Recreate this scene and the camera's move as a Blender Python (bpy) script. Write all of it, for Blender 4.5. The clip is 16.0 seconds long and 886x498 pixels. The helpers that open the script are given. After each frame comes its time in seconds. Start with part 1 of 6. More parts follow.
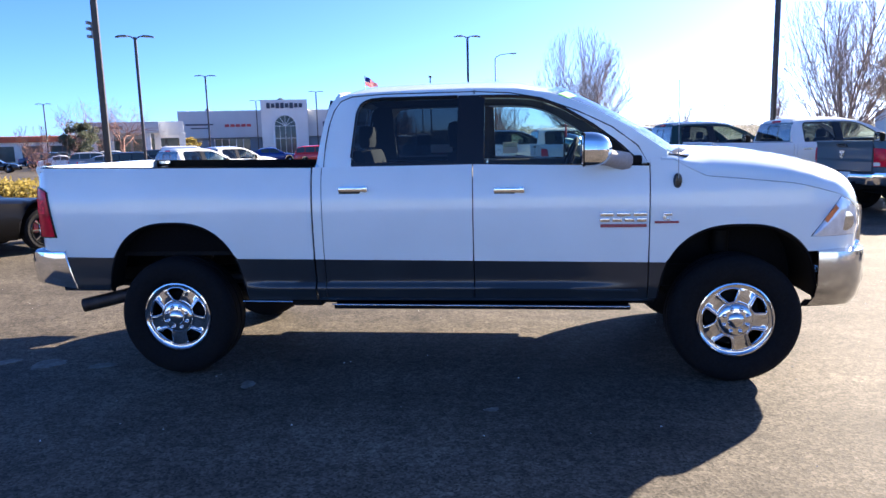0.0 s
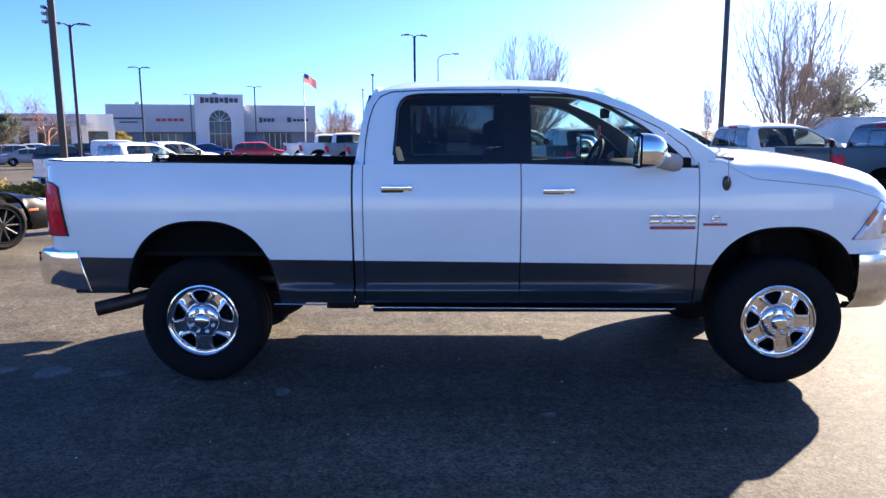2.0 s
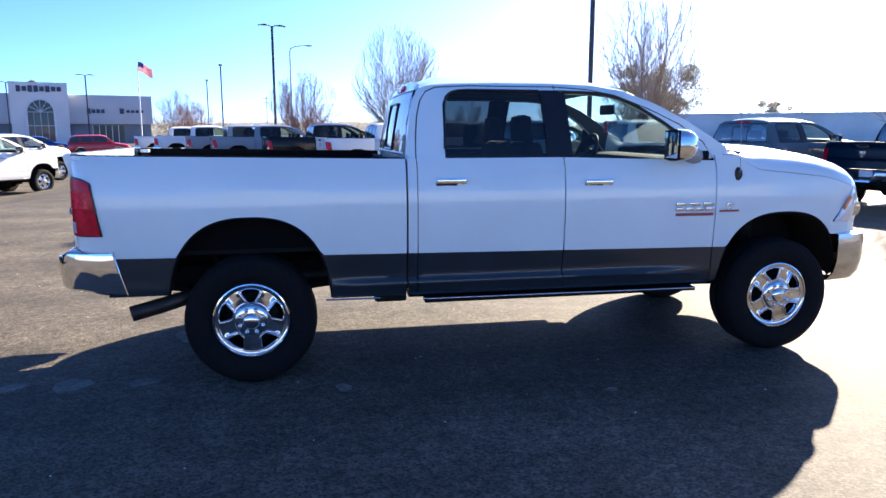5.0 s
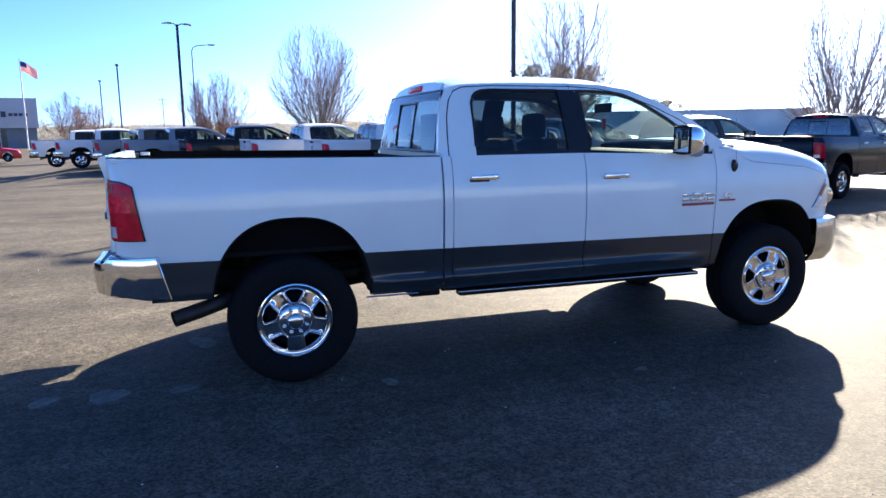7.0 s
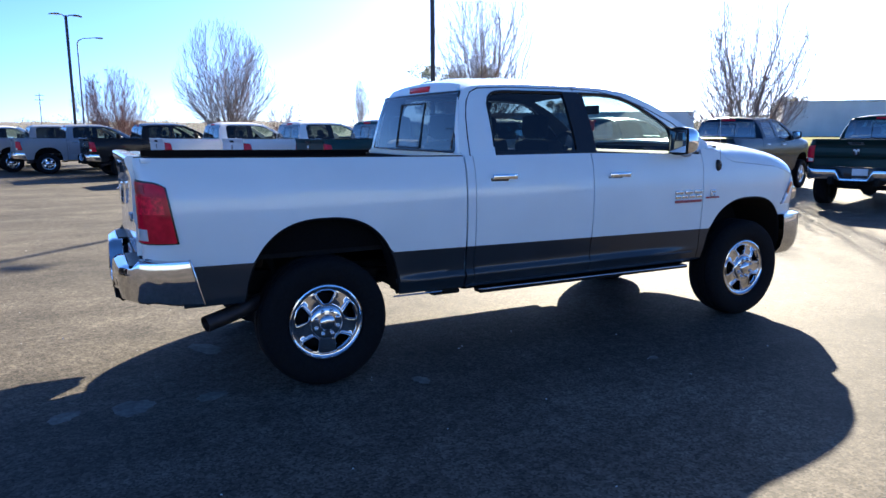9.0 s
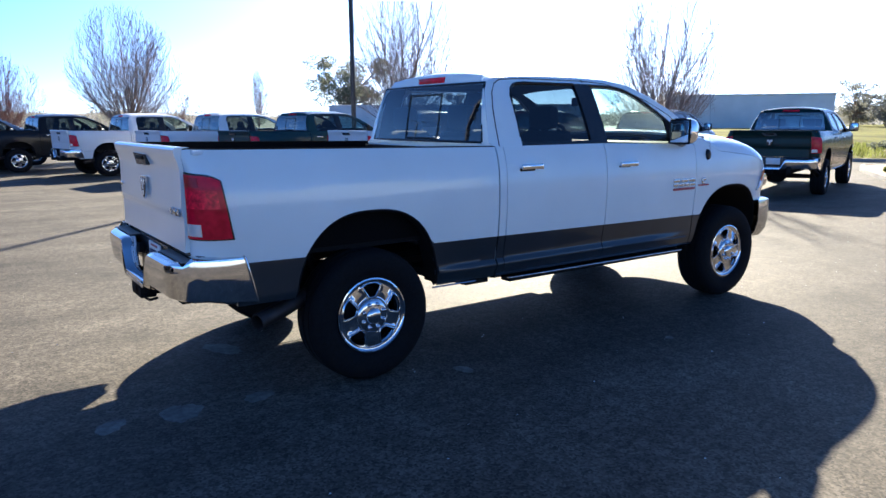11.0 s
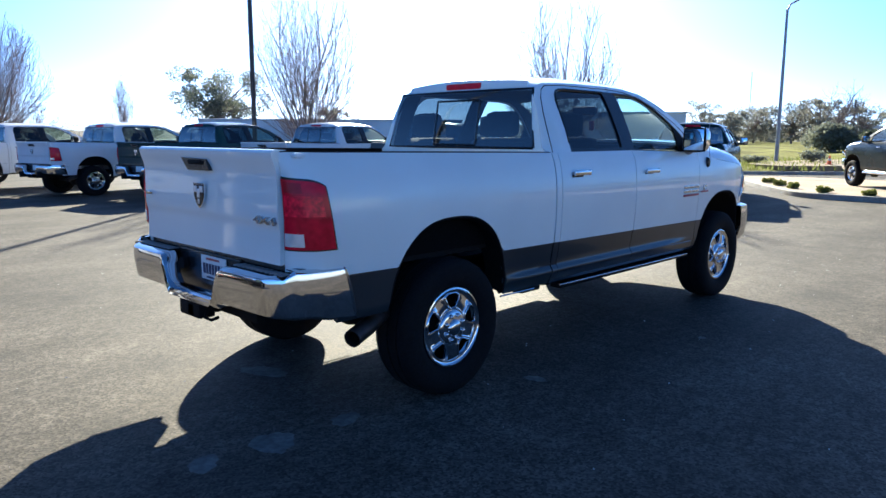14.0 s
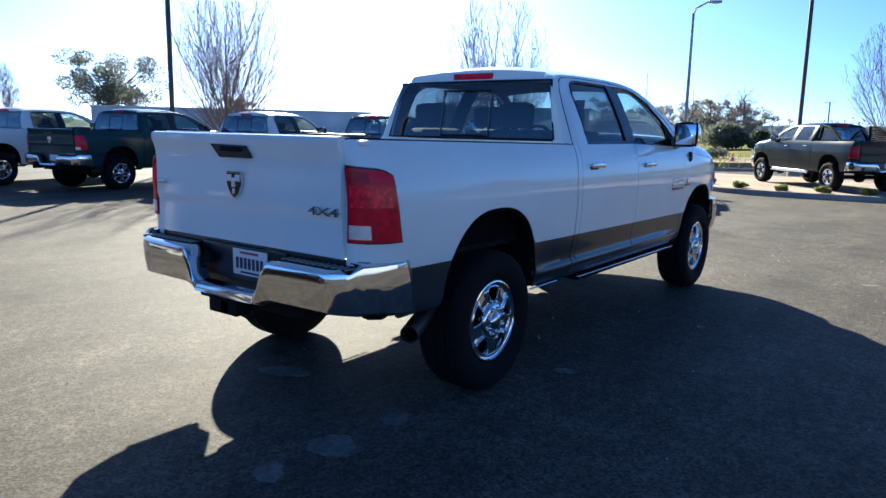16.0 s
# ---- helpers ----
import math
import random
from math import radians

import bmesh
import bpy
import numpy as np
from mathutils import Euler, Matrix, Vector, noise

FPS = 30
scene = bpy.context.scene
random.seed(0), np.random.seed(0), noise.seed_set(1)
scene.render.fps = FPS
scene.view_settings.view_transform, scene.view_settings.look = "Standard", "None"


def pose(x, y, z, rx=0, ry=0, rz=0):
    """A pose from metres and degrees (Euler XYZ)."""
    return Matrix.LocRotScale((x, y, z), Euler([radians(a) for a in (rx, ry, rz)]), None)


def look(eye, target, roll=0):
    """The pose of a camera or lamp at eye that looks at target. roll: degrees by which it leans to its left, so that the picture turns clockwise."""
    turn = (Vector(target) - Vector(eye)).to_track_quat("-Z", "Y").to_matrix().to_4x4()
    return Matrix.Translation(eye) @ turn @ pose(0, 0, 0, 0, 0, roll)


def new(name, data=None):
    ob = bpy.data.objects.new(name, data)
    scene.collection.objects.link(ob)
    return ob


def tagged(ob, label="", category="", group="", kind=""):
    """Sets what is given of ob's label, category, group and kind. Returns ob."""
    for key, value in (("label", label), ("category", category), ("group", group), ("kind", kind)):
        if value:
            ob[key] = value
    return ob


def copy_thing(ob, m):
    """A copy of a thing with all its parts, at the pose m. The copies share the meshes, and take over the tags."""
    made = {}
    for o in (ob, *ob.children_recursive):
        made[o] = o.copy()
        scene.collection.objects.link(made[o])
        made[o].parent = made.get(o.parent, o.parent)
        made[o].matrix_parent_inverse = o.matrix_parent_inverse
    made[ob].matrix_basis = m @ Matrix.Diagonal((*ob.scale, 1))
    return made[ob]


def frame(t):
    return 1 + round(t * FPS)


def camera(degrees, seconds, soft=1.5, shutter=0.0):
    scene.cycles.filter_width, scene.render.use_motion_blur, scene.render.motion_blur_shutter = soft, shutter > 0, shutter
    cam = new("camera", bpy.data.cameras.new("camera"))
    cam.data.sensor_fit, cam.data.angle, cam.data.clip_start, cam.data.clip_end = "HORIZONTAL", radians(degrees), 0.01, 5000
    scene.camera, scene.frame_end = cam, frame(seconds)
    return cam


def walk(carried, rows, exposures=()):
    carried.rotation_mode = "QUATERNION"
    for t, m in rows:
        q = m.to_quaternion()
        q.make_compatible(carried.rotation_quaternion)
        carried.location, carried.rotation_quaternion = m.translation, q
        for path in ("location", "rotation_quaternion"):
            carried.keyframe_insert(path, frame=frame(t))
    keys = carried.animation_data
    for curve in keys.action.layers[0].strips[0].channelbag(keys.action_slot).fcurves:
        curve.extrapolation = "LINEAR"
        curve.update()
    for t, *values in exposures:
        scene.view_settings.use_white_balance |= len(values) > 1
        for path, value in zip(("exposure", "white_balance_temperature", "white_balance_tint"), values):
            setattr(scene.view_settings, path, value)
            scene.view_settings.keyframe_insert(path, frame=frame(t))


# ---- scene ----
cam = camera(64.1, 16.0)
PATH = [
    (0, (0.565, 0.125, 1.621), (0.329, 2.087, 1.314), -1.4),
    (0.5, (0.395, 0.13, 1.626), (0.2, 2.097, 1.319), -1.1),
    (1, (0.195, 0.086, 1.625), (0.037, 2.057, 1.322), -1.3),
    (1.5, (0.022, 0.112, 1.613), (-0.096, 2.086, 1.309), -0.9),
    (2, (-0.169, 0.206, 1.622), (-0.222, 2.18, 1.311), -0.3),
    (2.5, (-0.391, 0.201, 1.624), (-0.371, 2.176, 1.308), -0.1),
    (3, (-0.647, 0.157, 1.621), (-0.549, 2.129, 1.301), -0.1),
    (3.5, (-0.852, 0.175, 1.609), (-0.688, 2.141, 1.283), -0.0),
    (4, (-1.064, 0.177, 1.623), (-0.83, 2.136, 1.294), -0.1),
    (6.5, (-2.223, 0.157, 1.632), (-1.651, 2.045, 1.303), -0.3),
    (7, (-2.412, 0.24, 1.625), (-1.781, 2.109, 1.294), -0.7),
    (7.5, (-2.59, 0.331, 1.637), (-1.885, 2.174, 1.309), -0.6),
    (8, (-2.843, 0.354, 1.646), (-2.059, 2.164, 1.316), -0.5),
    (8.5, (-3.046, 0.389, 1.631), (-2.202, 2.173, 1.307), -0.4),
    (9, (-3.224, 0.511, 1.632), (-2.33, 2.269, 1.299), -0.3),
    (9.5, (-3.409, 0.616, 1.634), (-2.454, 2.338, 1.284), -0.3),
    (12, (-4.389, 1.288, 1.604), (-3.151, 2.821, 1.26), -0.2),
    (12.5, (-4.507, 1.467, 1.586), (-3.225, 2.962, 1.24), -0.1),
    (13, (-4.609, 1.636, 1.593), (-3.275, 3.084, 1.237), 0.1),
    (13.5, (-4.773, 1.782, 1.583), (-3.395, 3.19, 1.243), -0.1),
    (14, (-4.915, 1.904, 1.561), (-3.501, 3.283, 1.246), 0.1),
    (14.5, (-5.004, 2.07, 1.543), (-3.55, 3.407, 1.234), 0.5),
    (15, (-5.08, 2.225, 1.544), (-3.579, 3.508, 1.227), 0.8),
    (15.5, (-5.22, 2.4, 1.541), (-3.683, 3.636, 1.21), 0.9),
    (16, (-5.36, 2.576, 1.532), (-3.776, 3.751, 1.201), 1.1),
]
import collections

walk(cam, [(t, look(eye, target, roll)) for t, eye, target, roll in PATH], [(0.0, 2.48, 4560.0, 14.0), (4.0, 2.5, 4550.0, 13.0), (9.0, 2.14, 4440.0, 8.0), (13.5, 1.98, 4320.0, 5.0), (14.5, 1.8, 4240.0, 3.0), (15.0, 1.74, 4240.0, 3.0), (16.0, 1.68, 4260.0, 4.0)])

# ---- sky and sun ----
SUN_AZ, SUN_EL = radians(46.0), radians(24.3)
world = bpy.data.worlds.new("sky")
scene.world = world
world.use_nodes = True
wn = world.node_tree.nodes
wn.clear()
sky = wn.new("ShaderNodeTexSky")
sky.sky_type = 'NISHITA'
sky.sun_disc = False
sky.sun_elevation = SUN_EL
sky.sun_rotation = radians(90) - SUN_AZ
sky.air_density, sky.dust_density, sky.ozone_density = 0.4, 0.7, 2.0
bg = wn.new("ShaderNodeBackground")
bg.inputs["Strength"].default_value = 0.05
wo = wn.new("ShaderNodeOutputWorld")
world.node_tree.links.new(sky.outputs[0], bg.inputs[0])
world.node_tree.links.new(bg.outputs[0], wo.inputs[0])
sun = new("sun", bpy.data.lights.new("sun", 'SUN'))
sun.data.energy, sun.data.angle, sun.data.color = 5.5, radians(0.6), (1.0, 0.68, 0.34)
SUN_DIR = Vector((math.cos(SUN_AZ) * math.cos(SUN_EL), math.sin(SUN_AZ) * math.cos(SUN_EL), math.sin(SUN_EL)))
sun.matrix_world = look(SUN_DIR * 80, (0, 0, 0))


# ---- materials ----
def material(name, base, rough=0.5, metal=0.0, coat=0.0, grain=0.0, grain_size=40.0, stain=0.0, stain_size=1.5,
             bump=0.0, bump_size=120.0, object_color=False, island=0.0, spec=0.5):
    """A surface with variation at two scales: fine grain and broad stains, and a fine bump."""
    m = bpy.data.materials.new(name)
    m.use_nodes = True
    nt = m.node_tree
    p = nt.nodes["Principled BSDF"]
    p.inputs["Roughness"].default_value, p.inputs["Metallic"].default_value = rough, metal
    p.inputs["Coat Weight"].default_value, p.inputs["Coat Roughness"].default_value = coat, 0.04
    p.inputs["Specular IOR Level"].default_value = spec
    tc = nt.nodes.new("ShaderNodeTexCoord")
    if object_color:
        info = nt.nodes.new("ShaderNodeObjectInfo")
        col = info.outputs["Color"]
    else:
        rgb = nt.nodes.new("ShaderNodeRGB")
        rgb.outputs[0].default_value = (*base, 1)
        col = rgb.outputs[0]
    for amount, size in ((grain, grain_size), (stain, stain_size)):
        if amount:
            n = nt.nodes.new("ShaderNodeTexNoise")
            n.inputs["Scale"].default_value, n.inputs["Detail"].default_value = size, 4
            nt.links.new(tc.outputs["Object"], n.inputs["Vector"])
            r = nt.nodes.new("ShaderNodeMapRange")
            r.inputs["From Min"].default_value, r.inputs["From Max"].default_value = 0.3, 0.7
            r.inputs["To Min"].default_value, r.inputs["To Max"].default_value = 1 - amount, 1 + amount
            nt.links.new(n.outputs["Fac"], r.inputs["Value"])
            mul = nt.nodes.new("ShaderNodeVectorMath")
            mul.operation = 'SCALE'
            nt.links.new(col, mul.inputs[0])
            nt.links.new(r.outputs[0], mul.inputs["Scale"])
            col = mul.outputs[0]
    if island:
        geo = nt.nodes.new("ShaderNodeNewGeometry")
        r = nt.nodes.new("ShaderNodeMapRange")
        r.inputs["To Min"].default_value, r.inputs["To Max"].default_value = 1 - island, 1 + island
        nt.links.new(geo.outputs["Random Per Island"], r.inputs["Value"])
        mul = nt.nodes.new("ShaderNodeVectorMath")
        mul.operation = 'SCALE'
        nt.links.new(col, mul.inputs[0])
        nt.links.new(r.outputs[0], mul.inputs["Scale"])
        col = mul.outputs[0]
    nt.links.new(col, p.inputs["Base Color"])
    if bump:
        n = nt.nodes.new("ShaderNodeTexNoise")
        n.inputs["Scale"].default_value, n.inputs["Detail"].default_value = bump_size, 3
        nt.links.new(tc.outputs["Object"], n.inputs["Vector"])
        b = nt.nodes.new("ShaderNodeBump")
        b.inputs["Strength"].default_value, b.inputs["Distance"].default_value = bump, 0.01
        nt.links.new(n.outputs["Fac"], b.inputs["Height"])
        nt.links.new(b.outputs[0], p.inputs["Normal"])
    return m


def glass(name, tint, rough=0.0, facing=0.055):
    """Thin pane: tinted see-through with a Fresnel gloss."""
    m = bpy.data.materials.new(name)
    m.use_nodes = True
    nt = m.node_tree
    nt.nodes.clear()
    t, g = nt.nodes.new("ShaderNodeBsdfTransparent"), nt.nodes.new("ShaderNodeBsdfGlossy")
    t.inputs[0].default_value = (*tint, 1)
    g.inputs["Roughness"].default_value = rough
    f, mix, out = nt.nodes.new("ShaderNodeLayerWeight"), nt.nodes.new("ShaderNodeMixShader"), nt.nodes.new("ShaderNodeOutputMaterial")
    f.inputs[0].default_value = 0.5
    power, scale = nt.nodes.new("ShaderNodeMath"), nt.nodes.new("ShaderNodeMath")
    power.operation, power.inputs[1].default_value = 'POWER', 4.5
    scale.operation, scale.inputs[1].default_value, scale.inputs[2].default_value = 'MULTIPLY_ADD', 0.9, facing
    nt.links.new(f.outputs["Facing"], power.inputs[0])
    nt.links.new(power.outputs[0], scale.inputs[0])
    nt.links.new(scale.outputs[0], mix.inputs[0])
    nt.links.new(t.outputs[0], mix.inputs[1])
    nt.links.new(g.outputs[0], mix.inputs[2])
    nt.links.new(mix.outputs[0], out.inputs[0])
    return m


def leaf(name, base, island=0.45):
    """Leaves that let some of the light through."""
    m = material(name, base, rough=0.7, island=island, spec=0.3)
    nt = m.node_tree
    p, out = nt.nodes["Principled BSDF"], nt.nodes["Material Output"]
    t, mix = nt.nodes.new("ShaderNodeBsdfTranslucent"), nt.nodes.new("ShaderNodeMixShader")
    nt.links.new(p.inputs["Base Color"].links[0].from_socket, t.inputs[0])
    mix.inputs[0].default_value = 0.45
    nt.links.new(p.outputs[0], mix.inputs[1])
    nt.links.new(t.outputs[0], mix.inputs[2])
    nt.links.new(mix.outputs[0], out.inputs[0])
    return m


def asphalt():
    """Weathered asphalt: stones of differing grey, worn patches, dark stains and a rough relief."""
    m = material("asphalt", (0.079, 0.069, 0.053), rough=0.78, grain=0.12, grain_size=5, stain=0.25, stain_size=0.5, spec=0.2)
    nt = m.node_tree
    new_node, link = nt.nodes.new, nt.links.new
    p = nt.nodes["Principled BSDF"]
    col = p.inputs["Base Color"].links[0].from_socket
    tc = new_node("ShaderNodeTexCoord")

    def noise_range(scale, detail, a, b, c, d, stretch=None):
        n, r = new_node("ShaderNodeTexNoise"), new_node("ShaderNodeMapRange")
        n.inputs["Scale"].default_value, n.inputs["Detail"].default_value = scale, detail
        for k, v in zip(("From Min", "From Max", "To Min", "To Max"), (a, b, c, d)):
            r.inputs[k].default_value = v
        src = tc.outputs["Object"]
        if stretch:
            mp = new_node("ShaderNodeMapping")
            mp.inputs["Scale"].default_value, mp.inputs["Rotation"].default_value = stretch, (0, 0, 0.35)
            link(src, mp.inputs[0])
            src = mp.outputs[0]
        link(src, n.inputs["Vector"])
        link(n.outputs["Fac"], r.inputs["Value"])
        return r.outputs[0]

    def times(c, f):
        mul = new_node("ShaderNodeVectorMath")
        mul.operation = 'SCALE'
        link(c, mul.inputs[0])
        link(f, mul.inputs["Scale"])
        return mul.outputs[0]
    # stones in the binder
    v = new_node("ShaderNodeTexVoronoi")
    v.inputs["Scale"].default_value = 75
    link(tc.outputs["Object"], v.inputs["Vector"])
    sep, r = new_node("ShaderNodeSeparateColor"), new_node("ShaderNodeMapRange")
    link(v.outputs["Color"], sep.inputs[0])
    link(sep.outputs[0], r.inputs["Value"])
    r.inputs["To Min"].default_value, r.inputs["To Max"].default_value = 0.45, 1.6
    col = times(col, r.outputs[0])
    col = times(col, noise_range(14, 6, 0.3, 0.7, 0.72, 1.28))
    col = times(col, noise_range(2.6, 5, 0.35, 0.65, 0.86, 1.14))
    # streaks where tyres have turned, and darker oily places
    col = times(col, noise_range(0.7, 6, 0.35, 0.65, 0.78, 1.2, (0.35, 1.6, 1)))
    col = times(col, noise_range(0.9, 6, 0.28, 0.4, 0.6, 1.0))
    link(col, p.inputs["Base Color"])
    bump, bump2 = new_node("ShaderNodeBump"), new_node("ShaderNodeBump")
    bump.inputs["Strength"].default_value, bump.inputs["Distance"].default_value = 0.25, 0.004
    bump2.inputs["Strength"].default_value, bump2.inputs["Distance"].default_value = 0.2, 0.004
    link(v.outputs["Distance"], bump.inputs["Height"])
    link(noise_range(30, 5, 0, 1, 0, 1), bump2.inputs["Height"])
    link(bump.outputs[0], bump2.inputs["Normal"])
    link(bump2.outputs[0], p.inputs["Normal"])
    return m


M_ASPHALT = asphalt()
M_PAINT = material("car_paint", (1, 1, 1), spec=0.4, rough=0.25, coat=1.0, stain=0.03, stain_size=2.0, object_color=True)
M_PAINT2 = material("parked_car_paint", (1, 1, 1), spec=0.12, rough=0.25, coat=0.2, stain=0.04, stain_size=2.0, object_color=True)
M_BLACKPAINT = material("black_car_paint", (0.004, 0.004, 0.005), spec=0.1, rough=0.35, coat=0.12, stain=0.1, stain_size=2.0)
M_LOWER = material("lower_paint", (0.02, 0.026, 0.032), rough=0.3, coat=0.45, stain=0.15, stain_size=3.0)
M_CHROME = material("chrome", (0.74, 0.75, 0.77), rough=0.06, metal=1.0, stain=0.04, stain_size=6.0)
M_TYRE = material("tyre_rubber", (0.008, 0.008, 0.009), rough=0.85, grain=0.25, grain_size=60, bump=0.2, bump_size=90, spec=0.15)
M_BLACK = material("black_plastic", (0.009, 0.009, 0.0095), spec=0.1, rough=0.7, grain=0.2, grain_size=80, bump=0.1, bump_size=200)
M_RAIL = material("matt_black_rail", (0.008, 0.008, 0.0085), rough=0.9, grain=0.2, grain_size=80, spec=0.0)
M_TRIM = material("gloss_black_trim", (0.012, 0.012, 0.013), rough=0.25, grain=0.1)
M_UNDER = material("underbody_steel", (0.01, 0.01, 0.0095), spec=0.2, rough=0.8, grain=0.3, grain_size=12, stain=0.3, stain_size=4)
M_EXHAUST = material("exhaust_steel", (0.06, 0.05, 0.045), rough=0.5, metal=0.7, stain=0.35, stain_size=9)
M_SEAT = material("grey_seat_cloth", (0.05, 0.05, 0.052), rough=0.9, grain=0.25, grain_size=150, bump=0.2, bump_size=300)
M_RED = material("red_lens", (0.5, 0.005, 0.027), spec=0.2, rough=0.12, coat=0.05, stain=0.25, stain_size=18)
M_REDIN = material("red_lens_bright", (0.7, 0.01, 0.045), spec=0.2, rough=0.15, coat=0.05, stain=0.5, stain_size=35)
M_DARKRED = material("smoky_red_lens", (0.3, 0.005, 0.018), spec=0.2, rough=0.15, coat=0.05, stain=0.2, stain_size=30)
M_BUMPER = material("satin_chrome", (0.66, 0.67, 0.68), rough=0.13, metal=1.0, stain=0.05, stain_size=5.0)
M_CLEARLENS = material("clear_lens", (0.82, 0.84, 0.86), rough=0.1, metal=0.3, coat=0.8, stain=0.12, stain_size=25)
M_AMBER = material("amber_lens", (0.75, 0.24, 0.07), rough=0.15, coat=0.6, stain=0.15, stain_size=25)
M_WHITE = material("white_plastic", (0.75, 0.75, 0.74), rough=0.5, stain=0.05)
M_PLATE = material("licence_plate", (0.8, 0.8, 0.78), rough=0.45, stain=0.06, stain_size=8)
M_INK = material("dark_ink", (0.02, 0.03, 0.09), rough=0.5, grain=0.1)
M_BADGE = material("badge_metal", (0.6, 0.6, 0.62), rough=0.18, metal=1.0, stain=0.1, stain_size=30)
M_BADGERED = material("badge_red", (0.3, 0.045, 0.05), rough=0.35, grain=0.1)
M_GREEN = material("green_sticker", (0.25, 0.75, 0.12), rough=0.5, grain=0.05)
G_TINT = glass("tinted_glass", (0.16, 0.19, 0.21), 0.0, 0.07)
G_CLEAR = glass("clear_glass", (0.58, 0.68, 0.66))
G_REAR = glass("rear_glass", (0.36, 0.42, 0.46), 0.0, 0.14)
G_PARKED = glass("reflective_rear_glass", (0.3, 0.36, 0.4), 0.0, 0.3)
G_MIRROR = material("mirror_glass", (0.8, 0.82, 0.84), rough=0.02, metal=1.0)
M_POLE = material("bronze_pole_paint", (0.045, 0.04, 0.037), rough=0.5, grain=0.15, stain=0.2)
M_GALV = material("galvanised_steel", (0.3, 0.3, 0.3), rough=0.45, metal=0.6, grain=0.15, stain=0.2)
M_CONCRETE = material("concrete", (0.36, 0.34, 0.3), rough=0.85, grain=0.2, grain_size=30, stain=0.2, stain_size=2.0, bump=0.3, bump_size=60)
M_GRAVEL = material("tan_decomposed_granite", (0.42, 0.33, 0.23), rough=0.95, grain=0.3, grain_size=40, stain=0.2, stain_size=0.6, bump=0.6, bump_size=50)
M_BARK = material("grey_bark", (0.28, 0.23, 0.19), rough=0.9, grain=0.3, grain_size=30, stain=0.2, stain_size=3, bump=0.4, bump_size=40)
M_TWIG = material("pinkish_twigs", (0.22, 0.13, 0.1), rough=0.9, grain=0.2, grain_size=30)
M_DRYLEAF = leaf("dry_leaves", (0.2, 0.12, 0.06))
M_LEAF = leaf("grey_green_leaves", (0.21, 0.225, 0.17))
M_LEAF2 = leaf("dark_green_leaves", (0.11, 0.125, 0.085))
# leaves of the far trees and woods: haze is put into the pale base colour
M_HAZELEAF = leaf("haze_paled_leaves", (0.27, 0.27, 0.23), 0.2)
M_ARM = material("grey_plastic", (0.32, 0.3, 0.28), rough=0.5, grain=0.1, stain=0.1)
M_LINER = material("grey_headliner", (0.06, 0.06, 0.06), rough=0.9, grain=0.1)
M_BUSH = leaf("yellow_green_leaves", (0.3, 0.24, 0.05))
M_GRASS = material("grass_field", (0.17, 0.17, 0.035), rough=1.0, spec=0.05, grain=0.35, grain_size=3, stain=0.5, stain_size=0.12, bump=0.6, bump_size=12)
M_GRASSBLADE = leaf("grass_blades", (0.2, 0.22, 0.05))
M_DIRT = material("field_soil", (0.26, 0.2, 0.12), rough=0.95, grain=0.3, grain_size=8, stain=0.3, stain_size=0.4, bump=0.5, bump_size=20)
M_STUCCO = material("light_grey_panels", (0.5, 0.52, 0.54), rough=0.7, grain=0.05, stain=0.06, stain_size=0.3)
M_BACKWALL = material("pale_blue_grey_panels", (0.27, 0.32, 0.37), rough=0.7, grain=0.05, stain=0.06, stain_size=0.3)
M_STUCCO2 = material("white_panels", (0.74, 0.73, 0.7), rough=0.7, grain=0.05, stain=0.06, stain_size=0.3)
M_DARKWALL = material("blue_grey_wall", (0.2, 0.23, 0.27), rough=0.7, grain=0.08, stain=0.12, stain_size=0.4)
# tan raised close to white: the far warehouses' haze is put into the colour
M_HAZEDTAN = material("hazed_tan_wall", (0.8, 0.77, 0.71), rough=0.85, grain=0.1, stain=0.15, stain_size=0.2)
M_ORANGE = material("orange_red_roof", (0.5, 0.12, 0.05), rough=0.7, grain=0.15, stain=0.15)
M_HILL = material("hazy_hill", (0.115, 0.105, 0.1), rough=1.0, stain=0.2, stain_size=0.03, grain=0.1, grain_size=0.2)
M_STORE = material("store_glass", (0.06, 0.08, 0.08), rough=0.1, stain=0.3, stain_size=0.6)
M_SIGN = material("sign_dark", (0.05, 0.06, 0.09), rough=0.5, grain=0.1)
M_SIGNRED = material("sign_red", (0.4, 0.05, 0.06), rough=0.5, grain=0.1)
M_FLAGRED = leaf("flag_red", (0.75, 0.08, 0.1), 0.02)
M_FLAGWHITE = leaf("flag_white", (0.8, 0.76, 0.74), 0.02)
M_FLAGBLUE = leaf("flag_blue", (0.05, 0.07, 0.25), 0.02)
M_CONE = material("orange_cone", (0.8, 0.15, 0.03), rough=0.6, grain=0.1)
M_LAMPLENS = material("lamp_lens", (0.5, 0.5, 0.48), rough=0.3, grain=0.05)


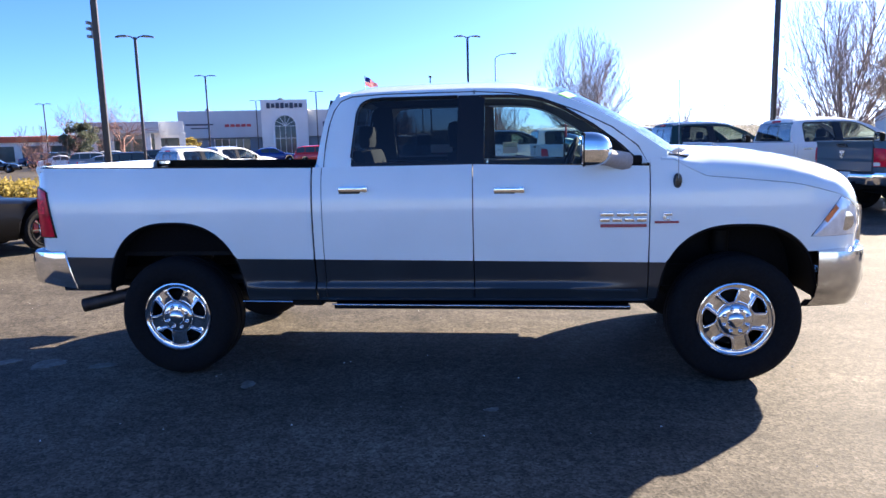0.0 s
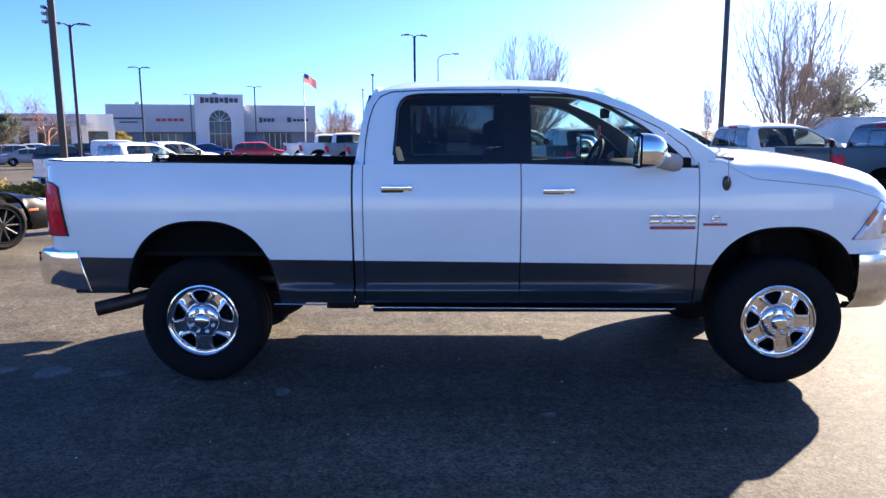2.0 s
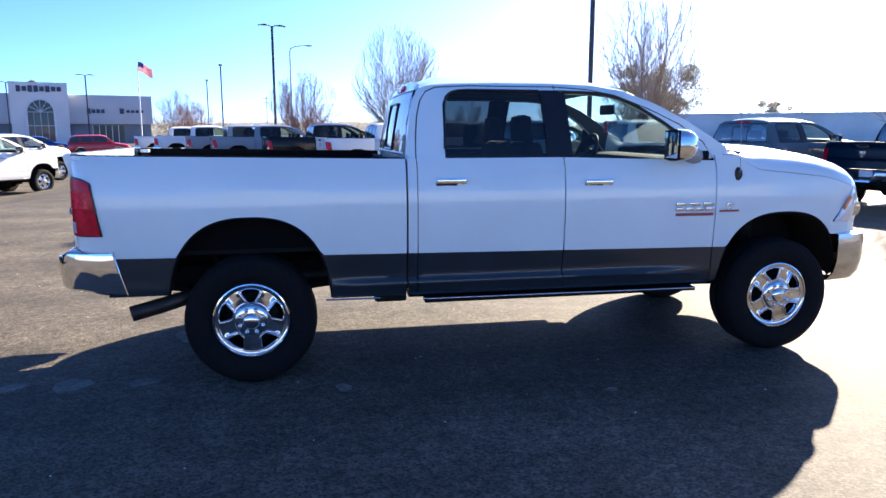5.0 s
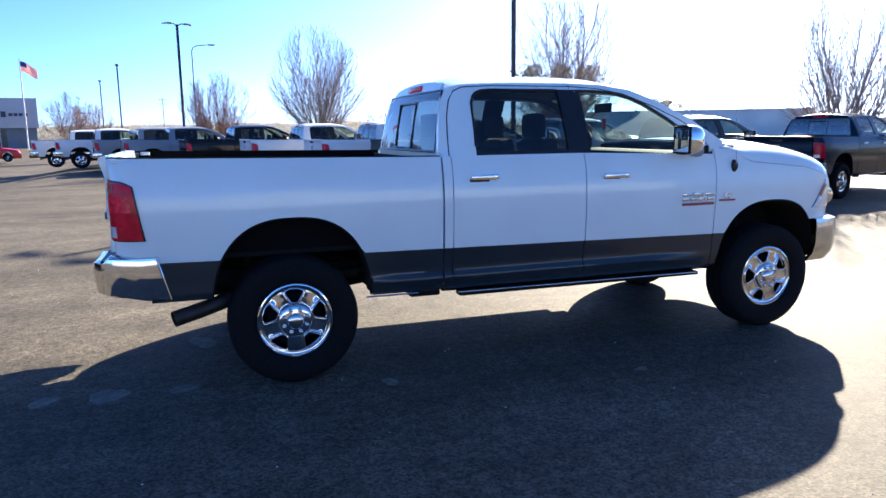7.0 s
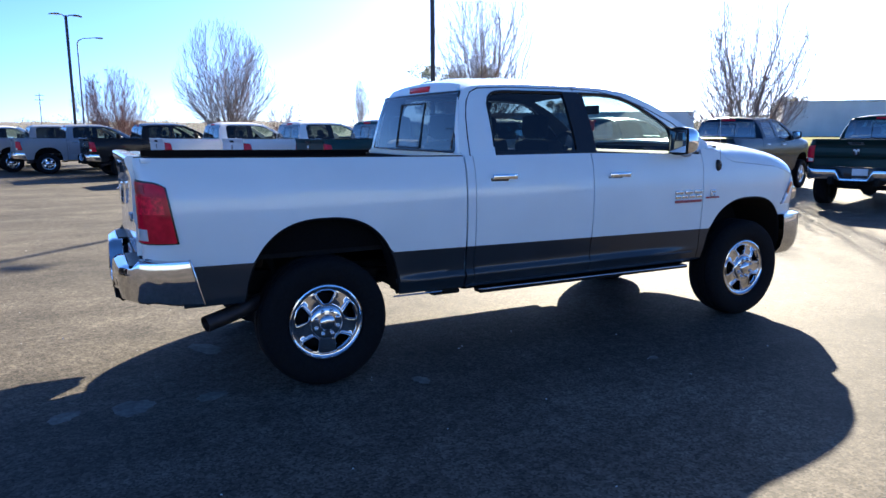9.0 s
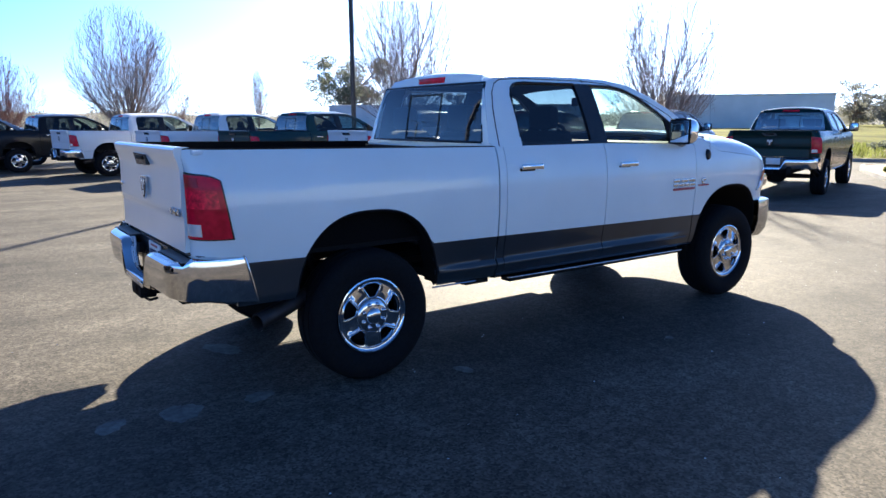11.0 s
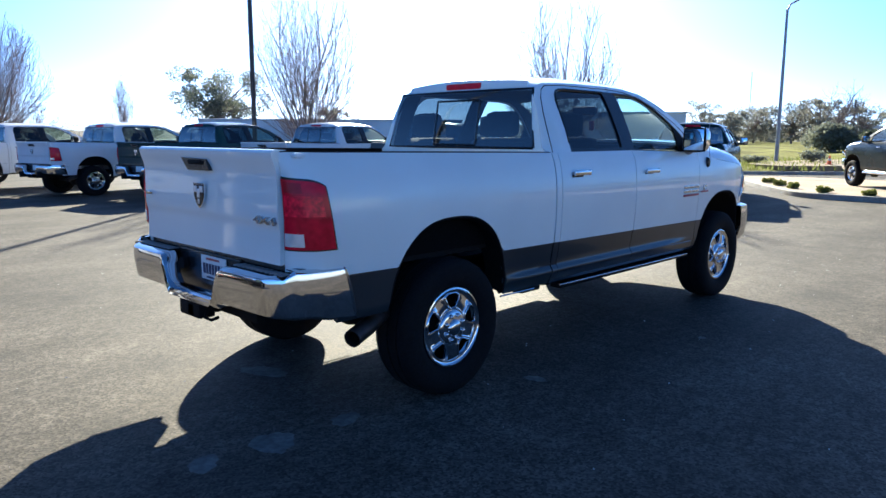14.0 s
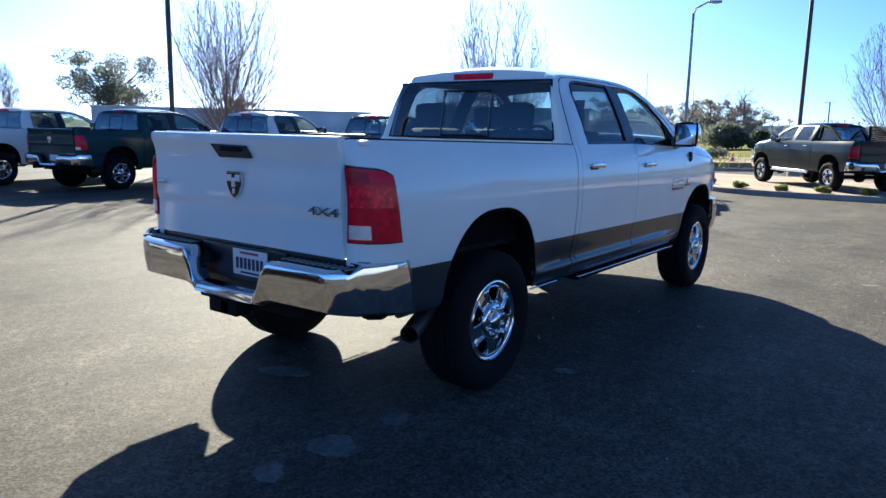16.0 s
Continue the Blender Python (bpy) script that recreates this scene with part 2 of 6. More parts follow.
# ---- mesh helpers ----
def part(name, bm, mat, parent=None, label="", smooth=True, solid=0.0, normals=True):
    """Links a bmesh as one mesh object, under a thing or a part."""
    if normals:
        bmesh.ops.recalc_face_normals(bm, faces=bm.faces)
    me = bpy.data.meshes.new(name)
    bm.to_mesh(me)
    bm.free()
    for mm in (mat if isinstance(mat, (list, tuple)) else [mat]):
        me.materials.append(mm)
    if smooth:
        me.shade_smooth()
        me.set_sharp_from_angle(angle=radians(38))
        if solid:
            used = collections.Counter(i for p in me.polygons for i in p.edge_keys)
            for e in me.edges:
                if used[e.key] == 1:
                    e.use_edge_sharp = True
    ob = new(name, me)
    if parent:
        ob.parent = parent
    if label:
        ob["label"] = label
    if solid:
        s = ob.modifiers.new("thickness", 'SOLIDIFY')
        s.thickness, s.offset = abs(solid), (-1 if solid > 0 else 1)
    return ob


def empty(name, m=None):
    e = new(name)
    e.empty_display_size = 0.2
    if m is not None:
        e.matrix_basis = m
    return e


def box(bm, c, s, bevel=0.0, rot=0.0, seg=2):
    r = bmesh.ops.create_cube(bm, size=1.0)
    vs = r["verts"]
    if bevel:
        es = list({e for v in vs for e in v.link_edges})
        bmesh.ops.scale(bm, vec=s, verts=vs)
        out = bmesh.ops.bevel(bm, geom=es, offset=bevel, segments=seg, affect='EDGES', profile=0.6)
        vs = list({v for f in out["faces"] for v in f.verts} | {v for v in vs if v.is_valid})
    else:
        bmesh.ops.scale(bm, vec=s, verts=vs)
    if rot:
        bmesh.ops.rotate(bm, cent=(0, 0, 0), matrix=Matrix.Rotation(radians(rot), 3, 'Z'), verts=vs)
    bmesh.ops.translate(bm, vec=c, verts=vs)
    return vs


def boxed(c, s, bevel=0.0, rot=0.0):
    bm = bmesh.new()
    box(bm, c, s, bevel, rot)
    return bm


def tube(bm, pts, radii, n=8, caps=True):
    pts = [Vector(p) for p in pts]
    if not isinstance(radii, (list, tuple)):
        radii = [radii] * len(pts)
    rings = []
    for i, p in enumerate(pts):
        d = (pts[min(i + 1, len(pts) - 1)] - pts[max(i - 1, 0)]).normalized()
        a = d.orthogonal().normalized() if i == 0 else (a - d * a.dot(d)).normalized()
        b = d.cross(a)
        rings.append([bm.verts.new(p + radii[i] * (math.cos(k * 2 * math.pi / n) * a + math.sin(k * 2 * math.pi / n) * b)) for k in range(n)])
    for r0, r1 in zip(rings, rings[1:]):
        for k in range(n):
            bm.faces.new((r0[k], r0[(k + 1) % n], r1[(k + 1) % n], r1[k]))
    if caps:
        bm.faces.new(rings[0][::-1])
        bm.faces.new(rings[-1])


def tubed(pts, r, n=8):
    bm = bmesh.new()
    tube(bm, pts, r, n)
    return bm


def lathe(bm, profile, n=48, axis='Y', centre=(0, 0, 0)):
    """Turns (radius, height) points about an axis."""
    rings = []
    for r, h in profile:
        ring = []
        for k in range(n):
            a = 2 * math.pi * k / n
            c, s = r * math.cos(a), r * math.sin(a)
            q = (c, h, s) if axis == 'Y' else (c, s, h)
            ring.append(bm.verts.new(Vector(q) + Vector(centre)))
        rings.append(ring)
    for r0, r1 in zip(rings, rings[1:]):
        for k in range(n):
            bm.faces.new((r0[k], r0[(k + 1) % n], r1[(k + 1) % n], r1[k]))
    bmesh.ops.remove_doubles(bm, verts=bm.verts, dist=1e-5)


def lathed(profile, n=48, axis='Y', centre=(0, 0, 0)):
    bm = bmesh.new()
    lathe(bm, profile, n, axis, centre)
    return bm


def grid(bm, rows):
    """Quads over rows of points; faces without area are left out."""
    vs = [[bm.verts.new(p) for p in row] for row in rows]
    for r0, r1 in zip(vs, vs[1:]):
        for a, b, c, d in zip(r0, r0[1:], r1[1:], r1):
            if (b.co - a.co).length < 1e-5 and (c.co - d.co).length < 1e-5:
                continue
            q = [a]
            for v in (b, c, d):
                if all((v.co - w.co).length > 1e-5 for w in q):
                    q.append(v)
            if len(q) > 2:
                bm.faces.new(q)
    loose = [v for v in bm.verts if not v.link_faces]
    bmesh.ops.delete(bm, geom=loose, context='VERTS')


def prism(bm, outline, place, depth):
    """Extrudes a closed outline (u, v): place(u, v, d) gives the point at depth d."""
    a = [bm.verts.new(place(u, v, 0)) for u, v in outline]
    b = [bm.verts.new(place(u, v, depth)) for u, v in outline]
    bm.faces.new(a)
    bm.faces.new(b[::-1])
    n = len(a)
    for i in range(n):
        bm.faces.new((a[i], b[i], b[(i + 1) % n], a[(i + 1) % n]))


def curve(table):
    """Piecewise-linear look-up."""
    xs, ys = zip(*table)
    return lambda x: float(np.interp(x, xs, ys))


def span(a, b, step):
    return [float(v) for v in np.linspace(a, b, max(2, int(math.ceil(abs(b - a) / step)) + 1))]


# ---- pickup truck ----
side_width = curve([(0.40, 0.895), (0.55, 0.925), (0.64, 0.95), (0.70, 0.952), (0.83, 0.962), (1.0, 0.974), (1.15, 0.976), (1.28, 0.968), (1.38, 0.95), (1.46, 0.915), (1.52, 0.875)])
plan_width = curve([(-3.1, 0.93), (-2.9, 0.975), (-2.6, 1.0), (1.9, 1.0), (2.2, 0.985), (2.4, 0.96), (2.55, 0.925), (2.65, 0.88), (2.75, 0.80), (2.83, 0.68), (2.89, 0.48), (2.92, 0.0)])
cab_width = curve([(1.44, 0.905), (1.5, 0.885), (1.6, 0.845), (1.75, 0.775), (1.88, 0.705), (1.93, 0.668), (1.97, 0.63)])
cab_top = curve([(-0.872, 1.46), (-0.845, 1.64), (-0.82, 1.78), (-0.80, 1.85), (-0.775, 1.895), (-0.735, 1.925), (-0.66, 1.942), (-0.5, 1.952), (-0.2, 1.96), (0.2, 1.96), (0.5, 1.95), (0.73, 1.912), (0.97, 1.818), (1.2, 1.692), (1.48, 1.50)])
crease = curve([(1.30, 1.47), (1.50, 1.46), (1.60, 1.40), (1.69, 1.355), (1.9, 1.335), (2.23, 1.30), (2.4, 1.26), (2.57, 1.222), (2.66, 1.18), (2.9, 1.05)])
hood_top = curve([(1.45, 1.515), (1.7, 1.525), (2.03, 1.505), (2.25, 1.47), (2.41, 1.44), (2.6, 1.40), (2.72, 1.36), (2.80, 1.315), (2.86, 1.26), (2.9, 1.18)])


def half_width(x, z):
    return side_width(z) * plan_width(x)


def two_tone(x):
    return 0.852 - 0.0125 * (x + 2.7)


def build_wheel(name, parent, at, outward, detail, first_spoke=-90.0):
    w = empty(name)
    w.parent = parent
    w.location = at
    w.rotation_euler = (0, 0, 0 if outward < 0 else math.pi)
    # the wheel's outer face looks to -y
    bm = bmesh.new()
    lathe(bm, [(0.245, -0.105), (0.262, -0.128), (0.30, -0.143), (0.35, -0.146), (0.385, -0.138), (0.405, -0.122), (0.418, -0.09), (0.419, -0.075), (0.410, -0.074), (0.410, -0.064), (0.420, -0.063), (0.421, -0.012), (0.411, -0.011),
               (0.411, 0.011), (0.421, 0.012), (0.420, 0.063), (0.410, 0.064), (0.410, 0.074), (0.418, 0.09), (0.405, 0.122), (0.385, 0.138), (0.30, 0.143), (0.245, 0.105), (0.235, 0.0), (0.245, -0.105)], 64 if detail else 32)
    part("tyre", bm, M_TYRE, w, "black all-terrain tyre")
    bm = bmesh.new()
    lathe(bm, [(0.245, -0.105), (0.243, -0.118), (0.235, -0.12), (0.226, -0.108), (0.214, -0.092), (0.204, -0.086), (0.198, -0.06), (0.205, 0.1)], 56)
    part("rim", bm, M_CHROME, w, "polished chrome rim")
    # five broad spokes: sectors of one flat face, with a rounded window between each two and a raised bead round it
    window = curve([(0.116, 0.0), (0.1175, 5.0), (0.122, 9.0), (0.132, 12.0), (0.15, 14.5), (0.175, 17.0), (0.192, 18.0), (0.201, 16.5), (0.207, 12.0), (0.2105, 6.0), (0.2115, 0.0)])
    dish = curve([(0.10, -0.112), (0.12, -0.113), (0.16, -0.113), (0.19, -0.11), (0.212, -0.108), (0.226, -0.11), (0.237, -0.119)])
    reach = (0.10, 0.112, 0.116, 0.1175, 0.122, 0.127, 0.132, 0.14, 0.15, 0.163, 0.175, 0.185, 0.192, 0.197, 0.201, 0.204, 0.207, 0.209, 0.2105, 0.2115, 0.216, 0.22, 0.228, 0.237)
    for k in range(5):
        a0 = radians(first_spoke + 72 * k)
        bm = bmesh.new()
        rows = []
        for r in reach:
            h = radians(36 - window(r))
            cut = min(1.0, window(r) / 8)
            row = []
            for u, dy in ((-1, 0.016), (-0.95, 0.003), (-0.84, 0.0), (-0.7, 0.001), (-0.6, 0.006), (-0.3, 0.007), (0, 0.007), (0.3, 0.007), (0.6, 0.006), (0.7, 0.001), (0.84, 0.0), (0.95, 0.003), (1, 0.016)):
                a = a0 + u * h
                row.append((r * math.cos(a), dish(r) + dy * cut, r * math.sin(a)))
            rows.append(row)
        grid(bm, rows)
        for f in bm.faces:
            f.normal_update()
        if sum(f.normal.y for f in bm.faces) > 0:
            bmesh.ops.reverse_faces(bm, faces=bm.faces)
        part("spoke", bm, M_CHROME, w, solid=0.016, normals=False)
        if detail:
            rs = [r for r in reach if 0.1165 < r < 0.211]
            loop = [(r, window(r) + 0.12 / r) for r in rs] + [(r, -window(r) - 0.12 / r) for r in reversed(rs)]
            mid = a0 + radians(36)
            pts = [(r * math.cos(mid + radians(d)), dish(r) - 0.001, r * math.sin(mid + radians(d))) for r, d in loop]
            bm = bmesh.new()
            tube(bm, pts + pts[:2], 0.0052, 8, False)
            part("window_bead", bm, M_CHROME, w)
    part("hub", lathed([(0.0, -0.153), (0.02, -0.152), (0.042, -0.147), (0.05, -0.14), (0.054, -0.131), (0.07, -0.129), (0.092, -0.126), (0.103, -0.121), (0.109, -0.112), (0.112, -0.07), (0.112, 0.05)], 40), M_CHROME, w)
    if detail:
        for k in range(8):
            a = 2 * math.pi * (k + 0.5) / 8
            part("lug_nut", lathed([(0.0, -0.148), (0.007, -0.147), (0.012, -0.142), (0.0145, -0.132), (0.015, -0.1)], 12, 'Y', (0.078 * math.cos(a), 0, 0.078 * math.sin(a))), M_CHROME, w)
    part("brake_disc", lathed([(0.0, -0.02), (0.17, -0.02), (0.17, 0.01), (0.0, 0.01)], 32), M_UNDER, w)
    part("wheel_barrel", lathed([(0.0, 0.06), (0.20, 0.06), (0.235, 0.09)], 32), M_UNDER, w)
    return w


def build_pickup(name, detail=True, axle=-1.90, paint=(0.79, 0.865, 0.88, 1), lower=None, mirror_chrome=True, sport_bar=False):
    """A crew-cab pickup looking along +x. The origin lies on the ground below the cab; axle: the rear axle's x."""
    lower = lower or M_LOWER
    truck = empty(name)
    tail = axle - 1.075
    ARCHES = ((axle + 0.01, 0.515, 1.095), (1.915, 0.515, 1.048))
    step = 0.03 if detail else 0.07

    def arch(x):
        z = 0.0
        for xc, half, top in ARCHES:
            u = abs(x - xc) / half
            if u < 1:
                z = max(z, 0.45 + (top - 0.45) * (1 - u ** 2.5) ** 0.4)
        return z

    def pw(x, z):
        """Half-width with the rear corner rounded."""
        w = side_width(z) * (plan_width(x) if x > -0.9 else 1.0)
        d = x - tail
        if d < 0.12:
            w -= 0.05 * (1 - max(d, 0) / 0.12) ** 2
        return w

    scallop = curve([(-1.5, 0.0), (-1.2, 1.0), (0.8, 1.0), (1.32, 0.0)])
    facet = curve([(0.54, -0.004), (0.612, 0.012), (0.624, 0.013), (0.664, -0.016), (0.70, -0.014), (0.80, -0.004), (0.85, 0.0)])

    def low_width(x, z):
        """Half-width of the lower panels: they draw in, then flare to a ledge that faces up."""
        return pw(x, z) + (scallop(x) * facet(z) if detail else 0.0)

    def sheet(nm, mat, s, xs, lo, hi, n=8, label="", width=pw, solid=0.025, out=0.0):
        bm = bmesh.new()
        rows = []
        for x in xs:
            a, b = lo(x), hi(x)
            a = min(a, b)
            rows.append([(x, s * (width(x, a + (b - a) * k / n) + out), a + (b - a) * k / n) for k in range(n + 1)])
        grid(bm, rows)
        if not bm.faces:
            bm.free()
            return None
        for f in bm.faces:
            f.normal_update()
            if f.normal.y * s < 0:
                f.normal_flip()
        ob = part(nm, bm, mat, truck, label, solid=solid, normals=False)
        ob.color = paint
        return ob

    def panel(nm, s, x0, x1, top, label=""):
        """A body panel with its white upper and dark lower part."""
        near_arch = next((xc for xc, half, _ in ARCHES if x0 < xc < x1), -9)
        xs = sorted(set(span(x0, x1, step) + [x for xc, half, _ in ARCHES for x in [xc + half * v for v in (-1, -0.995, -0.98, -0.95, -0.9, 0.9, 0.95, 0.98, 0.995, 1)] if x0 < x < x1]))
        sheet(nm, M_PAINT, s, xs, lambda x: max(arch(x), two_tone(x)), top, 10, label)
        for side_xs in ([x for x in xs if x < near_arch], [x for x in xs if x >= near_arch]):
            if len(side_xs) > 1:
                sheet(nm + "_lower", lower, s, side_xs, lambda x: max(arch(x), 0.535 if x > axle - 0.3 else 0.605), lambda x: two_tone(x) - 0.004, 18 if detail else 6, "dark grey lower body panel" if lower is M_LOWER else "", low_width, out=-0.002)

    bed_front, belt = -0.885, 1.452
    bed_top = lambda x: 1.45 + 0.032 * (bed_front - max(x, tail)) / (bed_front - tail)
    for s in (-1, 1):
        # the bed side runs round the corner to the tailgate as one sheet
        RX, RY, ARC = 0.20, 0.165, 0.30

        def wrap(p, z, out=0.0):
            """A point of the bed side; p runs along x and, past the corner, inwards along the rear face."""
            w = side_width(z) - 0.016 * max(0.0, (tail + 0.6 - max(p, tail + RX)) / 0.4) ** 2
            if p >= tail + RX:
                return (p, s * (w + out), z)
            q = (tail + RX - p) / ARC
            lean = 0.018 * min(max((z - 1.35) / 0.09, 0.0), 1.0) * min(q, 1.0)
            sq, cq = math.sin(min(q, 1.0) * math.pi / 2), math.cos(min(q, 1.0) * math.pi / 2)
            return (tail + RX - lean - (RX - 0.03) * sq - out * sq, s * max(w - RY * (1 - cq) + out * cq - max(q - 1, 0.0) * ARC, 0.775), z)

        ps = [tail - 0.13] + span(tail - 0.10, tail + RX, 0.02) + span(tail + RX + 0.015, axle - 0.56, step)
        ps += [x for x in sorted(set(span(axle - 0.53, bed_front, step) + [axle + 0.01 + 0.515 * v for v in (-1, -0.995, -0.98, -0.95, -0.9, 0.9, 0.95, 0.98, 0.995, 1)]))]
        ps = sorted(set(ps))
        bm = bmesh.new()
        rows = []
        for p in ps:
            lo = max(arch(p), two_tone(p))
            rows.append([wrap(p, lo + (bed_top(p) - lo) * k / 12) for k in range(13)])
        grid(bm, rows)
        for f in bm.faces:
            f.normal_update()
        if sum(f.normal.y * f.calc_area() for f in bm.faces) * s < 0:
            bmesh.ops.reverse_faces(bm, faces=bm.faces)
        ob = part("bed_side", bm, M_PAINT, truck, solid=0.02, normals=False)
        ob.color = paint
        for xa, xb in ((tail + 0.225, axle - 0.435), (axle + 0.455, bed_front)):
            sheet("bed_side_lower", lower, s, sorted(set(span(xa, xb, step) + [x for x in [axle + 0.01 + 0.515 * v for v in (-1, -0.995, -0.98, -0.95, -0.9, 0.9, 0.95, 0.98, 0.995, 1)] if xa < x < xb])), lambda x: max(arch(x), 0.535 if x > axle - 0.3 else 0.605), lambda x: two_tone(x) - 0.004, 18 if detail else 6, "dark grey lower body panel" if lower is M_LOWER else "", low_width, out=-0.002)
        # tail lamp: wraps from the side to the rear face, broader at its foot
        lamp = empty("tail_lamp")
        lamp.parent = truck

        def lamp_sheet(nm, mat, z0, z1, u0, u1, out, thick, label="", nz=10, nu=16):
            """u runs from the tailgate (0) to the lamp's front edge (1)."""
            bm = bmesh.new()
            rows = []
            for k in range(nz + 1):
                row = []
                for j in range(nu + 1):
                    u = u0 + (u1 - u0) * j / nu
                    top = 1.362 - 0.016 * u - 0.03 * max(0.0, (u - 0.55) / 0.45) ** 3
                    z = z0 + (z1 - z0) * k / nz
                    z = z if z < 1.2 else 1.2 + (z - 1.2) / 0.162 * (top - 1.2)
                    edge = tail + 0.158 + 0.062 * (1.362 - z) / 0.364
                    row.append(wrap(tail - 0.105 + (edge - tail + 0.105) * u, z, out))
                rows.append(row)
            grid(bm, rows)
            for f in bm.faces:
                f.normal_update()
            if sum(f.normal.y * f.calc_area() for f in bm.faces) * s < 0:
                bmesh.ops.reverse_faces(bm, faces=bm.faces)
            return part(nm, bm, mat, lamp, label, solid=thick, normals=False)

        lamp_sheet("housing", M_TRIM, 0.992, 1.362, 0.0, 1.0, 0.008, 0.02, "black lamp surround")
        lamp_sheet("red_lens", M_RED, 1.0, 1.351, 0.035, 0.965, 0.014, 0.01, "dark red lens")
        if detail:
            lamp_sheet("smoked_lens", M_DARKRED, 1.285, 1.338, 0.1, 0.5, 0.0165, 0.004, "smoky dark red lens", 5, 8)
            lamp_sheet("brake_lens", M_REDIN, 1.165, 1.272, 0.09, 0.86, 0.0165, 0.004, "brighter red brake lens", 5, 14)
        lamp_sheet("reversing_lens", M_CLEARLENS, 1.014, 1.08, 0.06, 0.44, 0.0165, 0.006, "clear reversing lens", 4, 8)
        part("corner_post", boxed((tail + 0.13, s * 0.8, 1.16), (0.1, 0.05, 0.56), 0.01), M_TRIM, truck)
        ob = part("corner_cap", boxed((tail + 0.11, s * 0.82, bed_top(tail) - 0.016), (0.12, 0.1, 0.026), 0.008), M_PAINT, truck)
        ob.color = paint
        # bed rail cap and inner wall
        bm = bmesh.new()
        rim, bead = [], []
        for p in span(tail - 0.07, tail + RX, 0.03) + span(tail + RX + 0.1, bed_front, 0.2):
            x, y, z = wrap(p, bed_top(p), -0.006)
            y = abs(y)
            inner = min(0.85, y - 0.03)
            rim.append([(x, s * y, z - 0.004), (x, s * (y - 0.007), z + 0.005), (max(x, tail + 0.06), s * (y - 0.02), z + 0.007), (max(x, tail + 0.1), s * inner, z + 0.006), (max(x, tail + 0.1), s * (inner - 0.005), z - 0.05)])
            bead.append((x, s * (y + 0.002), z + 0.001))
        grid(bm, rim)
        part("bed_rail_cap", bm, M_RAIL, truck, "black plastic bed rail cap", solid=0.01)
        part("rail_edge", tubed(bead, 0.005, 6), M_TRIM, truck)
        part("bed_inner_wall", boxed(((tail + bed_front) / 2 + 0.04, s * 0.825, 1.15), (bed_front - tail - 0.08, 0.03, 0.56), 0.008), M_RAIL, truck)
        wb = bmesh.new()
        box(wb, (axle, s * 0.70, 0.99), (0.95, 0.26, 0.22), 0.05)
        part("wheel_housing", wb, M_BLACK, truck)
        # cab corner and doors
        panel("cab_corner", s, -0.872, -0.812, lambda x: belt)
        panel("rear_door", s, -0.806, 0.208, lambda x: belt)
        panel("front_door", s, 0.216, 1.342, lambda x: belt - 0.03 * max(0, (x - 0.216)) / 1.1)
        # fender with its wheel arch
        slant = lambda x: 0.975 + (x - 2.352) * 1.06
        xs = sorted(set(span(1.350, 2.335, step) + [1.915 + 0.515 * v for v in (-1, -0.995, -0.98, -0.95, -0.9)] + [2.343] + span(2.37, 2.60, 0.03)))
        sheet("front_fender", M_PAINT, s, xs, lambda x: max(arch(x), two_tone(x), 0.862 if x > 2.2 else 0) if x < 2.34 else min(max(slant(x), 0.955), crease(x) - 0.006), lambda x: crease(x) - 0.004, 12)
        sheet("front_fender_lower", lower, s, span(1.350, 1.465, 0.008), lambda x: max(arch(x), 0.535), lambda x: two_tone(x) - 0.004, 18 if detail else 6, "dark grey lower body panel" if lower is M_LOWER else "", low_width, out=-0.002)
        sheet("fender_tip", M_PAINT, s, span(2.335, 2.82, 0.03), lambda x: 0.865, lambda x: 0.957, 4)
        lamp = empty("headlamp")
        lamp.parent = truck
        bm = bmesh.new()
        rows = []
        for x in span(2.352, 2.80, 0.02):
            b = max(0.965, min(0.972 + (x - 2.352) * 1.06, crease(x) - 0.012))
            rows.append([(x, s * (half_width(x, 0.96 + (b - 0.96) * k / 8) + 0.006 + 0.012 * math.sin(math.pi * k / 8)), 0.96 + (b - 0.96) * k / 8) for k in range(9)])
        grid(bm, rows)
        part("lens", bm, M_CLEARLENS, lamp, "clear headlamp lens", solid=0.012)
        bm = bmesh.new()
        rows = []
        for k in range(9):
            x = 2.435 + 0.085 * k / 8
            z = 0.985 + (x - 2.36) * 1.06
            rows.append([(x + d, s * (half_width(x + d, z - d * 0.8) + 0.021), z - d * 0.8) for d in (0.0, 0.012, 0.024)])
        grid(bm, rows)
        part("amber_reflector", bm, M_AMBER, lamp, "amber side reflector", solid=0.006)
        part("reflector_bowl", lathed([(0.0, 0.0), (0.06, 0.005), (0.065, 0.02)], 20, 'Y', (0, 0, 0)), M_CHROME, lamp).matrix_basis = Matrix.Translation((2.62, s * (half_width(2.62, 1.05) + 0.024), 1.05)) @ Matrix.Rotation(math.pi if s > 0 else 0, 4, 'Z')
        # arch liners shut the wheel wells
        for xc, half, top in ARCHES:
            bm = bmesh.new()
            rows = []
            for k in range(31):
                u = math.sin(math.pi * (k / 30 - 0.5))
                x = xc + half * u
                z = 0.45 + (top - 0.45) * max(0.0, 1 - abs(u) ** 2.5) ** 0.4
                w = pw(x, min(max(z, 0.5), 1.2))
                z = max(z, 0.61 if u < 0 and xc < 0 else 0.545)
                rows.append([(x, s * (w - 0.004), z), (x, s * (w - 0.03), z - 0.012), (x, s * (w - 0.05), z + 0.01), (x, s * (0.42 if xc > 0 else 0.78), z + 0.01)])
            grid(bm, rows)
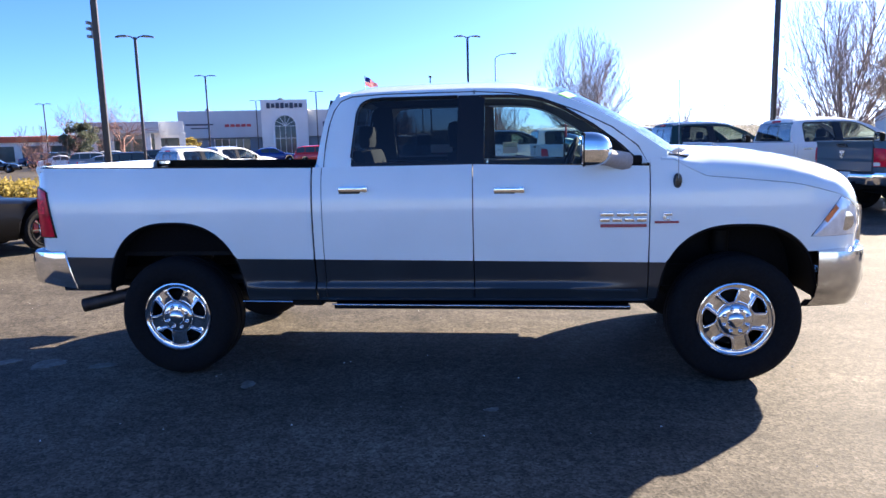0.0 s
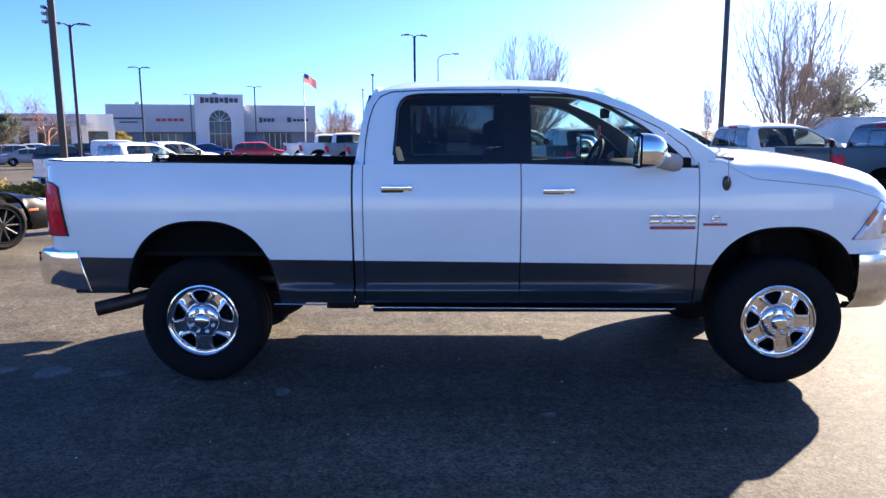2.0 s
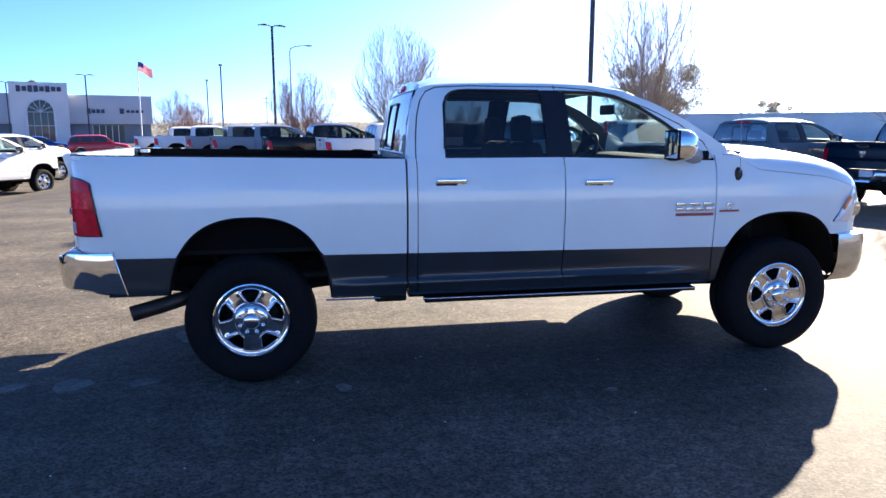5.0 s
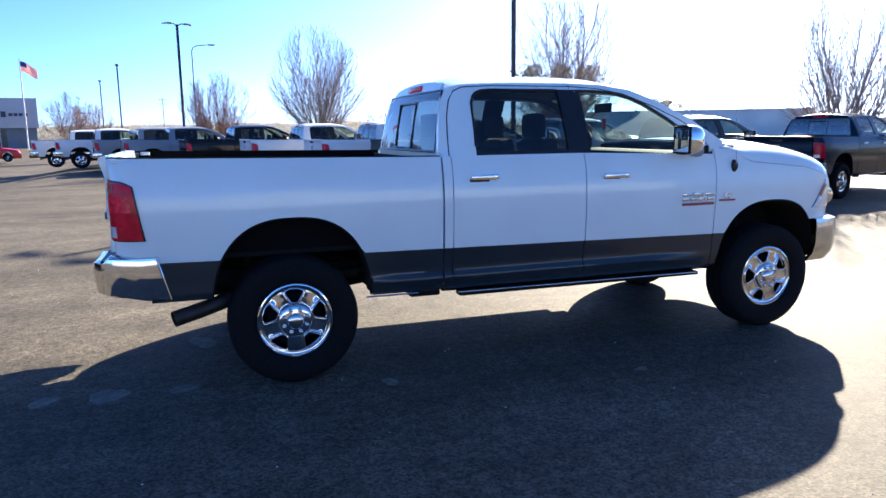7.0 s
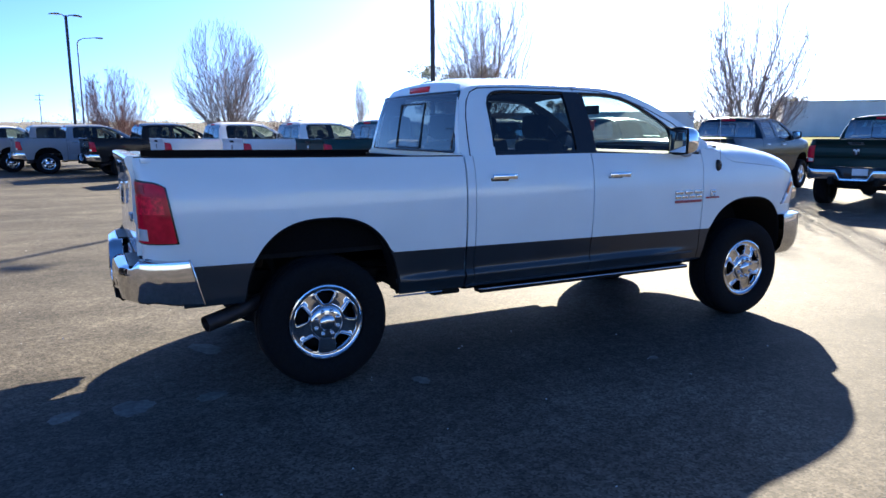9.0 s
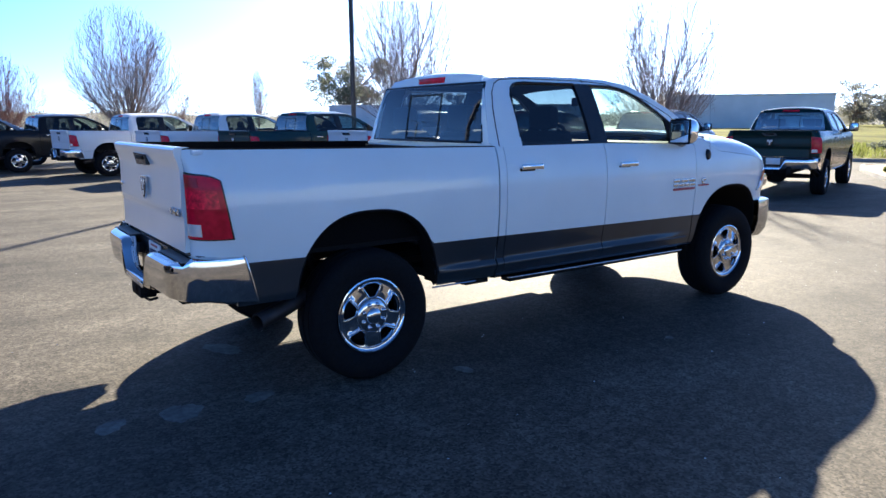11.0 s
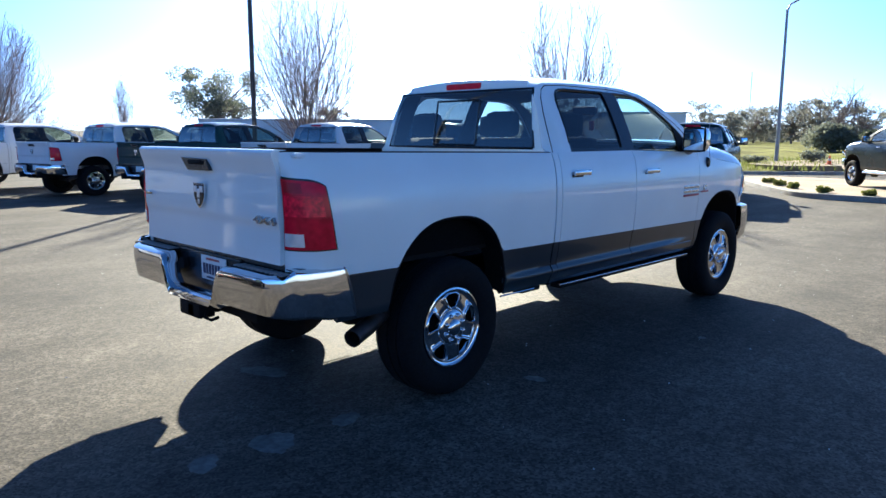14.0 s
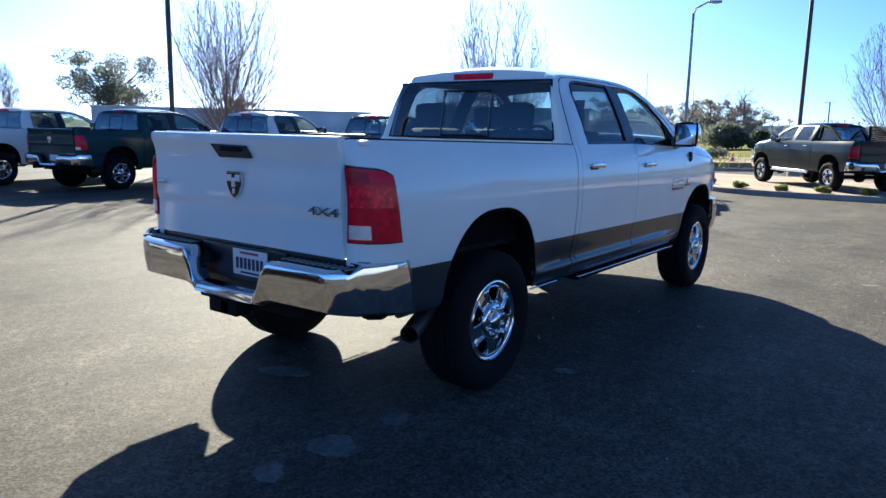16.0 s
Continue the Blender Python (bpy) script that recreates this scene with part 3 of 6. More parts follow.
            part("arch_liner", bm, M_BLACK, truck, "black wheel arch liner", solid=0.01)
        for xc, half, top in ARCHES[1:]:
            part("inner_well_wall", boxed((xc, s * 0.43, (top + 0.55) / 2), (half * 2, 0.03, top - 0.55)), M_BLACK, truck)
        # sill and side step
        bm = bmesh.new()
        grid(bm, [[(x, s * 0.935, 0.54), (x, s * 0.90, 0.515), (x, s * 0.84, 0.505), (x, s * 0.6, 0.52)] for x in span(-0.86, 1.40, 0.3)])
        part("sill", bm, M_TRIM, truck, solid=0.02)
        if detail:
            part("running_board", tubed([(-0.77, s * 0.945, 0.512), (-0.74, s * 0.955, 0.512), (1.2, s * 0.955, 0.503), (1.23, s * 0.945, 0.503)], 0.0065, 10), M_BADGE, truck, "thin bright side step strip")
            part("bed_strip", tubed([(-1.42, s * 0.93, 0.528), (-1.06, s * 0.93, 0.526)], 0.006, 8), M_BADGE, truck)
            part("side_step", boxed((0.24, s * 0.90, 0.495), (2.0, 0.10, 0.03), 0.01), M_BLACK, truck)
            # crease that catches the light along the lower panels
            part("lower_moulding", tubed([(-0.86, s * 0.945, 0.628), (0.2, s * 0.947, 0.622), (1.28, s * 0.945, 0.612)], 0.008, 8), M_LOWER, truck)
        # cab frame above the belt, with the two window openings
        wb_r = lambda x: 1.476 if x > -0.59 else 1.476 + (abs(x + 0.59) / 0.02) * 0.03
        wt_r = curve([(-0.612, 1.51), (-0.605, 1.72), (-0.595, 1.80), (-0.575, 1.855), (-0.545, 1.885), (-0.50, 1.90), (-0.42, 1.906), (0.115, 1.905)])
        wb_f = lambda x: 1.462 - 0.038 * (x - 0.25)
        wt_f = curve([(0.245, 1.902), (0.45, 1.898), (0.6, 1.885), (0.72, 1.85), (0.82, 1.802), (1.0, 1.69), (1.15, 1.575), (1.29, 1.44)])

        def cw(x, z):
            w = cab_width(z)
            if x < -0.70:
                w -= 0.06 * ((-0.70 - x) / 0.17) ** 2
            return w

        def frame_strip(nm, xa, xb, lo, hi, mat=M_PAINT, n=5, out=0.0):
            xs = span(xa, xb, 0.025)
            return sheet(nm, mat, s, xs, lo, hi, n, "", cw, 0.03, out)
        cab_base = lambda x: 1.447 if x < 0.2 else 1.447 - 0.03 * (x - 0.2) / 1.1
        frame_strip("rear_pillar", -0.872, -0.612, cab_base, cab_top, n=10)
        frame_strip("roof_rail", -0.612, 0.115, wt_r, cab_top)
        frame_strip("roof_rail", 0.115, 0.245, lambda x: 1.91, cab_top)
        frame_strip("windscreen_pillar", 0.245, 1.29, wt_f, cab_top)
        frame_strip("windscreen_pillar_foot", 1.29, 1.46, lambda x: min(1.44, cab_top(x)), cab_top)
        if detail:
            for nm, xa, xb, lo in (("pillar_lining", 0.245, 1.29, wt_f), ("rail_lining", -0.612, 0.245, lambda x: 1.90), ("rear_pillar_lining", -0.83, -0.612, cab_base)):
                sheet(nm, M_LINER, s, span(xa, xb, 0.04), lo, lambda x: cab_top(x) - 0.006, 5, "", cw, 0.01, -0.036)
            for xa, xb in ((-0.80, 0.20), (0.22, 1.30)):
                part("door_lining", boxed(((xa + xb) / 2, s * 0.855, 1.05), (xb - xa, 0.06, 0.76), 0.02), M_LINER, truck)
        frame_strip("window_ledge", -0.612, 0.115, cab_base, wb_r, M_TRIM, 2)
        frame_strip("window_ledge", 0.115, 1.29, cab_base, wb_f, M_TRIM, 2)
        frame_strip("centre_pillar", 0.105, 0.285, lambda x: 1.45, lambda x: 1.912, M_TRIM, 6, 0.001)
        # panes
        for nm, xa, xb, lo, hi, g in (("rear_door_glass", -0.612, 0.115, wb_r, wt_r, G_TINT), ("front_door_glass", 0.245, 1.29, wb_f, wt_f, G_CLEAR)):
            ob = sheet(nm, g, s, span(xa, xb, 0.03), lo, hi, 6, "", cw, 0.0, -0.012)
            ob.visible_shadow = False
        # black edge round the panes
        for pts in ([(x, wt_r(x)) for x in span(-0.612, 0.10, 0.02)], [(x, wt_f(x)) for x in span(0.26, 1.29, 0.03)]):
            part("window_seal", tubed([(x, s * (cw(x, z) - 0.004), z) for x, z in pts], 0.011, 6), M_TRIM, truck)
        # door seams above the belt
        if detail:
            seam = [(-0.806, 1.45), (-0.80, 1.6), (-0.785, 1.72), (-0.755, 1.83), (-0.71, 1.895), (-0.64, 1.925), (-0.4, 1.937), (0.21, 1.935), (0.45, 1.92), (0.66, 1.88), (0.9, 1.785), (1.12, 1.675), (1.28, 1.55), (1.342, 1.43)]
            part("door_seam", tubed([(x, s * (cw(x, z) - 0.0005), z) for x, z in seam], 0.0045, 5), M_TRIM, truck)
            part("door_seam", tubed([(0.212, s * (cw(0.212, z) - 0.0005), z) for z in (1.92, 1.945)], 0.0045, 5), M_TRIM, truck)
        # door handles
        for xh, zh in ((-0.585, 1.305), (0.45, 1.285)):
            bm = bmesh.new()
            box(bm, (xh, s * 0.985, zh), (0.2, 0.022, 0.036), 0.01)
            box(bm, (xh + 0.085, s * 0.985, zh), (0.03, 0.028, 0.042), 0.01)
            part("door_handle", bm, M_CHROME if detail else M_BADGE, truck, "chrome door handle")
            if detail:
                part("handle_recess", boxed((xh - 0.03, s * 0.957, zh - 0.022), (0.15, 0.024, 0.03), 0.01), M_TRIM, truck)
        # door mirror
        mir = empty("door_mirror")
        mir.parent = truck
        bm = bmesh.new()
        tube(bm, [(1.20, s * 0.90, 1.45), (1.10, s * 0.985, 1.475), (0.99, s * 1.06, 1.50)], [0.062, 0.056, 0.05], 10)
        part("mirror_arm", bm, M_ARM, mir, "grey plastic mirror arm")
        ob = sheet("mirror_sail", M_BLACK, s, span(1.05, 1.29, 0.03), wb_f, wt_f, 4, "black mirror sail panel", cw, 0.015, 0.003)
        part("mirror_base", boxed((1.2, s * 0.91, 1.46), (0.2, 0.04, 0.06), 0.015), M_BLACK, mir)
        bm = bmesh.new()
        rows = []
        for k in range(9):
            q = k / 8
            r = math.sqrt(max(0.0, 1 - (q * 0.98) ** 3))
            ring = []
            for j in range(25):
                a = 2 * math.pi * j / 24
                e = 0.55
                cy, cz = abs(math.cos(a)) ** e * math.copysign(1, math.cos(a)), abs(math.sin(a)) ** e * math.copysign(1, math.sin(a))
                ring.append((0.915 + 0.17 * q, s * (1.105 + 0.105 * r * cy), 1.535 + 0.108 * r * cz))
            rows.append(ring)
        grid(bm, rows)
        part("mirror_shell", bm, M_CHROME if mirror_chrome else M_BLACK, mir, "chrome mirror shell" if mirror_chrome else "")
        part("mirror_rim", boxed((0.913, s * 1.105, 1.535), (0.012, 0.195, 0.200), 0.005), M_BLACK, mir)
        part("mirror_glass", boxed((0.906, s * 1.105, 1.535), (0.006, 0.17, 0.175), 0.002), G_MIRROR, mir)
        # frame rail
        part("frame_rail", boxed((-0.35, s * 0.42, 0.62), (4.9, 0.08, 0.16), 0.01), M_UNDER, truck)

    # bed floor, front wall and tailgate
    part("bed_floor", boxed(((tail + bed_front) / 2, 0, 0.86), (bed_front - tail - 0.06, 1.66, 0.04)), M_BLACK, truck, "black bed floor")
    part("bed_front_wall", boxed((bed_front - 0.03, 0, 1.12), (0.04, 1.84, 0.62), 0.006), M_BLACK, truck)
    gate = empty("tailgate")
    gate.parent = truck
    bm = bmesh.new()
    rows = []
    prof_x = curve([(0.905, 0.004), (1.02, 0.008), (1.09, 0.01), (1.118, -0.001), (1.2, 0.0), (1.3, 0.003), (1.355, 0.002), (1.40, -0.010), (1.435, -0.024), (1.458, -0.026)])
    zs = span(0.912, 1.458, 0.012)
    outline = [(z, sum(prof_x(z + dz) for dz in (-0.016, -0.012, -0.008, -0.004, 0, 0.004, 0.008, 0.012, 0.016)) / 9) for z in zs] + [(1.468, -0.018), (1.474, 0.0), (1.47, 0.06), (1.44, 0.068)] + [(z, 0.068) for z in (1.3, 1.1, 0.915)]
    outline = [(0.912 + (z - 0.912) * 1.038, dx) for z, dx in outline]
    outline.append(outline[0])
    for y in span(-0.769, 0.769, 0.1):
        rows.append([(tail + dx, y, z) for z, dx in outline])
    grid(bm, rows)
    bmesh.ops.remove_doubles(bm, verts=bm.verts, dist=1e-5)
    bmesh.ops.holes_fill(bm, edges=bm.edges)
    ob = part("gate_panel", bm, M_PAINT, gate)
    ob.color = paint
    bm = bmesh.new()
    prism(bm, [(0.18, 0.034), (-0.12, 0.03), (-0.15, -0.034), (0.10, -0.036)], lambda u, v, d: (tail - 0.024 + d, u + 0.02, 1.403 + v), 0.03)
    part("gate_handle", bm, M_TRIM, gate, "black tailgate handle")
    part("handle_lever", boxed((tail - 0.026, 0.02, 1.413), (0.012, 0.17, 0.026), 0.005), M_BLACK, gate)
    part("rear_sill", boxed((tail + 0.06, 0, 0.80), (0.05, 1.8, 0.21), 0.01), M_TRIM, truck)
    bm = bmesh.new()
    prism(bm, [(-0.062, 0.07), (0.062, 0.07), (0.062, 0.0), (0.035, -0.05), (0.0, -0.075), (-0.035, -0.05), (-0.062, 0.0)], lambda u, v, d: (tail - 0.006 - d, u + 0.01, 1.225 + v), 0.012)
    part("gate_badge", bm, M_CHROME, gate, "chrome shield badge")
    bm = bmesh.new()
    for u, v, w, h in ((-0.034, 0.036, 0.036, 0.036), (0.034, 0.036, 0.036, 0.036), (0.0, 0.012, 0.03, 0.05), (0.0, -0.035, 0.018, 0.03)):
        box(bm, (tail - 0.02, u + 0.01, 1.225 + v), (0.01, w, h), 0.003)
    part("badge_relief", bm, M_CLEARLENS, gate)
    bm = bmesh.new()
    prism(bm, [(0.85 * u, 0.85 * v) for u, v in ((-0.062, 0.07), (0.062, 0.07), (0.062, 0.0), (0.035, -0.05), (0.0, -0.075), (-0.035, -0.05), (-0.062, 0.0))], lambda u, v, d: (tail - 0.017 - d, u + 0.01, 1.225 + v), 0.004)
    part("badge_field", bm, M_TRIM, gate)
    if detail:
        part("small_badge", boxed((tail - 0.008, 0.70, 1.205), (0.012, 0.09, 0.022), 0.004), M_BADGE, gate)
        txt = bpy.data.curves.new("four_by_four", 'FONT')
        txt.body, txt.size, txt.extrude, txt.align_x, txt.bevel_depth = "4X4", 0.082, 0.006, 'CENTER', 0.0015
        tob = new("badge_text_source", txt)
        dg = bpy.context.evaluated_depsgraph_get()
        me = bpy.data.meshes.new_from_object(tob.evaluated_get(dg))
        bpy.data.objects.remove(tob)
        t4 = new("drive_badge", me)
        me.materials.clear()
        me.materials.append(M_BUMPER)
        t4.parent = gate
        t4["label"] = "chrome 4X4 lettering"
        t4.matrix_basis = Matrix.Translation((tail - 0.008, -0.66, 1.115)) @ Euler((radians(90), 0, radians(-90))).to_matrix().to_4x4() @ Matrix.Diagonal((1.5, 0.7, 1, 1))

    # rear bumper with its plate recess
    bump = empty("rear_bumper")
    bump.parent = truck

    def bumper_row(y, x_out, z_top, z_bot, lip=0.035):
        return [(x_out + 0.10, y, z_top + 0.004), (x_out + lip, y, z_top + 0.004), (x_out + 0.008, y, z_top - 0.012), (x_out, y, z_top - 0.05), (x_out + 0.004, y, (z_top + z_bot) / 2), (x_out + 0.018, y, z_bot + 0.02), (x_out + 0.06, y, z_bot)]
    bm = bmesh.new()
    bx = tail - 0.122
    side_pts = [(-0.968, bx + 0.425), (-0.97, bx + 0.31), (-0.952, bx + 0.2), (-0.92, bx + 0.125), (-0.87, bx + 0.07), (-0.8, bx + 0.03)]
    prof = []
    for y, xo in side_pts:
        prof.append((y, xo, 0.868 + 0.03 * (1 if y < -0.9 else 0), {-0.968: 0.605, -0.97: 0.622}.get(y, 0.645)))
    for y in span(-0.75, -0.36, 0.08):
        prof.append((y, bx + 0.012 * (abs(y) / 0.75) ** 2, 0.862, 0.645))
    prof += [(-0.335, bx, 0.85, 0.64), (-0.30, bx - 0.002, 0.79, 0.63), (-0.27, bx - 0.002, 0.715, 0.615), (-0.24, bx - 0.002, 0.68, 0.61)]
    prof += [(-y, x, a, b) for y, x, a, b in reversed(prof)]
    rows = []
    for i, (y, xo, zt, zb) in enumerate(prof):
        on_side = abs(y) > 0.9
        r = bumper_row(y, xo, zt, zb)
        if on_side:
            sgn = math.copysign(1, y)
            r = [(xo, y - sgn * 0.10, zt + 0.004), (xo, y - sgn * 0.03, zt + 0.004), (xo, y - sgn * 0.006, zt - 0.012), (xo, y, zt - 0.05), (xo, y, (zt + zb) / 2), (xo, y - sgn * 0.012, zb + 0.02), (xo, y - sgn * 0.05, zb)]
        if i in (0, len(prof) - 1):
            r = [(x + (0.757 - z) * 0.25, yy, z) for x, yy, z in r]
            part("bumper_edge", tubed(r[1:], 0.007, 6), M_BUMPER, bump)
        rows.append(r)
    grid(bm, rows)
    part("bumper_face", bm, M_CHROME, bump, "chrome rear bumper", solid=0.008)
    for s in (-1, 1):
        bm = bmesh.new()
        box(bm, (bx + 0.112, s * 0.62, 0.866), (0.08, 0.5, 0.012), 0.004)
        part("step_pad", bm, M_BLACK, bump, "black ribbed step pad")
        if detail:
            bm = bmesh.new()
            for k in range(11):
                box(bm, (bx + 0.112, s * (0.40 + 0.044 * k), 0.874), (0.072, 0.02, 0.008), 0.003)
            part("step_ribs", bm, M_ARM, bump, "light grey ribs of the step pad")
        part("bumper_pad_side", boxed((bx + 0.28, s * 0.875, 0.888), (0.2, 0.08, 0.012), 0.004), M_BLACK, bump)
    part("plate_recess", boxed((bx + 0.16, 0, 0.755), (0.05, 0.72, 0.27), 0.01), M_TRIM, bump)
    part("bumper_beam", boxed((bx + 0.25, 0, 0.72), (0.08, 1.6, 0.14), 0.01), M_UNDER, bump)
    part("number_plate", boxed((bx + 0.126, -0.08, 0.805), (0.008, 0.285, 0.142), 0.003), M_PLATE, bump, "white plate with dark bars")
    if detail:
        for k in range(7):
            part("plate_bar", boxed((bx + 0.12, -0.08 + (k - 3) * 0.034, 0.80), (0.004, 0.02, 0.06)), M_INK, bump)
        part("plate_line", boxed((bx + 0.12, -0.08, 0.858), (0.004, 0.15, 0.012)), M_BADGERED, bump)
        part("plate_line", boxed((bx + 0.12, -0.08, 0.75), (0.004, 0.15, 0.01)), M_INK, bump)
        part("trailer_socket", lathed([(0.0, 0), (0.035, 0), (0.035, 0.03), (0.0, 0.03)], 20, 'Y', (0, 0, 0)), M_BLACK, bump).matrix_basis = Matrix.Translation((bx + 0.13, 0.27, 0.80)) @ Matrix.Rotation(radians(90), 4, 'Z')
    # tow hitch and exhaust
    bm = bmesh.new()
    box(bm, (tail + 0.02, 0.0, 0.575), (0.26, 0.08, 0.08), 0.01)
    box(bm, (tail - 0.06, 0.02, 0.575), (0.1, 0.24, 0.09), 0.012)
    box(bm, (tail + 0.1, 0.0, 0.58), (0.1, 0.9, 0.08), 0.01)
    tube(bm, [(tail - 0.06, -0.10, 0.57), (tail - 0.09, -0.13, 0.545), (tail - 0.07, -0.16, 0.53), (tail - 0.02, -0.15, 0.535)], 0.01, 6)
    part("tow_hitch", bm, M_BLACK, truck, "black square tow hitch")
    bm = bmesh.new()
    pipe = [(axle + 1.2, -0.35, 0.6), (axle + 0.5, -0.5, 0.62), (axle - 0.1, -0.62, 0.63), (axle - 0.30, -0.74, 0.58), (axle - 0.58, -0.86, 0.52), (axle - 0.735, -0.915, 0.49)]
    tube(bm, pipe, [0.04, 0.04, 0.045, 0.048, 0.05, 0.05], 16, False)
    part("exhaust_pipe", bm, M_EXHAUST, truck, "heat-stained exhaust tail pipe", solid=0.004)
    # underbody
    part("under_floor", boxed((0.0, 0, 0.60), (2.78, 1.8, 0.05)), M_UNDER, truck)
    part("rear_under_floor", boxed((tail + 0.3, 0, 0.68), (0.5, 0.9, 0.04)), M_UNDER, truck)
    part("axle_cover", boxed((1.95, 0, 1.02), (1.1, 1.3, 0.04)), M_UNDER, truck)
    part("rear_axle", tubed([(axle, -0.75, 0.42), (axle, -0.2, 0.42), (axle, 0.2, 0.42), (axle, 0.75, 0.42)], [0.05, 0.06, 0.06, 0.05], 12), M_UNDER, truck)
    part("differential", lathed([(0.0, -0.16), (0.08, -0.15), (0.15, -0.08), (0.165, 0.0), (0.15, 0.08), (0.08, 0.15), (0.0, 0.16)], 20, 'Y', (axle, 0, 0.42)), M_UNDER, truck)
    part("front_axle", tubed([(1.9, -0.75, 0.42), (1.9, 0.75, 0.42)], 0.05, 12), M_UNDER, truck)
    part("front_differential", lathed([(0.0, -0.14), (0.13, -0.06), (0.13, 0.06), (0.0, 0.14)], 16, 'Y', (1.9, 0.25, 0.42)), M_UNDER, truck)
    if detail:
        for s in (-1, 1):
            part("leaf_spring", tubed([(axle - 0.65, s * 0.5, 0.58), (axle, s * 0.5, 0.5), (axle + 0.7, s * 0.5, 0.58)], 0.03, 6), M_UNDER, truck)
            part("shock_absorber", tubed([(axle - 0.12, s * 0.6, 0.42), (axle - 0.3, s * 0.52, 0.95)], 0.03, 10), M_UNDER, truck)
            part("coil_spring", tubed([(1.9, s * 0.5, 0.5), (1.9, s * 0.5, 0.95)], 0.06, 12), M_UNDER, truck)
        part("drive_shaft", tubed([(axle, 0, 0.45), (0.2, 0.0, 0.6)], 0.045, 12), M_UNDER, truck)
        part("fuel_tank", boxed((-0.5, 0.5, 0.52), (1.2, 0.5, 0.2), 0.04), M_UNDER, truck)
        part("transfer_case", boxed((0.4, 0, 0.52), (0.5, 0.4, 0.18), 0.04), M_UNDER, truck)
        part("spare_tyre", lathed([(0.2, -0.1), (0.36, -0.1), (0.39, -0.05), (0.39, 0.05), (0.36, 0.1), (0.2, 0.1)], 32, 'Z', (tail + 0.5, 0, 0.72)), M_TYRE, truck)
    part("bracket", boxed((-0.98, -0.78, 0.50), (0.22, 0.14, 0.05), 0.02), M_UNDER, truck)

    # cab: roof, rear wall, glass
    bm = bmesh.new()
    rows = []
    for x in span(-0.775, 0.74, 0.05):
        e, rise = cab_top(x), 0.08 * min(1.0, 0.45 + 0.55 * min((x + 0.775) / 0.2, 1.0)) * min(1.0, 0.6 + 0.4 * min((0.74 - x) / 0.3, 1.0))
        w = cab_width(e) - (0.06 * ((-0.70 - x) / 0.17) ** 2 if x < -0.70 else 0)
        rows.append([(x + 0.08 * (1 - v * v) * (max(0, (x - 0.4) / 0.34)), v * w, e + rise * (1 - abs(v) ** 2.4) ** 0.9) for v in [math.sin(math.pi / 2 * q / 10) for q in range(-10, 11)]])
    grid(bm, rows)
    ob = part("roof", bm, M_PAINT, truck, solid=0.02)
    ob.color = paint
    if detail:
        bm = bmesh.new()
        grid(bm, [[(x, v * (cab_width(cab_top(x)) - 0.05), cab_top(x) + 0.03 * (1 - v * v) - 0.03) for v in (-1, -0.5, 0, 0.5, 1)] for x in span(-0.70, 0.70, 0.1)])
        part("headliner", bm, M_LINER, truck, "grey headliner", solid=0.01)
    # rear face of the cab
    rear_x = curve([(0.6, -0.872), (1.46, -0.872), (1.64, -0.848), (1.78, -0.823), (1.86, -0.803), (1.92, -0.775), (1.96, -0.745), (2.0, -0.70)])
    bm = bmesh.new()
    grid(bm, [[(rear_x(z), v * (half_width(-0.8, z) - 0.02 if z < 1.45 else cab_width(z) - 0.055), z) for v in (-1, -0.5, 0, 0.5, 1)] for z in (0.6, 1.0, 1.4, 1.475)])
    ob = part("cab_rear_wall", bm, M_PAINT, truck, solid=0.03)
    ob.color = paint
    for s in (-1, 1):
        bm = bmesh.new()
        grid(bm, [[(rear_x(z), s * (0.755 - 0.19 * (z - 1.475)), z), (rear_x(z) + 0.003, s * (cab_width(z) - 0.004 - 0.06 * (max(0.0, -0.70 - rear_x(z)) / 0.17) ** 2), z)] for z in span(1.475, 1.90, 0.05)])
        ob = part("rear_corner_pillar", bm, M_PAINT, truck, solid=0.03)
        ob.color = paint
    bm = bmesh.new()
    grid(bm, [[(rear_x(z), v * (cab_width(min(z, 1.93)) - 0.06), z + (0.035 * (1 - v * v) if z > 1.92 else 0)) for v in [q / 6 for q in range(-6, 7)]] for z in (1.895, 1.925, 1.955)])
    ob = part("roof_header", bm, M_PAINT, truck, solid=0.02)
    ob.color = paint
    bm = bmesh.new()
    grid(bm, [[(rear_x(z) - 0.004 - 0.015 * (1 - v * v), v * (0.76 - 0.19 * (z - 1.475)), z) for v in [q / 8 for q in range(-8, 9)]] for z in span(1.478, 1.90, 0.06)])
    rg = part("rear_window", bm, G_REAR if detail else G_PARKED, truck, "tinted sliding rear window")
    rg.visible_shadow = False
    bm = bmesh.new()
    for yy in (-0.22, 0.22):
        tube(bm, [(rear_x(z) - 0.024, yy, z) for z in (1.495, 1.83)], 0.008, 5)
    tube(bm, [(rear_x(1.83) - 0.024, -0.22, 1.83), (rear_x(1.83) - 0.024, 0.22, 1.83)], 0.008, 5)
    tube(bm, [(rear_x(1.5) - 0.024, -0.22, 1.497), (rear_x(1.5) - 0.024, 0.22, 1.497)], 0.008, 5)
    part("slider_frame", bm, M_TRIM, truck)
    bm = bmesh.new()
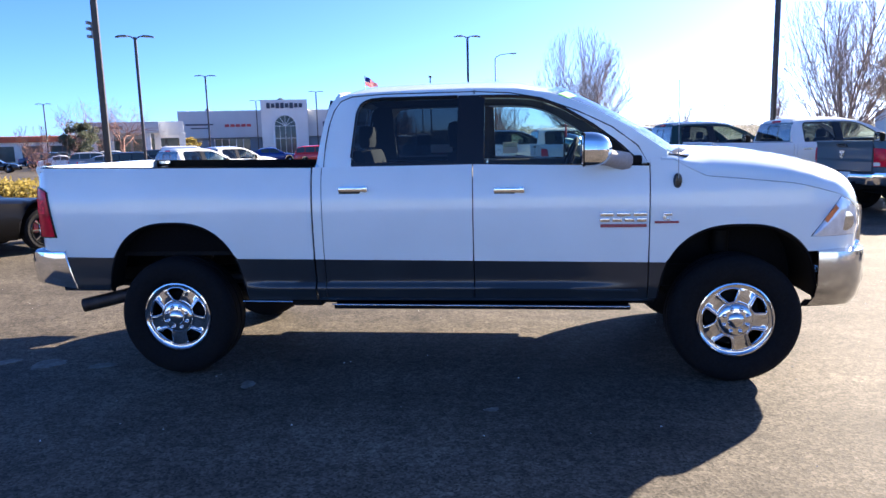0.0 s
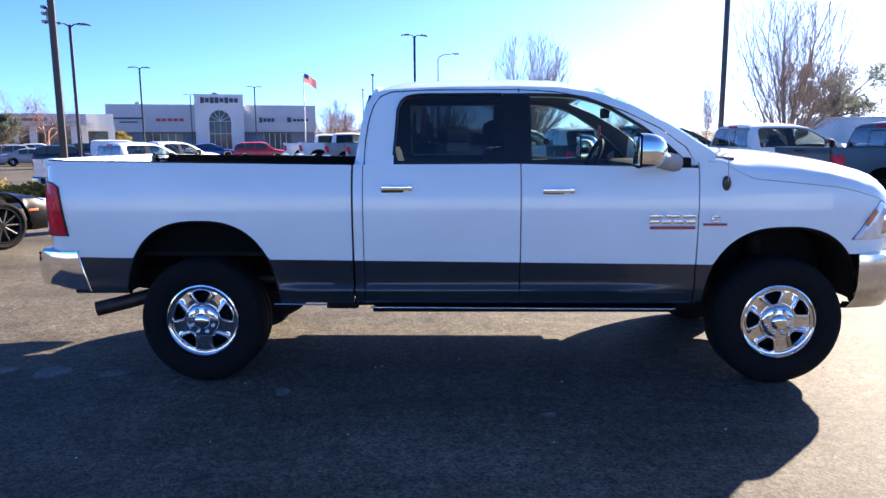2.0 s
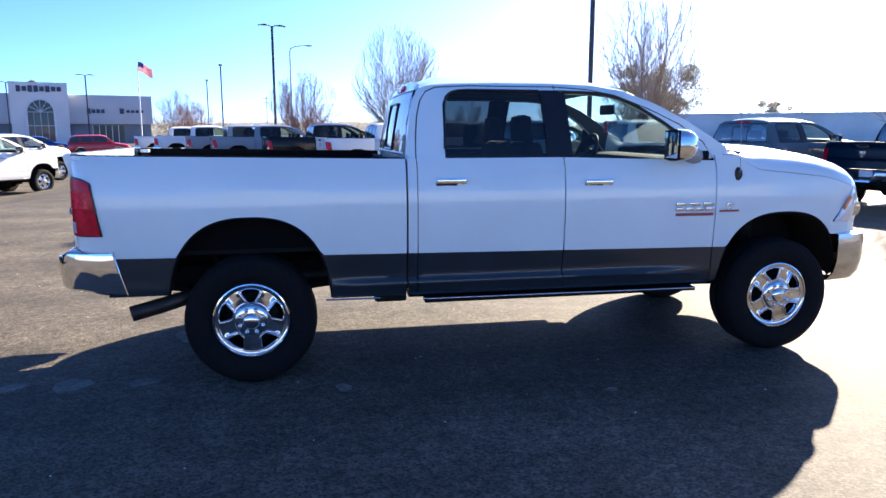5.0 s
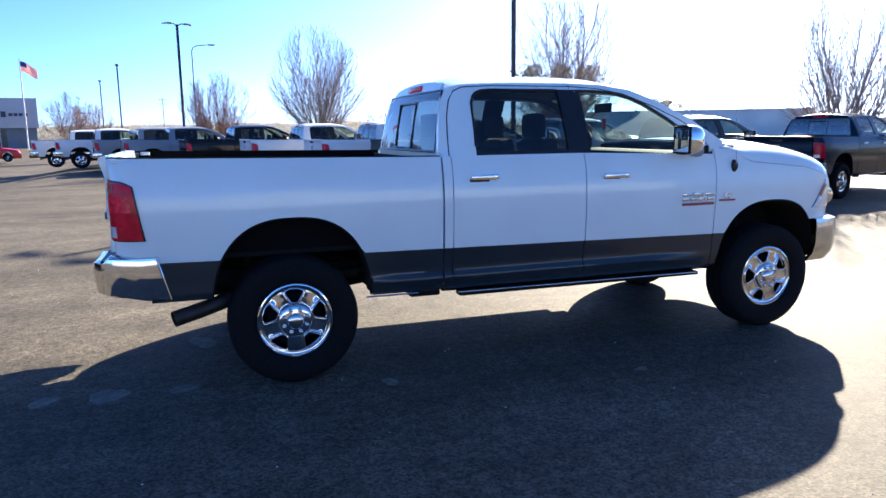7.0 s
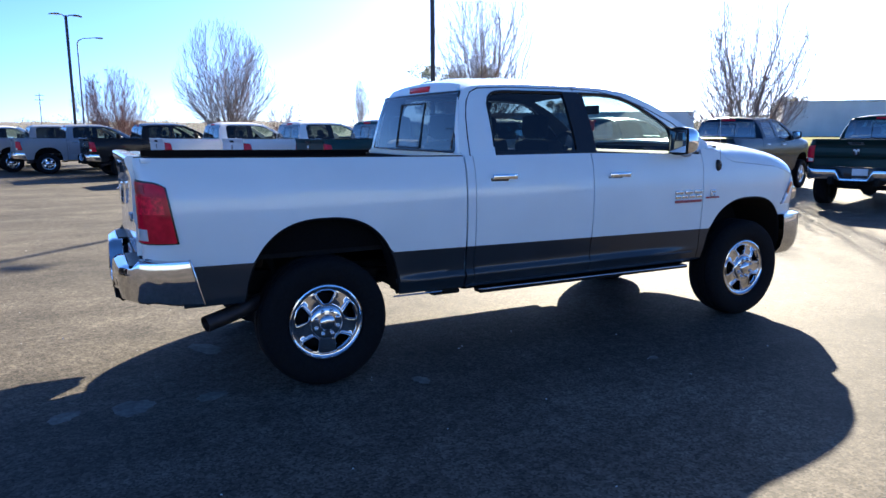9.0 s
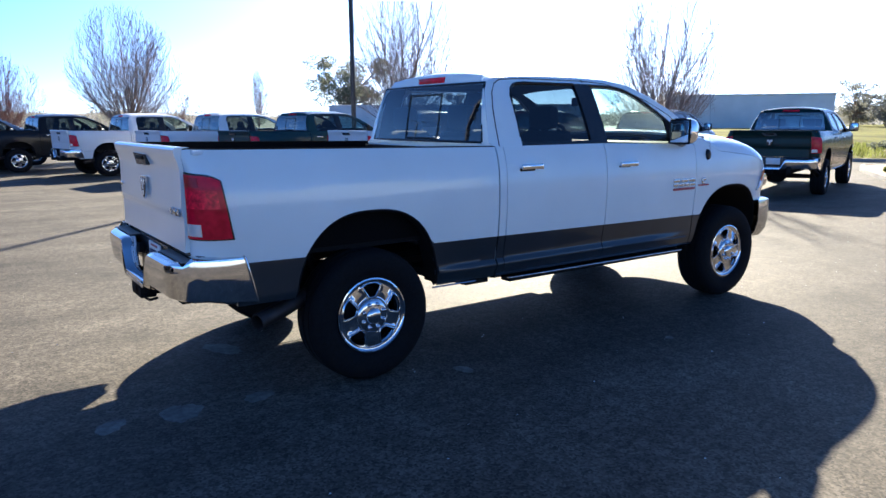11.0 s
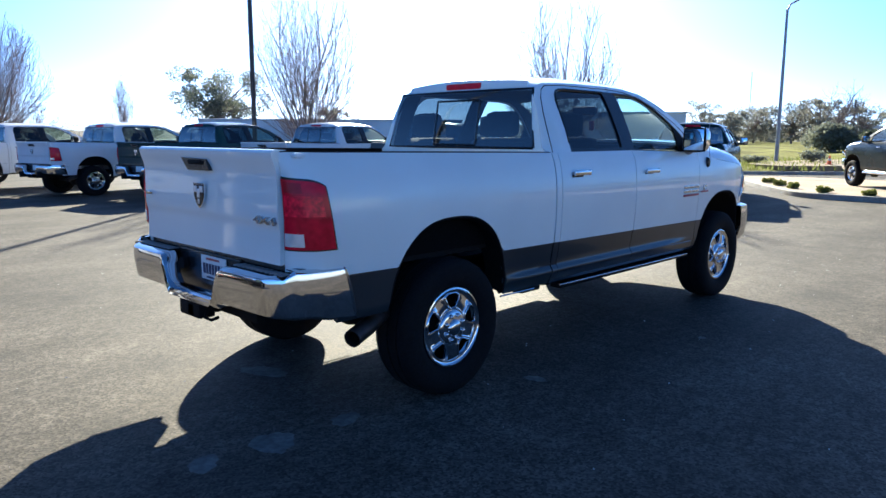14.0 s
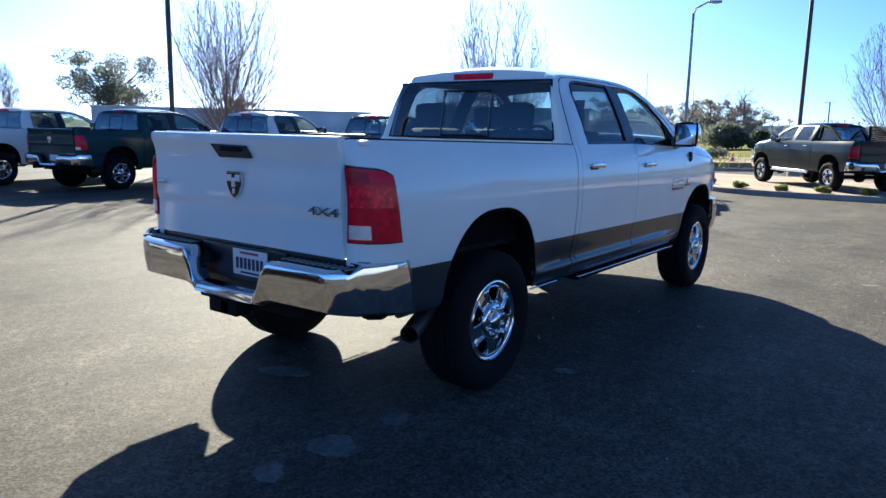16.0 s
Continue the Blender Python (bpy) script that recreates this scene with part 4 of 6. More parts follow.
    loop = [(rear_x(1.478), -0.76, 1.478)] + [(rear_x(1.478) - 0.017 * (1 - v * v), v * 0.76, 1.478) for v in (-0.5, 0, 0.5)] + [(rear_x(1.478), 0.76, 1.478), (rear_x(1.9), 0.68, 1.9)] + [(rear_x(1.9) - 0.017 * (1 - v * v), v * 0.68, 1.9) for v in (0.5, 0, -0.5)] + [(rear_x(1.9), -0.68, 1.9), (rear_x(1.478), -0.76, 1.478)]
    tube(bm, loop, 0.010, 5, False)
    part("rear_window_seal", bm, M_TRIM, truck)
    part("brake_light", boxed((-0.762, 0.0, 1.94), (0.05, 0.36, 0.048), 0.012), M_RED, truck, "red high-mounted brake light")
    # windscreen
    def screen(u, v, d=0.0):
        z = 1.495 + (1.93 - 1.495) * u + 0.055 * (1 - v * v) * u
        x = (1.49 + 0.2 * (1 - v * v)) * (1 - u) + (0.70 + 0.13 * (1 - v * v)) * u + 0.05 * math.sin(math.pi * u)
        return (x + d, v * (0.865 * (1 - u) + 0.665 * u), z + d * 0.5)
    bm = bmesh.new()
    grid(bm, [[screen(u / 8, v / 8) for v in range(-8, 9)] for u in range(9)])
    ws = part("windscreen", bm, G_CLEAR, truck)
    ws.visible_shadow = False
    if detail:
        bm = bmesh.new()
        grid(bm, [[screen(0.86 + 0.07 * u, -0.95 + 0.3 * v / 4, 0.004) for v in range(5)] for u in range(2)])
        part("windscreen_sticker", bm, M_GREEN, truck, "bright green price sticker", solid=0.002)
    bm = bmesh.new()
    grid(bm, [[(screen(0.0, v / 8)[0] - 0.02 + 0.06 * u, screen(0.0, v / 8)[1], 1.497 - 0.008 * u + 0.02 * (1 - (v / 8) ** 2)) for v in range(-8, 9)] for u in range(3)])
    part("cowl", bm, M_TRIM, truck, solid=0.02)
    # bonnet
    bm = bmesh.new()
    rows = []
    for x in span(1.42, 2.90, 0.04):
        e = crease(x)
        c = max(hood_top(x), e + 0.01)
        w = half_width(x, e) - 0.002
        rows.append([(x, v * w, e + (c - e) * (1 - abs(v) ** 4.5) ** 0.55 + (0.012 * math.cos(v * 2.6) if abs(v) < 0.6 else 0)) for v in [math.sin(math.pi / 2 * q / 14) for q in range(-14, 15)]])
    grid(bm, rows)
    ob = part("bonnet", bm, M_PAINT, truck, solid=0.02)
    ob.color = paint
    # grille and front bumper
    bm = bmesh.new()
    ys = span(-0.68, 0.68, 0.08)
    front_x = lambda y: 2.90 - 0.16 * (abs(y) / 0.8) ** 3
    grid(bm, [[(front_x(y) + 0.005, y, z) for y in ys] for z in (0.86, 0.95, 1.05, 1.12)])
    part("grille", bm, M_TRIM, truck, solid=0.04)
    bm = bmesh.new()
    tube(bm, [(front_x(y) + 0.012, y, 1.11) for y in ys], 0.03, 8)
    tube(bm, [(front_x(y) + 0.012, y, 0.90) for y in ys], 0.03, 8)
    for yy in (-0.66, 0.0, 0.66):
        tube(bm, [(front_x(yy) + 0.015, yy, 0.9), (front_x(yy) + 0.015, yy, 1.11)], 0.03, 8)
    part("grille_surround", bm, M_CHROME, truck, "chrome grille surround")
    bm = bmesh.new()
    plan = [(-0.955, 2.40), (-0.955, 2.52), (-0.945, 2.62), (-0.91, 2.71), (-0.85, 2.78), (-0.75, 2.84), (-0.55, 2.89), (-0.3, 2.92), (0, 2.93)]
    plan += [(-y, x) for y, x in reversed(plan[:-1])]
    rows = []
    for i, (y, x) in enumerate(plan):
        sy = y / 0.955
        side_y = abs(y) > 0.9
        rows.append([(x - (0.08 if not side_y else 0.0), y * (1 if not side_y else 0.93), 0.875), (x, y, 0.862), (x + (0.012 if not side_y else 0), y * (1.0 if not side_y else 1.008), 0.80), (x + (0.012 if not side_y else 0), y * (1.0 if not side_y else 1.008), 0.66), (x - 0.012, y * 0.99, 0.57), (x - 0.05, y * 0.96, 0.53 - 0.02 * abs(sy))])
    grid(bm, rows)
    part("front_bumper", bm, M_BUMPER, truck, "chrome front bumper", solid=0.012)
    bm = bmesh.new()
    grid(bm, [[(x - 0.06, y * 0.95, 0.54), (x - 0.08, y * 0.94, 0.505), (x - 0.15, y * 0.9, 0.49)] for y, x in plan])
    part("air_dam", bm, M_BLACK, truck, solid=0.015)
    # interior
    for y in (-0.40, 0.40):
        for xs_, zb in ((0.42, 0.95), (-0.42, 0.95)):
            seat = empty("seat")
            seat.parent = truck
            part("cushion", boxed((xs_ + 0.1, y, zb - 0.05), (0.5, 0.52, 0.18), 0.05), M_SEAT, seat)
            bm = bmesh.new()
            vs = box(bm, (0, 0, 0.3), (0.15, 0.5, 0.62), 0.05)
            bmesh.ops.rotate(bm, cent=(0, 0, 0), matrix=Matrix.Rotation(radians(-14), 3, 'Y'), verts=bm.verts)
            bmesh.ops.translate(bm, vec=(xs_ - 0.2, y, zb), verts=bm.verts)
            part("backrest", bm, M_SEAT, seat)
            part("headrest", boxed((xs_ - 0.36, y, zb + 0.70), (0.11, 0.27, 0.19), 0.05), M_SEAT, seat)
    part("dashboard", boxed((1.25, 0, 1.32), (0.38, 1.56, 0.24), 0.06), M_BLACK, truck)
    part("engine", boxed((2.2, 0, 0.92), (0.95, 0.8, 0.5), 0.05), M_UNDER, truck)
    part("radiator", boxed((2.70, 0, 0.92), (0.06, 1.36, 0.5), 0.01), M_UNDER, truck)
    part("firewall", boxed((1.44, 0, 1.05), (0.04, 1.7, 0.85)), M_BLACK, truck)
    part("console", boxed((0.7, 0, 0.95), (0.8, 0.28, 0.3), 0.05), M_BLACK, truck)
    if detail:
        bm = bmesh.new()
        ring = [(0.19 * math.cos(a), 0.19 * math.sin(a), 0) for a in [2 * math.pi * k / 32 for k in range(33)]]
        tube(bm, ring, 0.018, 8, False)
        box(bm, (0, 0, -0.02), (0.14, 0.1, 0.05), 0.02)
        box(bm, (0.0, 0, -0.01), (0.025, 0.36, 0.02), 0.005)
        ob = part("steering_wheel", bm, M_BLACK, truck)
        ob.matrix_basis = Matrix.Translation((0.90, 0.40, 1.42)) @ Matrix.Rotation(radians(-66), 4, 'Y')
        part("red_tag", boxed((0.86, -0.12, 1.66), (0.012, 0.05, 0.09), 0.004), M_SIGNRED, truck, "small red tag by the windscreen")
        part("rear_view_mirror", boxed((0.92, 0.0, 1.80), (0.03, 0.25, 0.08), 0.015), M_BLACK, truck)
        part("window_paper", boxed((0.42, 0.86, 1.53), (0.13, 0.004, 0.1)), M_WHITE, truck, "white paper in the far window")
        part("window_paper", boxed((-0.2, 0.845, 1.60), (0.2, 0.004, 0.2)), M_PLATE, truck)
        # antenna
        bm = bmesh.new()
        lathe(bm, [(0.0, 0.02), (0.02, 0.018), (0.028, 0.0), (0.028, -0.02)], 16, 'Y')
        for v in bm.verts:
            v.co.z *= 1.75
            v.co.y *= -1
        bmesh.ops.translate(bm, vec=(1.515, -0.965, 1.325), verts=bm.verts)
        part("antenna_base", bm, M_TRIM, truck, "black oval antenna base")
        part("antenna_mast", tubed([(1.515, -0.985, 1.34), (1.515, -0.97, 1.5), (1.512, -0.95, 1.95)], 0.0022, 5), M_GALV, truck)
        # wipers
        bm = bmesh.new()
        tube(bm, [(1.50, -0.80, 1.485), (1.56, -0.72, 1.495), (1.62, -0.64, 1.498)], [0.018, 0.034, 0.02], 8)
        part("wiper", bm, M_TRIM, truck, "black wiper arms")
        # badges on the doors: plain shapes
        for s in (-1,):
            bm = bmesh.new()
            for k in range(3):
                box(bm, (1.075 + 0.105 * k, s * 0.981, 1.118), (0.085, 0.01, 0.026), 0.004)
            part("door_badge", bm, M_BADGE, truck, "chrome letter-shaped bars")
            bm = bmesh.new()
            for k in range(4):
                box(bm, (1.063 + 0.077 * k, s * 0.981, 1.082), (0.062, 0.01, 0.026), 0.004)
            part("door_badge", bm, M_BADGE, truck)
            part("door_badge_strip", boxed((1.18, s * 0.981, 1.044), (0.29, 0.01, 0.02), 0.004), M_BADGERED, truck)
            part("fender_badge_strip", boxed((1.45, s * 0.981, 1.064), (0.15, 0.01, 0.014), 0.003), M_BADGERED, truck)
            bm = bmesh.new()
            box(bm, (1.455, s * 0.981, 1.115), (0.055, 0.01, 0.02), 0.004)
            box(bm, (1.435, s * 0.981, 1.098), (0.02, 0.01, 0.03), 0.004)
            box(bm, (1.45, s * 0.981, 1.082), (0.045, 0.01, 0.012), 0.003)
            part("fender_badge", bm, M_BADGE, truck)
    # the nose ahead of the front wheels is short and blunt
    for ob in truck.children_recursive:
        if ob.type == 'MESH':
            shift = ob.matrix_basis.translation.x
            for v in ob.data.vertices:
                if v.co.x + shift > 2.35:
                    v.co.x = 2.35 + 0.8 * (v.co.x + shift - 2.35) - shift
    if sport_bar:
        for s in (-1, 1):
            bm = bmesh.new()
            tube(bm, [(-0.92, s * 0.78, 1.46), (-0.98, s * 0.72, 1.93), (-1.3, s * 0.74, 1.9), (-2.0, s * 0.8, 1.47)], 0.04, 8)
            for k in range(6):
                q = k / 6
                tube(bm, [(-0.93 - 0.05 * q, s * (0.78 - 0.06 * q), 1.5 + 0.4 * q), (-1.75 + 0.45 * q, s * 0.78, 1.56 + 0.3 * q)], 0.016, 6)
            part("sport_bar", bm, M_BLACK, truck, "black slatted sport bar")
    for nm, x, s in (("rear_wheel", axle, -1), ("rear_wheel", axle, 1), ("front_wheel", 1.90, -1), ("front_wheel", 1.90, 1)):
        build_wheel(nm, truck, (x, s * 0.842, 0.42), s, detail, -4.0 if nm == "front_wheel" else -90.0)
    return truck


hero = build_pickup("pickup_truck")
hero.matrix_basis = pose(0, 5.72, 0)
tagged(hero, "white crew-cab pickup with dark grey lower panels and chrome wheels", "pickup truck")


# ---- ground and large structure ----
def smoothstep(v):
    v = min(max(v, 0.0), 1.0)
    return v * v * (3 - 2 * v)


def ground_z(x, y):
    """The car park falls half a metre towards the neighbouring lot."""
    return -0.5 * smoothstep((-x - 7.5) / 4.0) * smoothstep((y - 13.5) / 7.0)


bm = bmesh.new()
gx = sorted(set([-1500, -700, -300, -150, -90, -60] + [float(v) for v in np.arange(-40, 41, 1.0)] + [60, 90, 150, 300, 700, 1500]))
gy = sorted(set([-1500, -700, -300, -150, -60, -30] + [float(v) for v in np.arange(-12, 51, 1.0)] + [70, 100, 150, 300, 700, 1500]))
grid(bm, [[(x, y, ground_z(x, y)) for y in gy] for x in gx])
ob = part("ground", bm, M_ASPHALT)
tagged(ob, "weathered grey asphalt car park reaching the horizon", "ground", "", "structure")


def flat(outline, z, name, mat, label, category, kind="structure", depth=0.0):
    bm = bmesh.new()
    prism(bm, outline, lambda u, v, d: (u, v, z - d), depth or 0.05)
    return tagged(part(name, bm, mat, None, "", smooth=False), label, category, "", kind)


def kerb(name, line, label, width=0.15, height=0.14):
    """A kerb of concrete lengths along a line on the ground."""
    bm = bmesh.new()
    rows = []
    pts = [Vector((x, y, 0)) for x, y in line]
    for i, p in enumerate(pts):
        d = (pts[min(i + 1, len(pts) - 1)] - pts[max(i - 1, 0)]).normalized()
        nrm = Vector((-d.y, d.x, 0))
        zz = ground_z(p.x, p.y)
        rows.append([p + nrm * u + Vector((0, 0, zz + z)) for u, z in ((-width / 2, -0.05), (-width / 2, height - 0.02), (-width / 2 + 0.02, height), (width / 2 - 0.02, height), (width / 2, height - 0.02), (width / 2, -0.05))])
    grid(bm, rows)
    return tagged(part(name, bm, M_CONCRETE), label, "kerb", "", "structure")


def smooth_line(pts, n=6):
    """Catmull-Rom through the points."""
    out = []
    p = [np.array(q, float) for q in pts]
    for i in range(len(p) - 1):
        a, b, c, d = p[max(i - 1, 0)], p[i], p[i + 1], p[min(i + 2, len(p) - 1)]
        for k in range(n):
            t = k / n
            out.append(tuple(0.5 * (2 * b + (c - a) * t + (2 * a - 5 * b + 4 * c - d) * t * t + (3 * b - a - 3 * c + d) * t ** 3)))
    out.append(tuple(p[-1]))
    return out


ISLAND = smooth_line([(14.9, -14), (14.75, 0), (14.72, 4.2), (14.5, 6.3), (14.75, 7.9), (15.9, 9.0), (18.2, 10.6), (20.6, 12.0), (22.0, 12.2), (22.6, 11.0), (22.7, 6.0), (22.8, -14)])
flat(ISLAND, 0.12, "planting_island", M_GRAVEL, "raised island covered in tan gravel", "island", depth=0.2)
kerb("kerb", ISLAND, "pale concrete kerb round the gravel island")
FIELD_EDGE = smooth_line([(27.5, 60), (25.5, 30), (24.6, 18.5), (24.8, 14.6), (26.6, 11.8), (31, 6.0), (34, -6), (36, -40)])
kerb("field_kerb", FIELD_EDGE, "worn concrete kerb along the grass field")
bm = bmesh.new()
grid(bm, [[(x + (xx - x) * 1.0, y + (yy - y) * 1.0, 0.10 + 0.35 * q * (0.5 + 0.5 * math.sin(k * 0.7)) * (1 if j < 5 else 0.5)) for j, (q, xx, yy) in enumerate([(0, x, y), (0.4, x + 2, y + 0.6), (0.7, x + 6, y + 2), (1.0, x + 12, y + 4), (0.6, x + 25, y + 8), (0.8, x + 60, y + 18), (0.5, x + 320, y + 60)])] for k, (x, y) in enumerate(FIELD_EDGE)])
tagged(part("grass_field", bm, M_GRASS), "uneven grassy field with bare soil patches", "field", "", "structure")
flat(smooth_line([(27.0, 13.0), (30, 9.5), (34, 10.5), (38, 13.5), (33, 15.0), (28.5, 14.8), (27.0, 13.0)], 4), 0.34, "soil_patch", M_DIRT, "bare tan soil beside the kerb", "soil", depth=0.25)


# ---- light poles ----
def light_pole(x, y, top, heads=2, turn=0.0, base=True, r=0.066, name="light_pole", label="tall bronze car park light pole on a concrete base"):
    z0 = ground_z(x, y)
    p = empty(name, pose(x, y, z0, 0, 0, turn))
    tagged(p, label, "light pole")
    if base:
        part("concrete_base", lathed([(0.0, 0.72), (0.245, 0.72), (0.268, 0.70), (0.275, 0.0)], 28, 'Z'), M_CONCRETE, p, "round pale concrete base")
        part("base_plate", boxed((0, 0, 0.75), (0.3, 0.3, 0.06), 0.01), M_POLE, p)
    z1 = 0.72 if base else 0.0
    bm = bmesh.new()
    box(bm, (0, 0, (z1 + top) / 2), (r * 2, r * 2, top - z1), 0.012)
    part("mast", bm, M_POLE, p)
    if heads >= 2:
        for s in ((-1, 1)):
            bm = bmesh.new()
            tube(bm, [(0, 0, top - 0.12), (s * 0.18, 0, top + 0.02), (s * 0.36, 0, top + 0.06)], 0.03, 8)
            part("arm", bm, M_POLE, p)
            bm = bmesh.new()
            grid(bm, [[(s * xx, yy * w, top + zz) for yy in (-1, -0.6, 0, 0.6, 1)] for xx, w, zz in ((0.28, 0.06, 0.05), (0.42, 0.16, 0.085), (0.66, 0.18, 0.07), (0.86, 0.13, 0.03), (0.9, 0.08, 0.02))])
            part("lamp_head", bm, M_POLE, p, "flat bronze lamp head", solid=0.05)
            part("lamp_lens", boxed((s * 0.6, 0, top + 0.01), (0.36, 0.24, 0.02), 0.005), M_LAMPLENS, p)
    return p


light_pole(-7.17, 12.6, 10.9, 2, 20, r=0.054)
light_pole(8.3, 23.9, 8.2, 2, -49)
light_pole(24.3, 8.0, 9.8, 2, 20)
light_pole(-18.4, 33.9, 7.4, 2, 20, False)
light_pole(-27.5, 61.2, 8.1, 2, 20, False)
light_pole(-24.1, 83.2, 8.0, 2, 20, False)
light_pole(-38.0, 100.0, 8.2, 2, 20, False)
light_pole(-3.3, 48.7, 8.3, 2, 20, False)
light_pole(-9.4, 75.4, 8.3, 2, 95, False)
light_pole(-13.6, 98.3, 8.6, 2, 95, False)
light_pole(-58.0, 82.0, 7.5, 2, 20, False)
light_pole(88.0, 26.0, 5.8, 2, 60, False)
light_pole(110.0, 20.0, 6.5, 2, 60, False)
light_pole(140.0, 15.0, 8.5, 2, 60, False)


def street_lamp(x, y, top, turn, reach=1.6):
    p = empty("street_lamp", pose(x, y, 0, 0, 0, turn))
    tagged(p, "galvanised street lamp with one curved arm", "street lamp")
    part("mast", tubed([(0, 0, 0), (0, 0, top * 0.5), (0, 0, top - 0.5)], [0.1, 0.08, 0.06], 12), M_GALV, p)
    part("arm", tubed([(0, 0, top - 0.55), (0.12, 0, top - 0.25), (0.5, 0, top - 0.05), (reach, 0, top + 0.08)], [0.055, 0.045, 0.04, 0.035], 8), M_GALV, p)
    bm = bmesh.new()
    box(bm, (reach + 0.28, 0, top + 0.07), (0.65, 0.24, 0.12), 0.05)
    part("lamp_head", bm, M_GALV, p)
    part("lamp_lens", boxed((reach + 0.33, 0, top + 0.0), (0.35, 0.18, 0.03), 0.01), M_LAMPLENS, p)


street_lamp(-2.6, 75.5, 10.1, 5, 1.6)
street_lamp(-1.5, 130.0, 9.4, 5, 1.6)
street_lamp(32.6, 15.0, 8.2, -60, 0.75)

# flag pole
fp = empty("flagpole", pose(-26.9, 122.2, -0.5))
tagged(fp, "white flagpole with a striped flag blowing in the wind", "flagpole")
part("mast", tubed([(0, 0, 0), (0, 0, 7), (0, 0, 13.0)], [0.12, 0.1, 0.06], 10), M_WHITE, fp)
part("finial", lathed([(0.0, 13.0), (0.1, 13.05), (0.12, 13.12), (0.0, 13.22)], 12, 'Z'), M_BADGE, fp)


def flag_point(u, v):
    """u along the fly, v up the hoist: the flag droops and ripples."""
    return (0.08 + 2.1 * u, 0.18 * math.sin(7 * u + 1.5 * v) * u, 12.9 - 1.4 * (1 - v) - 1.1 * u ** 1.2 + 0.12 * math.sin(6 * u))


for mat, nm, pick in ((M_FLAGRED, "red_stripe", 0), (M_FLAGWHITE, "white_stripe", 1)):
    for k in range(13):
        if k % 2 == pick:
            bm = bmesh.new()
            u0 = 0.4 if k >= 6 else 0.0
            grid(bm, [[flag_point(u0 + (1 - u0) * i / 12, (k + j) / 13) for i in range(13)] for j in range(2)])
            part(nm, bm, mat, fp, solid=0.006)
bm = bmesh.new()
grid(bm, [[flag_point(0.4 * i / 6, 6 / 13 + 7 / 13 * j / 4) for i in range(7)] for j in range(5)])
part("canton", bm, M_FLAGBLUE, fp, solid=0.006)


# ---- buildings ----
deal = empty("dealership_building", pose(-44.0, 128.0, -0.5, 0, 0, 19.0))
tagged(deal, "long light grey showroom with an arched entrance tower and dark signs", "building")
# wings with a recessed window band
W0, W1, T0, T1, HW, HT, BAND = -18.2, 17.6, -3.7, 4.6, 8.0, 9.9, 3.3
for a, b in ((W0, T0), (T1, W1)):
    part("wing_wall", boxed(((a + b) / 2, 8, (HW + BAND) / 2), (b - a, 16, HW - BAND), 0.05), M_STUCCO, deal, "light grey panel wall")
    part("roof_coping", boxed(((a + b) / 2, 8, HW + 0.06), (b - a + 0.1, 16.1, 0.12), 0.02), M_STUCCO2, deal)
    part("lower_wall", boxed(((a + b) / 2, 8.5, BAND / 2), (b - a - 0.4, 15, BAND), 0.02), M_DARKWALL, deal, "blue grey lower wall")
    n = 5
    x0, x1 = (a + 6.0, b - 2.2) if a == W0 else (a + 3.5, b - 4.5)
    for k in range(n):
        xa = x0 + (x1 - x0) * k / n
        w = empty("showroom_window")
        w.parent = deal
        part("pane", boxed((xa + (x1 - x0) / n / 2, 0.98, 1.6), ((x1 - x0) / n - 0.12, 0.06, 2.9)), M_STORE, w)
        part("window_frame", boxed((xa, 0.95, 1.6), (0.12, 0.12, 3.0)), M_STUCCO2, w)
ARC_C, ARC_R, ARC_Z = 0.5, 2.0, 5.2
bm = bmesh.new()
front = [(T0, 0), (ARC_C - ARC_R, 0), (ARC_C - ARC_R, ARC_Z)] + [(ARC_C + ARC_R * math.cos(a), ARC_Z + ARC_R * math.sin(a)) for a in [math.pi * (1 - k / 16) for k in range(1, 16)]] + [(ARC_C + ARC_R, ARC_Z), (ARC_C + ARC_R, 0), (T1, 0), (T1, HT), (T0, HT)]
prism(bm, front, lambda u, v, d: (u, -1.2 + d, v), 1.6)
part("entrance_tower", bm, M_STUCCO2, deal, "tall white entrance tower with an arched opening", smooth=False)
part("tower_back", boxed(((T0 + T1) / 2, 6, HT / 2 - 0.1), (T1 - T0 - 0.3, 11, HT - 0.2)), M_STUCCO, deal)
bm = bmesh.new()
tube(bm, [(ARC_C - ARC_R, -1.25, 0)] + [(ARC_C + ARC_R * math.cos(a), -1.25, ARC_Z + ARC_R * math.sin(a)) for a in [math.pi * (1 - k / 20) for k in range(21)]] + [(ARC_C + ARC_R, -1.25, 0)], 0.16, 8)
part("arch_moulding", bm, M_WHITE, deal, "white arch moulding")
bm = bmesh.new()
prism(bm, [(ARC_C - ARC_R, 0)] + [(ARC_C + ARC_R * math.cos(a), ARC_Z + ARC_R * math.sin(a)) for a in [math.pi * (1 - k / 16) for k in range(17)]] + [(ARC_C + ARC_R, 0)], lambda u, v, d: (u, -0.3 + d, v), 0.1)
part("arch_glass", bm, M_STORE, deal, smooth=False)
for k in range(1, 6):
    a = math.pi * k / 6
    part("glazing_bar", tubed([(ARC_C, -0.36, ARC_Z), (ARC_C + ARC_R * math.cos(a), -0.36, ARC_Z + ARC_R * math.sin(a))], 0.06, 5), M_WHITE, deal)
for z in (ARC_Z, 3.0):
    part("glazing_bar", tubed([(ARC_C - ARC_R, -0.36, z), (ARC_C + ARC_R, -0.36, z)], 0.06, 5), M_WHITE, deal)
